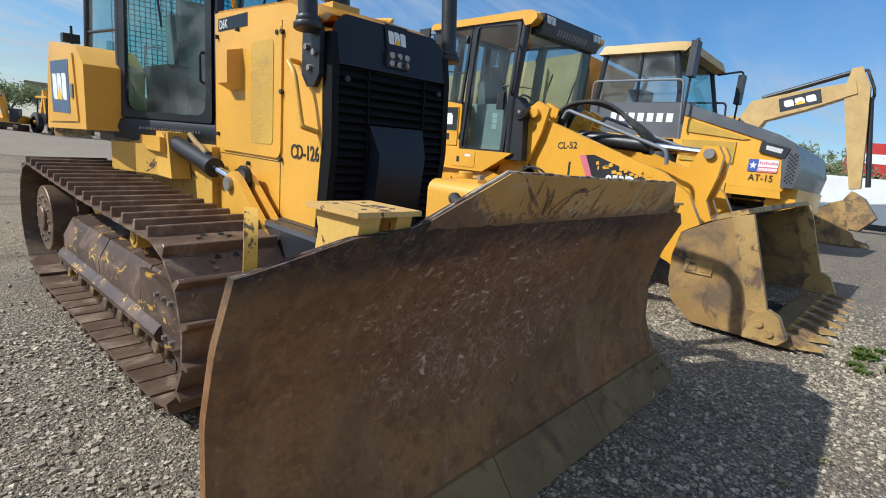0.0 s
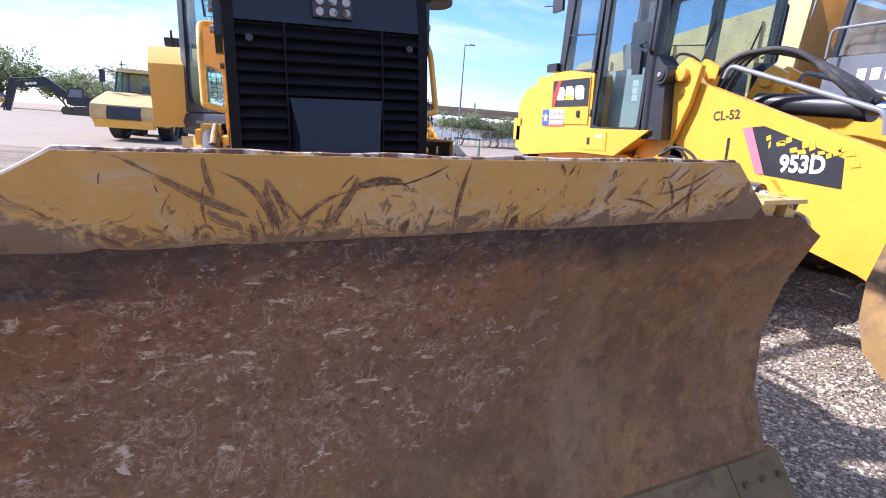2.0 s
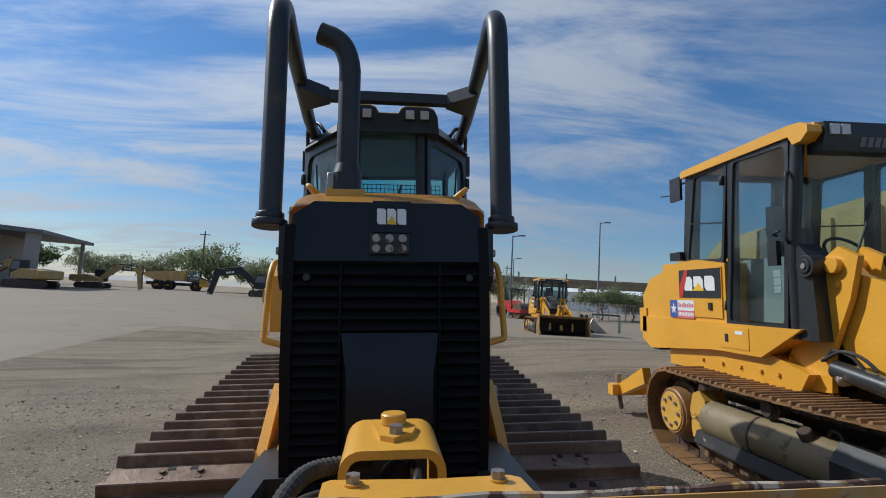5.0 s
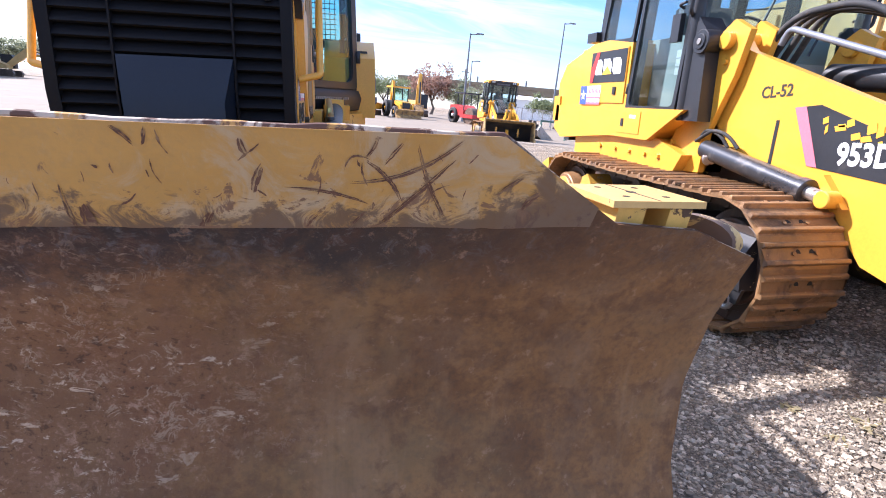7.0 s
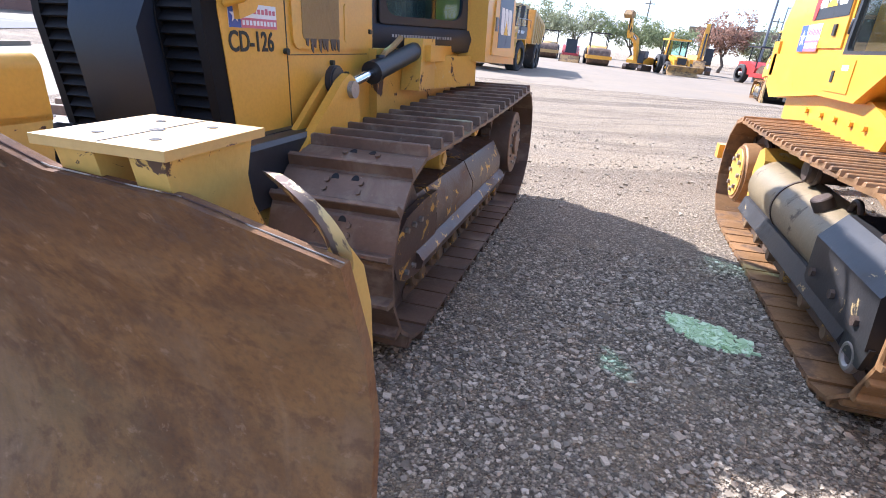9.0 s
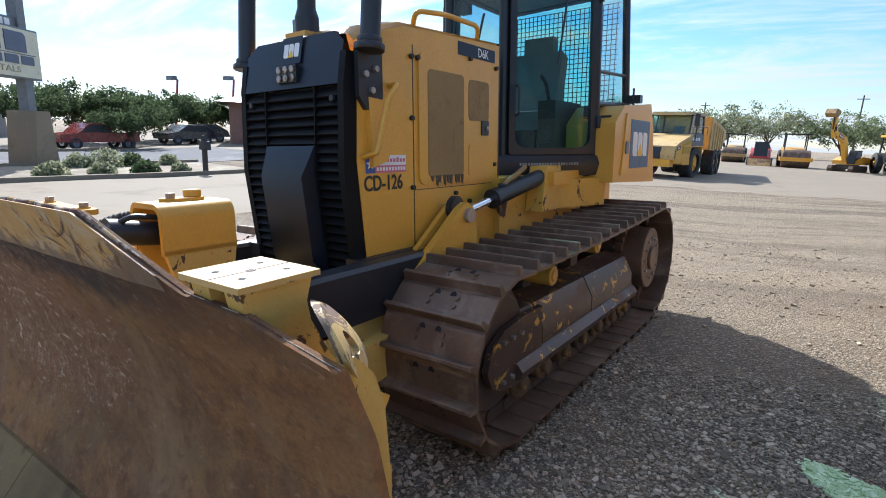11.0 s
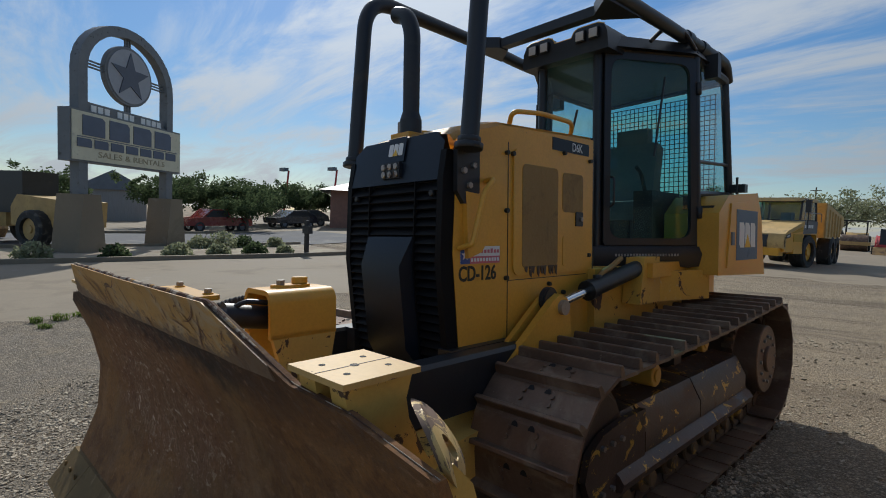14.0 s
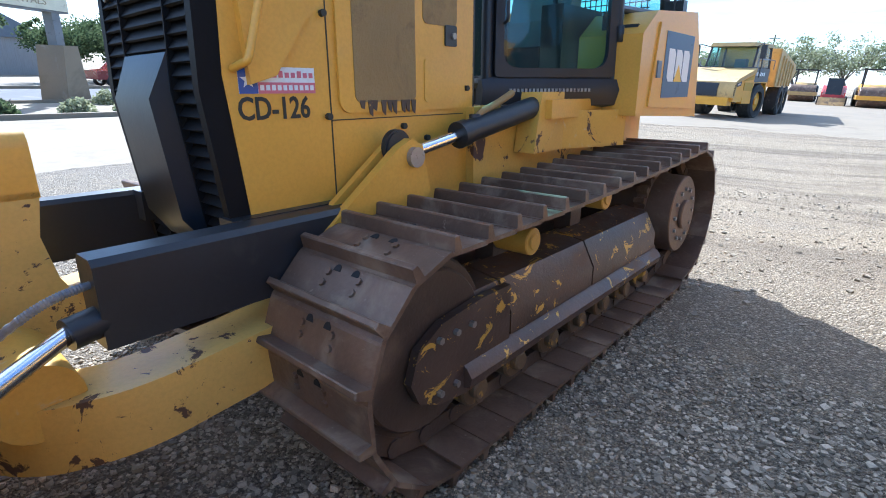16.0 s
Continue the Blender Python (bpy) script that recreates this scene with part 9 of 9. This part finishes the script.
# ---- trees and shrubs ----
def leaf_material(name, a, b):
    m = bpy.data.materials.new(name)
    m.use_nodes = True
    g = Nodes(m.node_tree)
    geo = g.n("NewGeometry")
    colour = g.mix(geo.outputs["Random Per Island"], a, b)
    diff, thin, both = g.n("BsdfDiffuse"), g.n("BsdfTranslucent"), g.n("MixShader", i_Fac=0.45)
    g.link(colour, diff.inputs["Color"])
    g.link(colour, thin.inputs["Color"])
    g.link(diff.outputs[0], both.inputs[1])
    g.link(thin.outputs[0], both.inputs[2])
    out = g.n("OutputMaterial")
    g.link(both.outputs[0], out.inputs["Surface"])
    return m


BARK = material("grey_bark", (0.13, 0.10, 0.075), (0.07, 0.055, 0.045), rough=0.9, var=0.2, bump=0.5, fine=20)
# distance haze and backlight are mixed into LEAF and LEAF_PALE as paler greens
LEAF = leaf_material("green_leaves", (0.14, 0.17, 0.085), (0.30, 0.33, 0.18))
LEAF_DARK = leaf_material("dark_green_leaves", (0.05, 0.075, 0.035), (0.12, 0.155, 0.075))
LEAF_DRY = leaf_material("russet_leaves", (0.26, 0.15, 0.11), (0.42, 0.27, 0.20))
LEAF_PALE = leaf_material("haze_paled_olive_leaves", (0.19, 0.21, 0.12), (0.36, 0.37, 0.24))


def tree(x, y, h, w, leaf, label, seed, thin=1.0, size=0.16):
    rnd = random.Random(seed)
    d = thing("tree", label, "tree", spot(x, y), "trees round the yard")
    bm = fresh()
    fork = h * rnd.uniform(0.22, 0.32)
    tube(bm, [(0, 0, -0.1), (0.05 * w, 0, fork * 0.5), (0, 0.02 * w, fork)], [0.035 * h, 0.026 * h, 0.022 * h], 8)
    tips = []
    for k in range(7):
        a = 2 * math.pi * k / 7 + rnd.uniform(-0.3, 0.3)
        r = w * rnd.uniform(0.22, 0.48)
        z = h * rnd.uniform(0.55, 0.9)
        p1 = Vector((math.cos(a) * r * 0.4, math.sin(a) * r * 0.4, fork + (z - fork) * 0.5))
        p2 = Vector((math.cos(a) * r, math.sin(a) * r, z))
        tube(bm, [(0, 0, fork * 0.92), p1, p2], [0.013 * h, 0.008 * h, 0.003 * h], 6)
        tips += [p1, p2]
        for j in range(3):
            b = a + rnd.uniform(-0.9, 0.9)
            p3 = p1 + Vector((math.cos(b) * w * 0.2, math.sin(b) * w * 0.2, h * rnd.uniform(0.0, 0.22)))
            tube(bm, [p1, p3], [0.006 * h, 0.002 * h], 5)
            tips.append(p3)
    part("trunk", bm, BARK, d, "grey trunk and limbs")
    verts, faces = [], []
    for p in tips * 3:
        c = p + Vector((rnd.gauss(0, 0.10 * w), rnd.gauss(0, 0.10 * w), rnd.gauss(0, 0.06 * h)))
        rad = w * rnd.uniform(0.05, 0.14)
        for k in range(int(64 * thin)):
            v = Vector((rnd.gauss(0, 1), rnd.gauss(0, 1), rnd.gauss(0, 0.75)))
            v = c + v.normalized() * rad * rnd.uniform(0.3, 1.1)
            s = size * h / 7 * rnd.uniform(0.6, 1.4)
            u = Vector((rnd.gauss(0, 1), rnd.gauss(0, 1), rnd.gauss(0, 1))).normalized() * s
            t = u.orthogonal().normalized() * s * 0.6
            i = len(verts)
            verts += [v - u, v + t, v + u, v - t]
            faces.append((i, i + 1, i + 2, i + 3))
    me = bpy.data.meshes.new("crown")
    me.from_pydata(verts, [], faces)
    me.materials.append(leaf)
    ob = new("crown", me)
    ob.parent = d
    return d


rows = [(-44, 13, 6.5, 6, LEAF_DARK), (-47, 17, 7, 7, LEAF_DARK), (-45, 20.5, 7.5, 7.5, LEAF_DARK), (-48, 24, 7, 7, LEAF_DARK), (-46, 27, 6.5, 6, LEAF_DARK), (-52, 31, 6.5, 7, LEAF_DARK),
        (-50, 6, 7, 7, LEAF_DARK), (-52, 2, 6, 6, LEAF), (-38, 17.5, 5.2, 5.5, LEAF_DARK)]
for k, (x, y, h, w, leaf) in enumerate(rows):
    tree(x, y, h * 0.66, w * 0.85, leaf, "dark green broad tree beyond the street", 10 + k)
rows = [(-12, 94, 11, 13, LEAF_PALE, 0.5), (-6, 97, 10.5, 12, LEAF_PALE, 0.45), (3, 96, 9, 11, LEAF, 0.8), (9, 104, 9, 12, LEAF, 0.8), (-22, 100, 9, 11, LEAF, 0.6), (-34, 104, 12, 14, LEAF, 0.9), (-44, 106, 9, 11, LEAF_PALE, 0.8),
        (-52, 100, 9, 11, LEAF_PALE, 0.8), (-60, 92, 10, 10, LEAF_DARK, 0.8), (-27, 108, 9, 12, LEAF, 0.8), (-17, 110, 8, 10, LEAF_PALE, 0.4), (-70, 90, 10, 12, LEAF, 0.8)]
for k, (x, y, h, w, leaf, thin) in enumerate(rows):
    tree(x, y, h * 0.78, w * 0.85, leaf, "tree with an open crown behind the yard", 40 + k, thin)
tree(14.0, 78, 7.4, 7, LEAF_DRY, "bare-looking russet tree behind the machines", 71, 0.5)
tree(19, 80, 6, 7, LEAF_PALE, "small pale tree behind the machines", 72, 0.6)
for k, (x, y, h, w) in enumerate(((46, 9, 5, 7), (52, 4, 6, 9), (48, -4, 5, 8), (60, 14, 7, 10))):
    tree(x, y, h, w, LEAF, "green tree beyond the fence", 90 + k)
rnd = random.Random(5)
for k in range(12):
    tree(24 + 4.2 * k + rnd.uniform(-1, 1), 56 + 2.4 * k, rnd.uniform(2.6, 4.2), rnd.uniform(4, 6), LEAF, "green bush along the fence", 110 + k, 0.9, 0.2)


def shrub(x, y, r, seed, leaf, label="round dry shrub on the verge"):
    rnd = random.Random(seed)
    d = thing("shrub", label, "shrub", spot(x, y, 0, 0.04), "shrubs on the verge")
    bm = fresh()
    for k in range(9):
        a = rnd.uniform(0, 6.28)
        tube(bm, [(0, 0, 0), (math.cos(a) * r * 0.7, math.sin(a) * r * 0.7, r * rnd.uniform(0.6, 1.2))], [0.02, 0.006], 5)
    part("stems", bm, BARK, d)["kind"] = "stuff"
    verts, faces = [], []
    for k in range(420):
        v = Vector((rnd.gauss(0, 1), rnd.gauss(0, 1), abs(rnd.gauss(0, 1)))).normalized() * r * rnd.uniform(0.5, 1.05)
        u = Vector((rnd.gauss(0, 1), rnd.gauss(0, 1), rnd.gauss(0, 1))).normalized() * 0.09
        t = u.orthogonal().normalized() * 0.05
        i = len(verts)
        verts += [v - u, v + t, v + u, v - t]
        faces.append((i, i + 1, i + 2, i + 3))
    me = bpy.data.meshes.new("leaves")
    me.from_pydata(verts, [], faces)
    me.materials.append(leaf)
    ob = new("leaves", me)
    ob.parent = d


for k, (x, y, r) in enumerate(((-19.2, 4.9, 0.5), (-19.3, 7.0, 0.55), (-19.4, 8.6, 0.5), (-19.3, 10.1, 0.55), (-19.4, 11.5, 0.4), (-23.3, 10.2, 0.8), (-23.6, 11.3, 0.6), (-23.4, 9.2, 0.6), (-19.3, 2.6, 0.6), (-19.3, 1.0, 0.55), (-23.5, 13.0, 0.5))):
    shrub(x, y, r, 200 + k, LEAF_PALE if k % 3 else LEAF_DARK)


# ---- buildings, poles, fence, cars ----
METAL_WALL = material("grey_metal_siding", (0.36, 0.33, 0.30), (0.28, 0.26, 0.24), rough=0.6, var=0.06, cover=(0.5, 0.7), bump=0.2, fine=8, stretch=(6, 6, 0.3))
ROOF_METAL = material("dark_metal_roof", (0.15, 0.15, 0.16), rough=0.5, var=0.1, bump=0.05)
BRICK = material("reddish_brick_wall", (0.30, 0.15, 0.105), (0.22, 0.12, 0.09), rough=0.85, var=0.15, scale=1.0, cover=(0.5, 0.65), other_scale=8, bump=0.4, fine=14)


def metal_shed():
    d = thing("metal_building", "long grey metal shed with an open bay", "building", spot(-52.0, 66.0, 14))
    part("wall", rbox(-12, 5.5, -9, 9, 0, 6.4, 0.05), METAL_WALL, d, "ribbed grey metal wall")
    part("bay_door", rbox(1.2, 4.4, -9.06, -9.0, 0, 4.2, 0.02), DARK_IN, d, "near-black panel painting the shade of an open door")
    part("wall_end", rbox(11.2, 12.2, -9, -7.6, 0, 6.0, 0.05), METAL_WALL, d, "narrow grey wall beside the open bay")
    part("rear_post", rbox(11.6, 12.0, 8.5, 9, 0, 6.0, 0.02), METAL_WALL, d)
    part("post", rbox(6.2, 6.6, -9, -8.6, 0, 6.2, 0.02), METAL_WALL, d)
    bm = prism(fresh(), [(-12.6, 6.35), (12.9, 5.9), (12.9, 6.3), (-12.6, 7.6)], "y", -9.6, 9.6)
    part("roof", bm, ROOF_METAL, d, "dark sloping metal roof")


metal_shed()


def brick_house():
    d = thing("brick_building", "low reddish brick building with a wide hipped roof", "building", spot(-40.5, 31.0, -35))
    part("wall", rbox(-4.5, 4.5, -3.5, 3.5, 0, 3.4, 0.03), BRICK, d, "reddish brick wall")
    for x in (-3.0, -1.0, 1.0, 3.0):
        w = part("window", rbox(x - 0.4, x + 0.4, -3.53, -3.47, 0.9, 2.4, 0.01), GREY, d, "narrow dark window")
    for x in (-6.2, -4.6):
        part("porch_column", rbox(x - 0.3, x + 0.3, -3.4, -2.8, 0, 3.3, 0.03), BRICK, d)
    bm = fresh()
    a = [bm.verts.new(p) for p in ((-7, -4.6, 3.4), (5.4, -4.6, 3.4), (5.4, 4.6, 3.4), (-7, 4.6, 3.4))]
    b = [bm.verts.new(p) for p in ((-4, -0.5, 4.6), (2.6, -0.5, 4.6), (2.6, 0.5, 4.6), (-4, 0.5, 4.6))]
    bm.faces.new(a[::-1])
    bm.faces.new(b)
    for i in range(4):
        bm.faces.new((a[i], a[(i + 1) % 4], b[(i + 1) % 4], b[i]))
    part("roof", bm, ROOF_METAL, d, "grey hipped roof")
    d2 = thing("gabled_house", "pale far house with a gabled roof", "building", spot(-62, 13, 80))
    part("wall", rbox(-3, 3, -3, 3, 0, 3.2, 0.03), METAL_WALL, d2)
    part("roof", prism(fresh(), [(-3.4, 3.2), (3.4, 3.2), (0, 5.2)], "y", -3.3, 3.3), GREY, d2)


brick_house()


def light_pole(x, y, h, turn, label):
    d = thing("light_pole", label, "light pole", spot(x, y, turn), "yard light poles")
    part("pole", rod(fresh(), (0, 0, 0), (0, 0, h), 0.13, 0.07, n=12), GREY, d, "tapered dark pole")
    part("arm", tube(fresh(), [(0, 0, h - 0.1), (0.9, 0, h + 0.02)], 0.05, 8), GREY, d)
    part("lamp_head", rbox(0.6, 1.35, -0.17, 0.17, h - 0.02, h + 0.1, 0.03), GREY, d, "flat lamp head")


light_pole(26.6, 62.5, 12.2, 0, "tall dark light pole behind the fence")
light_pole(13.2, 54.0, 8.6, 0, "dark light pole at the back of the yard")
light_pole(22.0, 88.0, 9.0, 0, "far light pole among trees")
for k, (x, y, h) in enumerate(((-33.5, 98, 11), (-20, 120, 10), (5.2, 118, 11), (29, 122, 10))):
    d = thing("utility_pole", "brown wooden utility pole far off", "utility pole", spot(x, y), "utility poles")
    part("pole", rod(fresh(), (0, 0, 0), (0, 0, h), 0.16, 0.11, n=10), BARK, d)
    part("cross_arm", rbox(-0.9, 0.9, -0.05, 0.05, h - 0.7, h - 0.55, 0.01), BARK, d)
for x, y, h in ((-49, 26.0, 5.6), (-46, 30.0, 5.9)):
    d = thing("lift_mast", "thin raised red and grey lift mast", "lift", spot(x, y), "raised lift masts")
    part("mast", rod(fresh(), (0, 0, 0), (0.3, 0.4, h), 0.12, 0.10, n=8), RED, d, "reddish mast")
    part("basket", rbox(-0.55, 0.55, -0.25, 0.25, h - 0.1, h + 0.25, 0.03), GREY, d, "grey basket")

# chain-link fence along the back right
d = thing("fence", "grey chain-link fence with steel posts", "fence", Matrix.Identity(4))
line = [(15 + 1.5 * k, 44.0 + 1.25 * k) for k in range(22)]
for x, y in line:
    part("post", rod(fresh(), (x, y, ground_z(x, y)), (x, y, ground_z(x, y) + 1.9), 0.04, n=8), STEEL, d)
bm = fresh()
for (x0, y0), (x1, y1) in zip(line, line[1:]):
    for z in (0.1, 1.85):
        tube(bm, [(x0, y0, z), (x1, y1, z)], 0.025, 6)
    for k in range(9):
        s = k / 9
        x, y = x0 + (x1 - x0) * s, y0 + (y1 - y0) * s
        tube(bm, [(x, y, 0.1), (x + (x1 - x0) * 0.4, y + (y1 - y0) * 0.4, 1.85)], 0.006, 3)
        tube(bm, [(x + (x1 - x0) * 0.4, y + (y1 - y0) * 0.4, 0.1), (x, y, 1.85)], 0.006, 3)
part("fence_wire", bm, STEEL, d, smooth=0)["kind"] = "stuff"

# overpass on piers, far right, with a long white shed before it
d = thing("overpass", "long grey concrete road bridge on piers", "bridge", Matrix.Translation((62, 150, 0)) @ Matrix.Rotation(radians(-14), 4, "Z"))
part("deck", rbox(-45, 75, -5, 5, 6.6, 8.0, 0.1), CONCRETE, d, "grey bridge deck")
part("parapet", rbox(-45, 75, -5.3, -5.0, 8.0, 8.9, 0.05), CONCRETE, d)
for k in range(9):
    part("pier", rbox(-42 + 14 * k, -40 + 14 * k, -3, 3, 0, 6.6, 0.1), CONCRETE, d, "square pier")
    part("lamp_stub", rod(fresh(), (-36 + 14 * k, -5.1, 8.9), (-36 + 14 * k, -5.1, 10.4), 0.25, n=8), GREY, d)
d = thing("white_shed", "long low white shed far off", "building", Matrix.Translation((52, 125, 0)) @ Matrix.Rotation(radians(-16), 4, "Z"))
part("wall", rbox(-16, 30, -4, 4, 0, 4.6, 0.05), WHITE, d, "white metal wall")
part("roof", prism(fresh(), [(-4.4, 4.6), (4.4, 4.6), (0, 5.6)], "x", -16.4, 30.4), WHITE, d)


def car(m, paint, label, pickup=False):
    d = thing("pickup_truck" if pickup else "car", label, "car", m, "parked cars")
    prof = [(-2.6, 0.45), (-2.65, 0.95), (-1.5, 1.08), (-0.8, 1.72), (0.55, 1.74), (0.75, 1.15), (2.6, 1.15), (2.65, 0.5)] if pickup else [(-2.2, 0.4), (-2.3, 0.85), (-1.3, 1.0), (-0.5, 1.55), (1.2, 1.58), (2.1, 1.05), (2.3, 0.5)]
    part("body", bevel(prism(fresh(), prof, "x", -0.92, 0.92), 0.09, 3), paint, d, "glossy body")
    win = [(-1.3, 1.12), (-0.72, 1.64), (0.45, 1.66), (0.6, 1.15)] if pickup else [(-1.15, 1.03), (-0.42, 1.48), (1.1, 1.5), (1.8, 1.06)]
    for s in (-1, 1):
        part("side_window", prism(fresh(), win, "x", *sorted((s * 0.91, s * 0.93))), BLACK, d, "dark side glass", smooth=0)
        for y in ((-1.7, 1.75) if pickup else (-1.4, 1.4)):
            wheel(d, s * 0.82, y, 0.38, 0.24, s, GREY)
    return d


CAR_RED = material("dark_red_car_paint", (0.22, 0.02, 0.02), rough=0.25, var=0.1, bump=0.0, coat=0.6)
CAR_DARK = material("dark_car_paint", (0.03, 0.032, 0.04), rough=0.25, var=0.1, bump=0.0, coat=0.6)
car(spot(-38.8, 15.4, 10), CAR_RED, "dark red pickup truck parked beyond the street", True)
car(spot(-40.5, 22.6, 12), CAR_DARK, "dark parked car beyond the street")
car(spot(-44.0, 26.0, -30), CAR_DARK, "dark parked car beside the brick building")
for k, (x, y, w) in enumerate(((33, 5.2, 2.2), (35.5, 3.4, 2.6), (38, 1.2, 2.4))):
    d = thing("storage_box", "white storage container beyond the fence", "container", spot(x, y, 10), "white containers")
    part("body", rbox(-w / 2, w / 2, -3, 3, 0.3, 2.6, 0.05), WHITE, d, "white box body")
    part("skid", rbox(-w / 2, w / 2, -3, 3, 0, 0.3, 0.02), BLACK, d)
d = thing("billboard", "tall red roadside board on a post", "sign", spot(48, 3.8, -80))
part("post", rod(fresh(), (0, 0, 0), (0, 0, 4.2), 0.2, n=12), STEEL, d)
part("board", rbox(-2.4, 2.4, -0.2, 0.2, 3.6, 6.0, 0.15, 3), RED, d, "rounded red board")
part("pale_blocks", rbox(-1.8, 1.8, -0.23, -0.2, 4.5, 5.2, 0.01), WHITE, d)

# wheel loader behind the sign
d = thing("wheel_loader", "yellow wheel loader parked behind the sign", "loader", spot(-27.0, 3.2, -62))
part("body", bevel(prism(fresh(), [(0.2, 0.9), (3.4, 0.9), (3.5, 2.0), (0.6, 2.2), (0.2, 1.7)], "x", -0.9, 0.9), 0.08, 2), PLANT_YELLOW, d, "yellow rear body")
part("cab", rbox(-0.75, 0.75, -0.9, 0.7, 1.4, 3.2, 0.08, 2), BLACK, d, "dark cab")
part("front_frame", rbox(-0.6, 0.6, -2.6, -0.6, 0.8, 1.5, 0.08), PLANT_YELLOW, d)
for s in (-1, 1):
    part("lift_arm", bevel(prism(fresh(), [(-0.9, 1.9), (-1.1, 2.2), (-3.2, 1.3), (-3.9, 0.4), (-3.6, 0.35), (-2.6, 1.1)], "x", *sorted((s * 0.5, s * 0.66))), 0.02), PLANT_YELLOW, d, "yellow lift arm")
    for y in (-1.9, 1.9):
        wheel(d, s * 1.05, y, 0.78, 0.6, s, PLANT_YELLOW)
part("bucket", bevel(prism(fresh(), [(-5.0, 0.06), (-4.0, 0.06), (-3.7, 0.5), (-4.0, 1.2), (-4.2, 1.2), (-4.0, 0.5)], "x", -1.4, 1.4), 0.03), BUCKET_SIDE, d, "wide bucket")

d = thing("post_box", "dark metal post with a small box by the kerb", "post", spot(-18.9, 12.3))
part("post", rbox(-0.08, 0.08, -0.08, 0.08, 0, 1.6, 0.01), BLACK, d)
part("box", rbox(-0.2, 0.3, -0.12, 0.12, 1.0, 1.35, 0.03), BLACK, d)


# ---- weeds ----
WEED = leaf_material("weed_leaves", (0.10, 0.15, 0.035), (0.24, 0.30, 0.09))
DRY = leaf_material("dry_grass", (0.30, 0.25, 0.13), (0.46, 0.40, 0.24))


def weed(x, y, r, h, n, mat, label, seed):
    """A tuft of narrow bent blades."""
    rnd = random.Random(seed)
    verts, faces = [], []
    for k in range(n):
        a = rnd.uniform(0, 6.28)
        q = r * 0.5 * math.sqrt(rnd.random())
        bx, by = q * math.cos(a), q * math.sin(a)
        d = rnd.uniform(0, 6.28)
        ln, w = rnd.uniform(0.5, 1.0) * r, rnd.uniform(0.004, 0.011)
        cx, cy = math.cos(d), math.sin(d)
        i = len(verts)
        for s in (0.0, 0.5, 1.0):
            px, py, pz = bx + cx * ln * 0.6 * s * s, by + cy * ln * 0.6 * s * s, h * rnd.uniform(0.7, 1.0) * math.sin(s * 2.0)
            ww = w * (1.0 - 0.8 * abs(s - 0.35))
            verts += [(px - cy * ww, py + cx * ww, pz), (px + cy * ww, py - cx * ww, pz)]
        faces += [(i, i + 1, i + 3, i + 2), (i + 2, i + 3, i + 5, i + 4)]
    me = bpy.data.meshes.new("weed")
    me.from_pydata(verts, [], faces)
    me.materials.append(mat)
    ob = new("weed", me)
    ob.matrix_world = Matrix.Translation((x, y, relief(x, y) - 0.004))
    tagged(ob, label, "weed", "weeds in the gravel", "stuff")


rnd = random.Random(12)
for k in range(9):
    weed(2.95 + rnd.gauss(0, 0.16), 0.36 + rnd.gauss(0, 0.10), rnd.uniform(0.06, 0.12), rnd.uniform(0.03, 0.07), 46, WEED, "small green weed growing in gravel", 300 + k)
for k in range(5):
    weed(-8.3 + rnd.gauss(0, 0.35), 1.9 + rnd.gauss(0, 0.7), rnd.uniform(0.15, 0.3), rnd.uniform(0.06, 0.12), 60, WEED, "low green weeds beside the concrete", 330 + k)
for k in range(16):
    x, y = rnd.choice(((2.5, 2.4), (1.2, 0.4), (2.9, 1.6), (-2.2, 2.2), (1.9, 1.4))) 
    weed(x + rnd.gauss(0, 0.3), y + rnd.gauss(0, 0.3), rnd.uniform(0.05, 0.10), rnd.uniform(0.01, 0.03), 14, DRY, "wisp of dry straw on gravel", 360 + k)
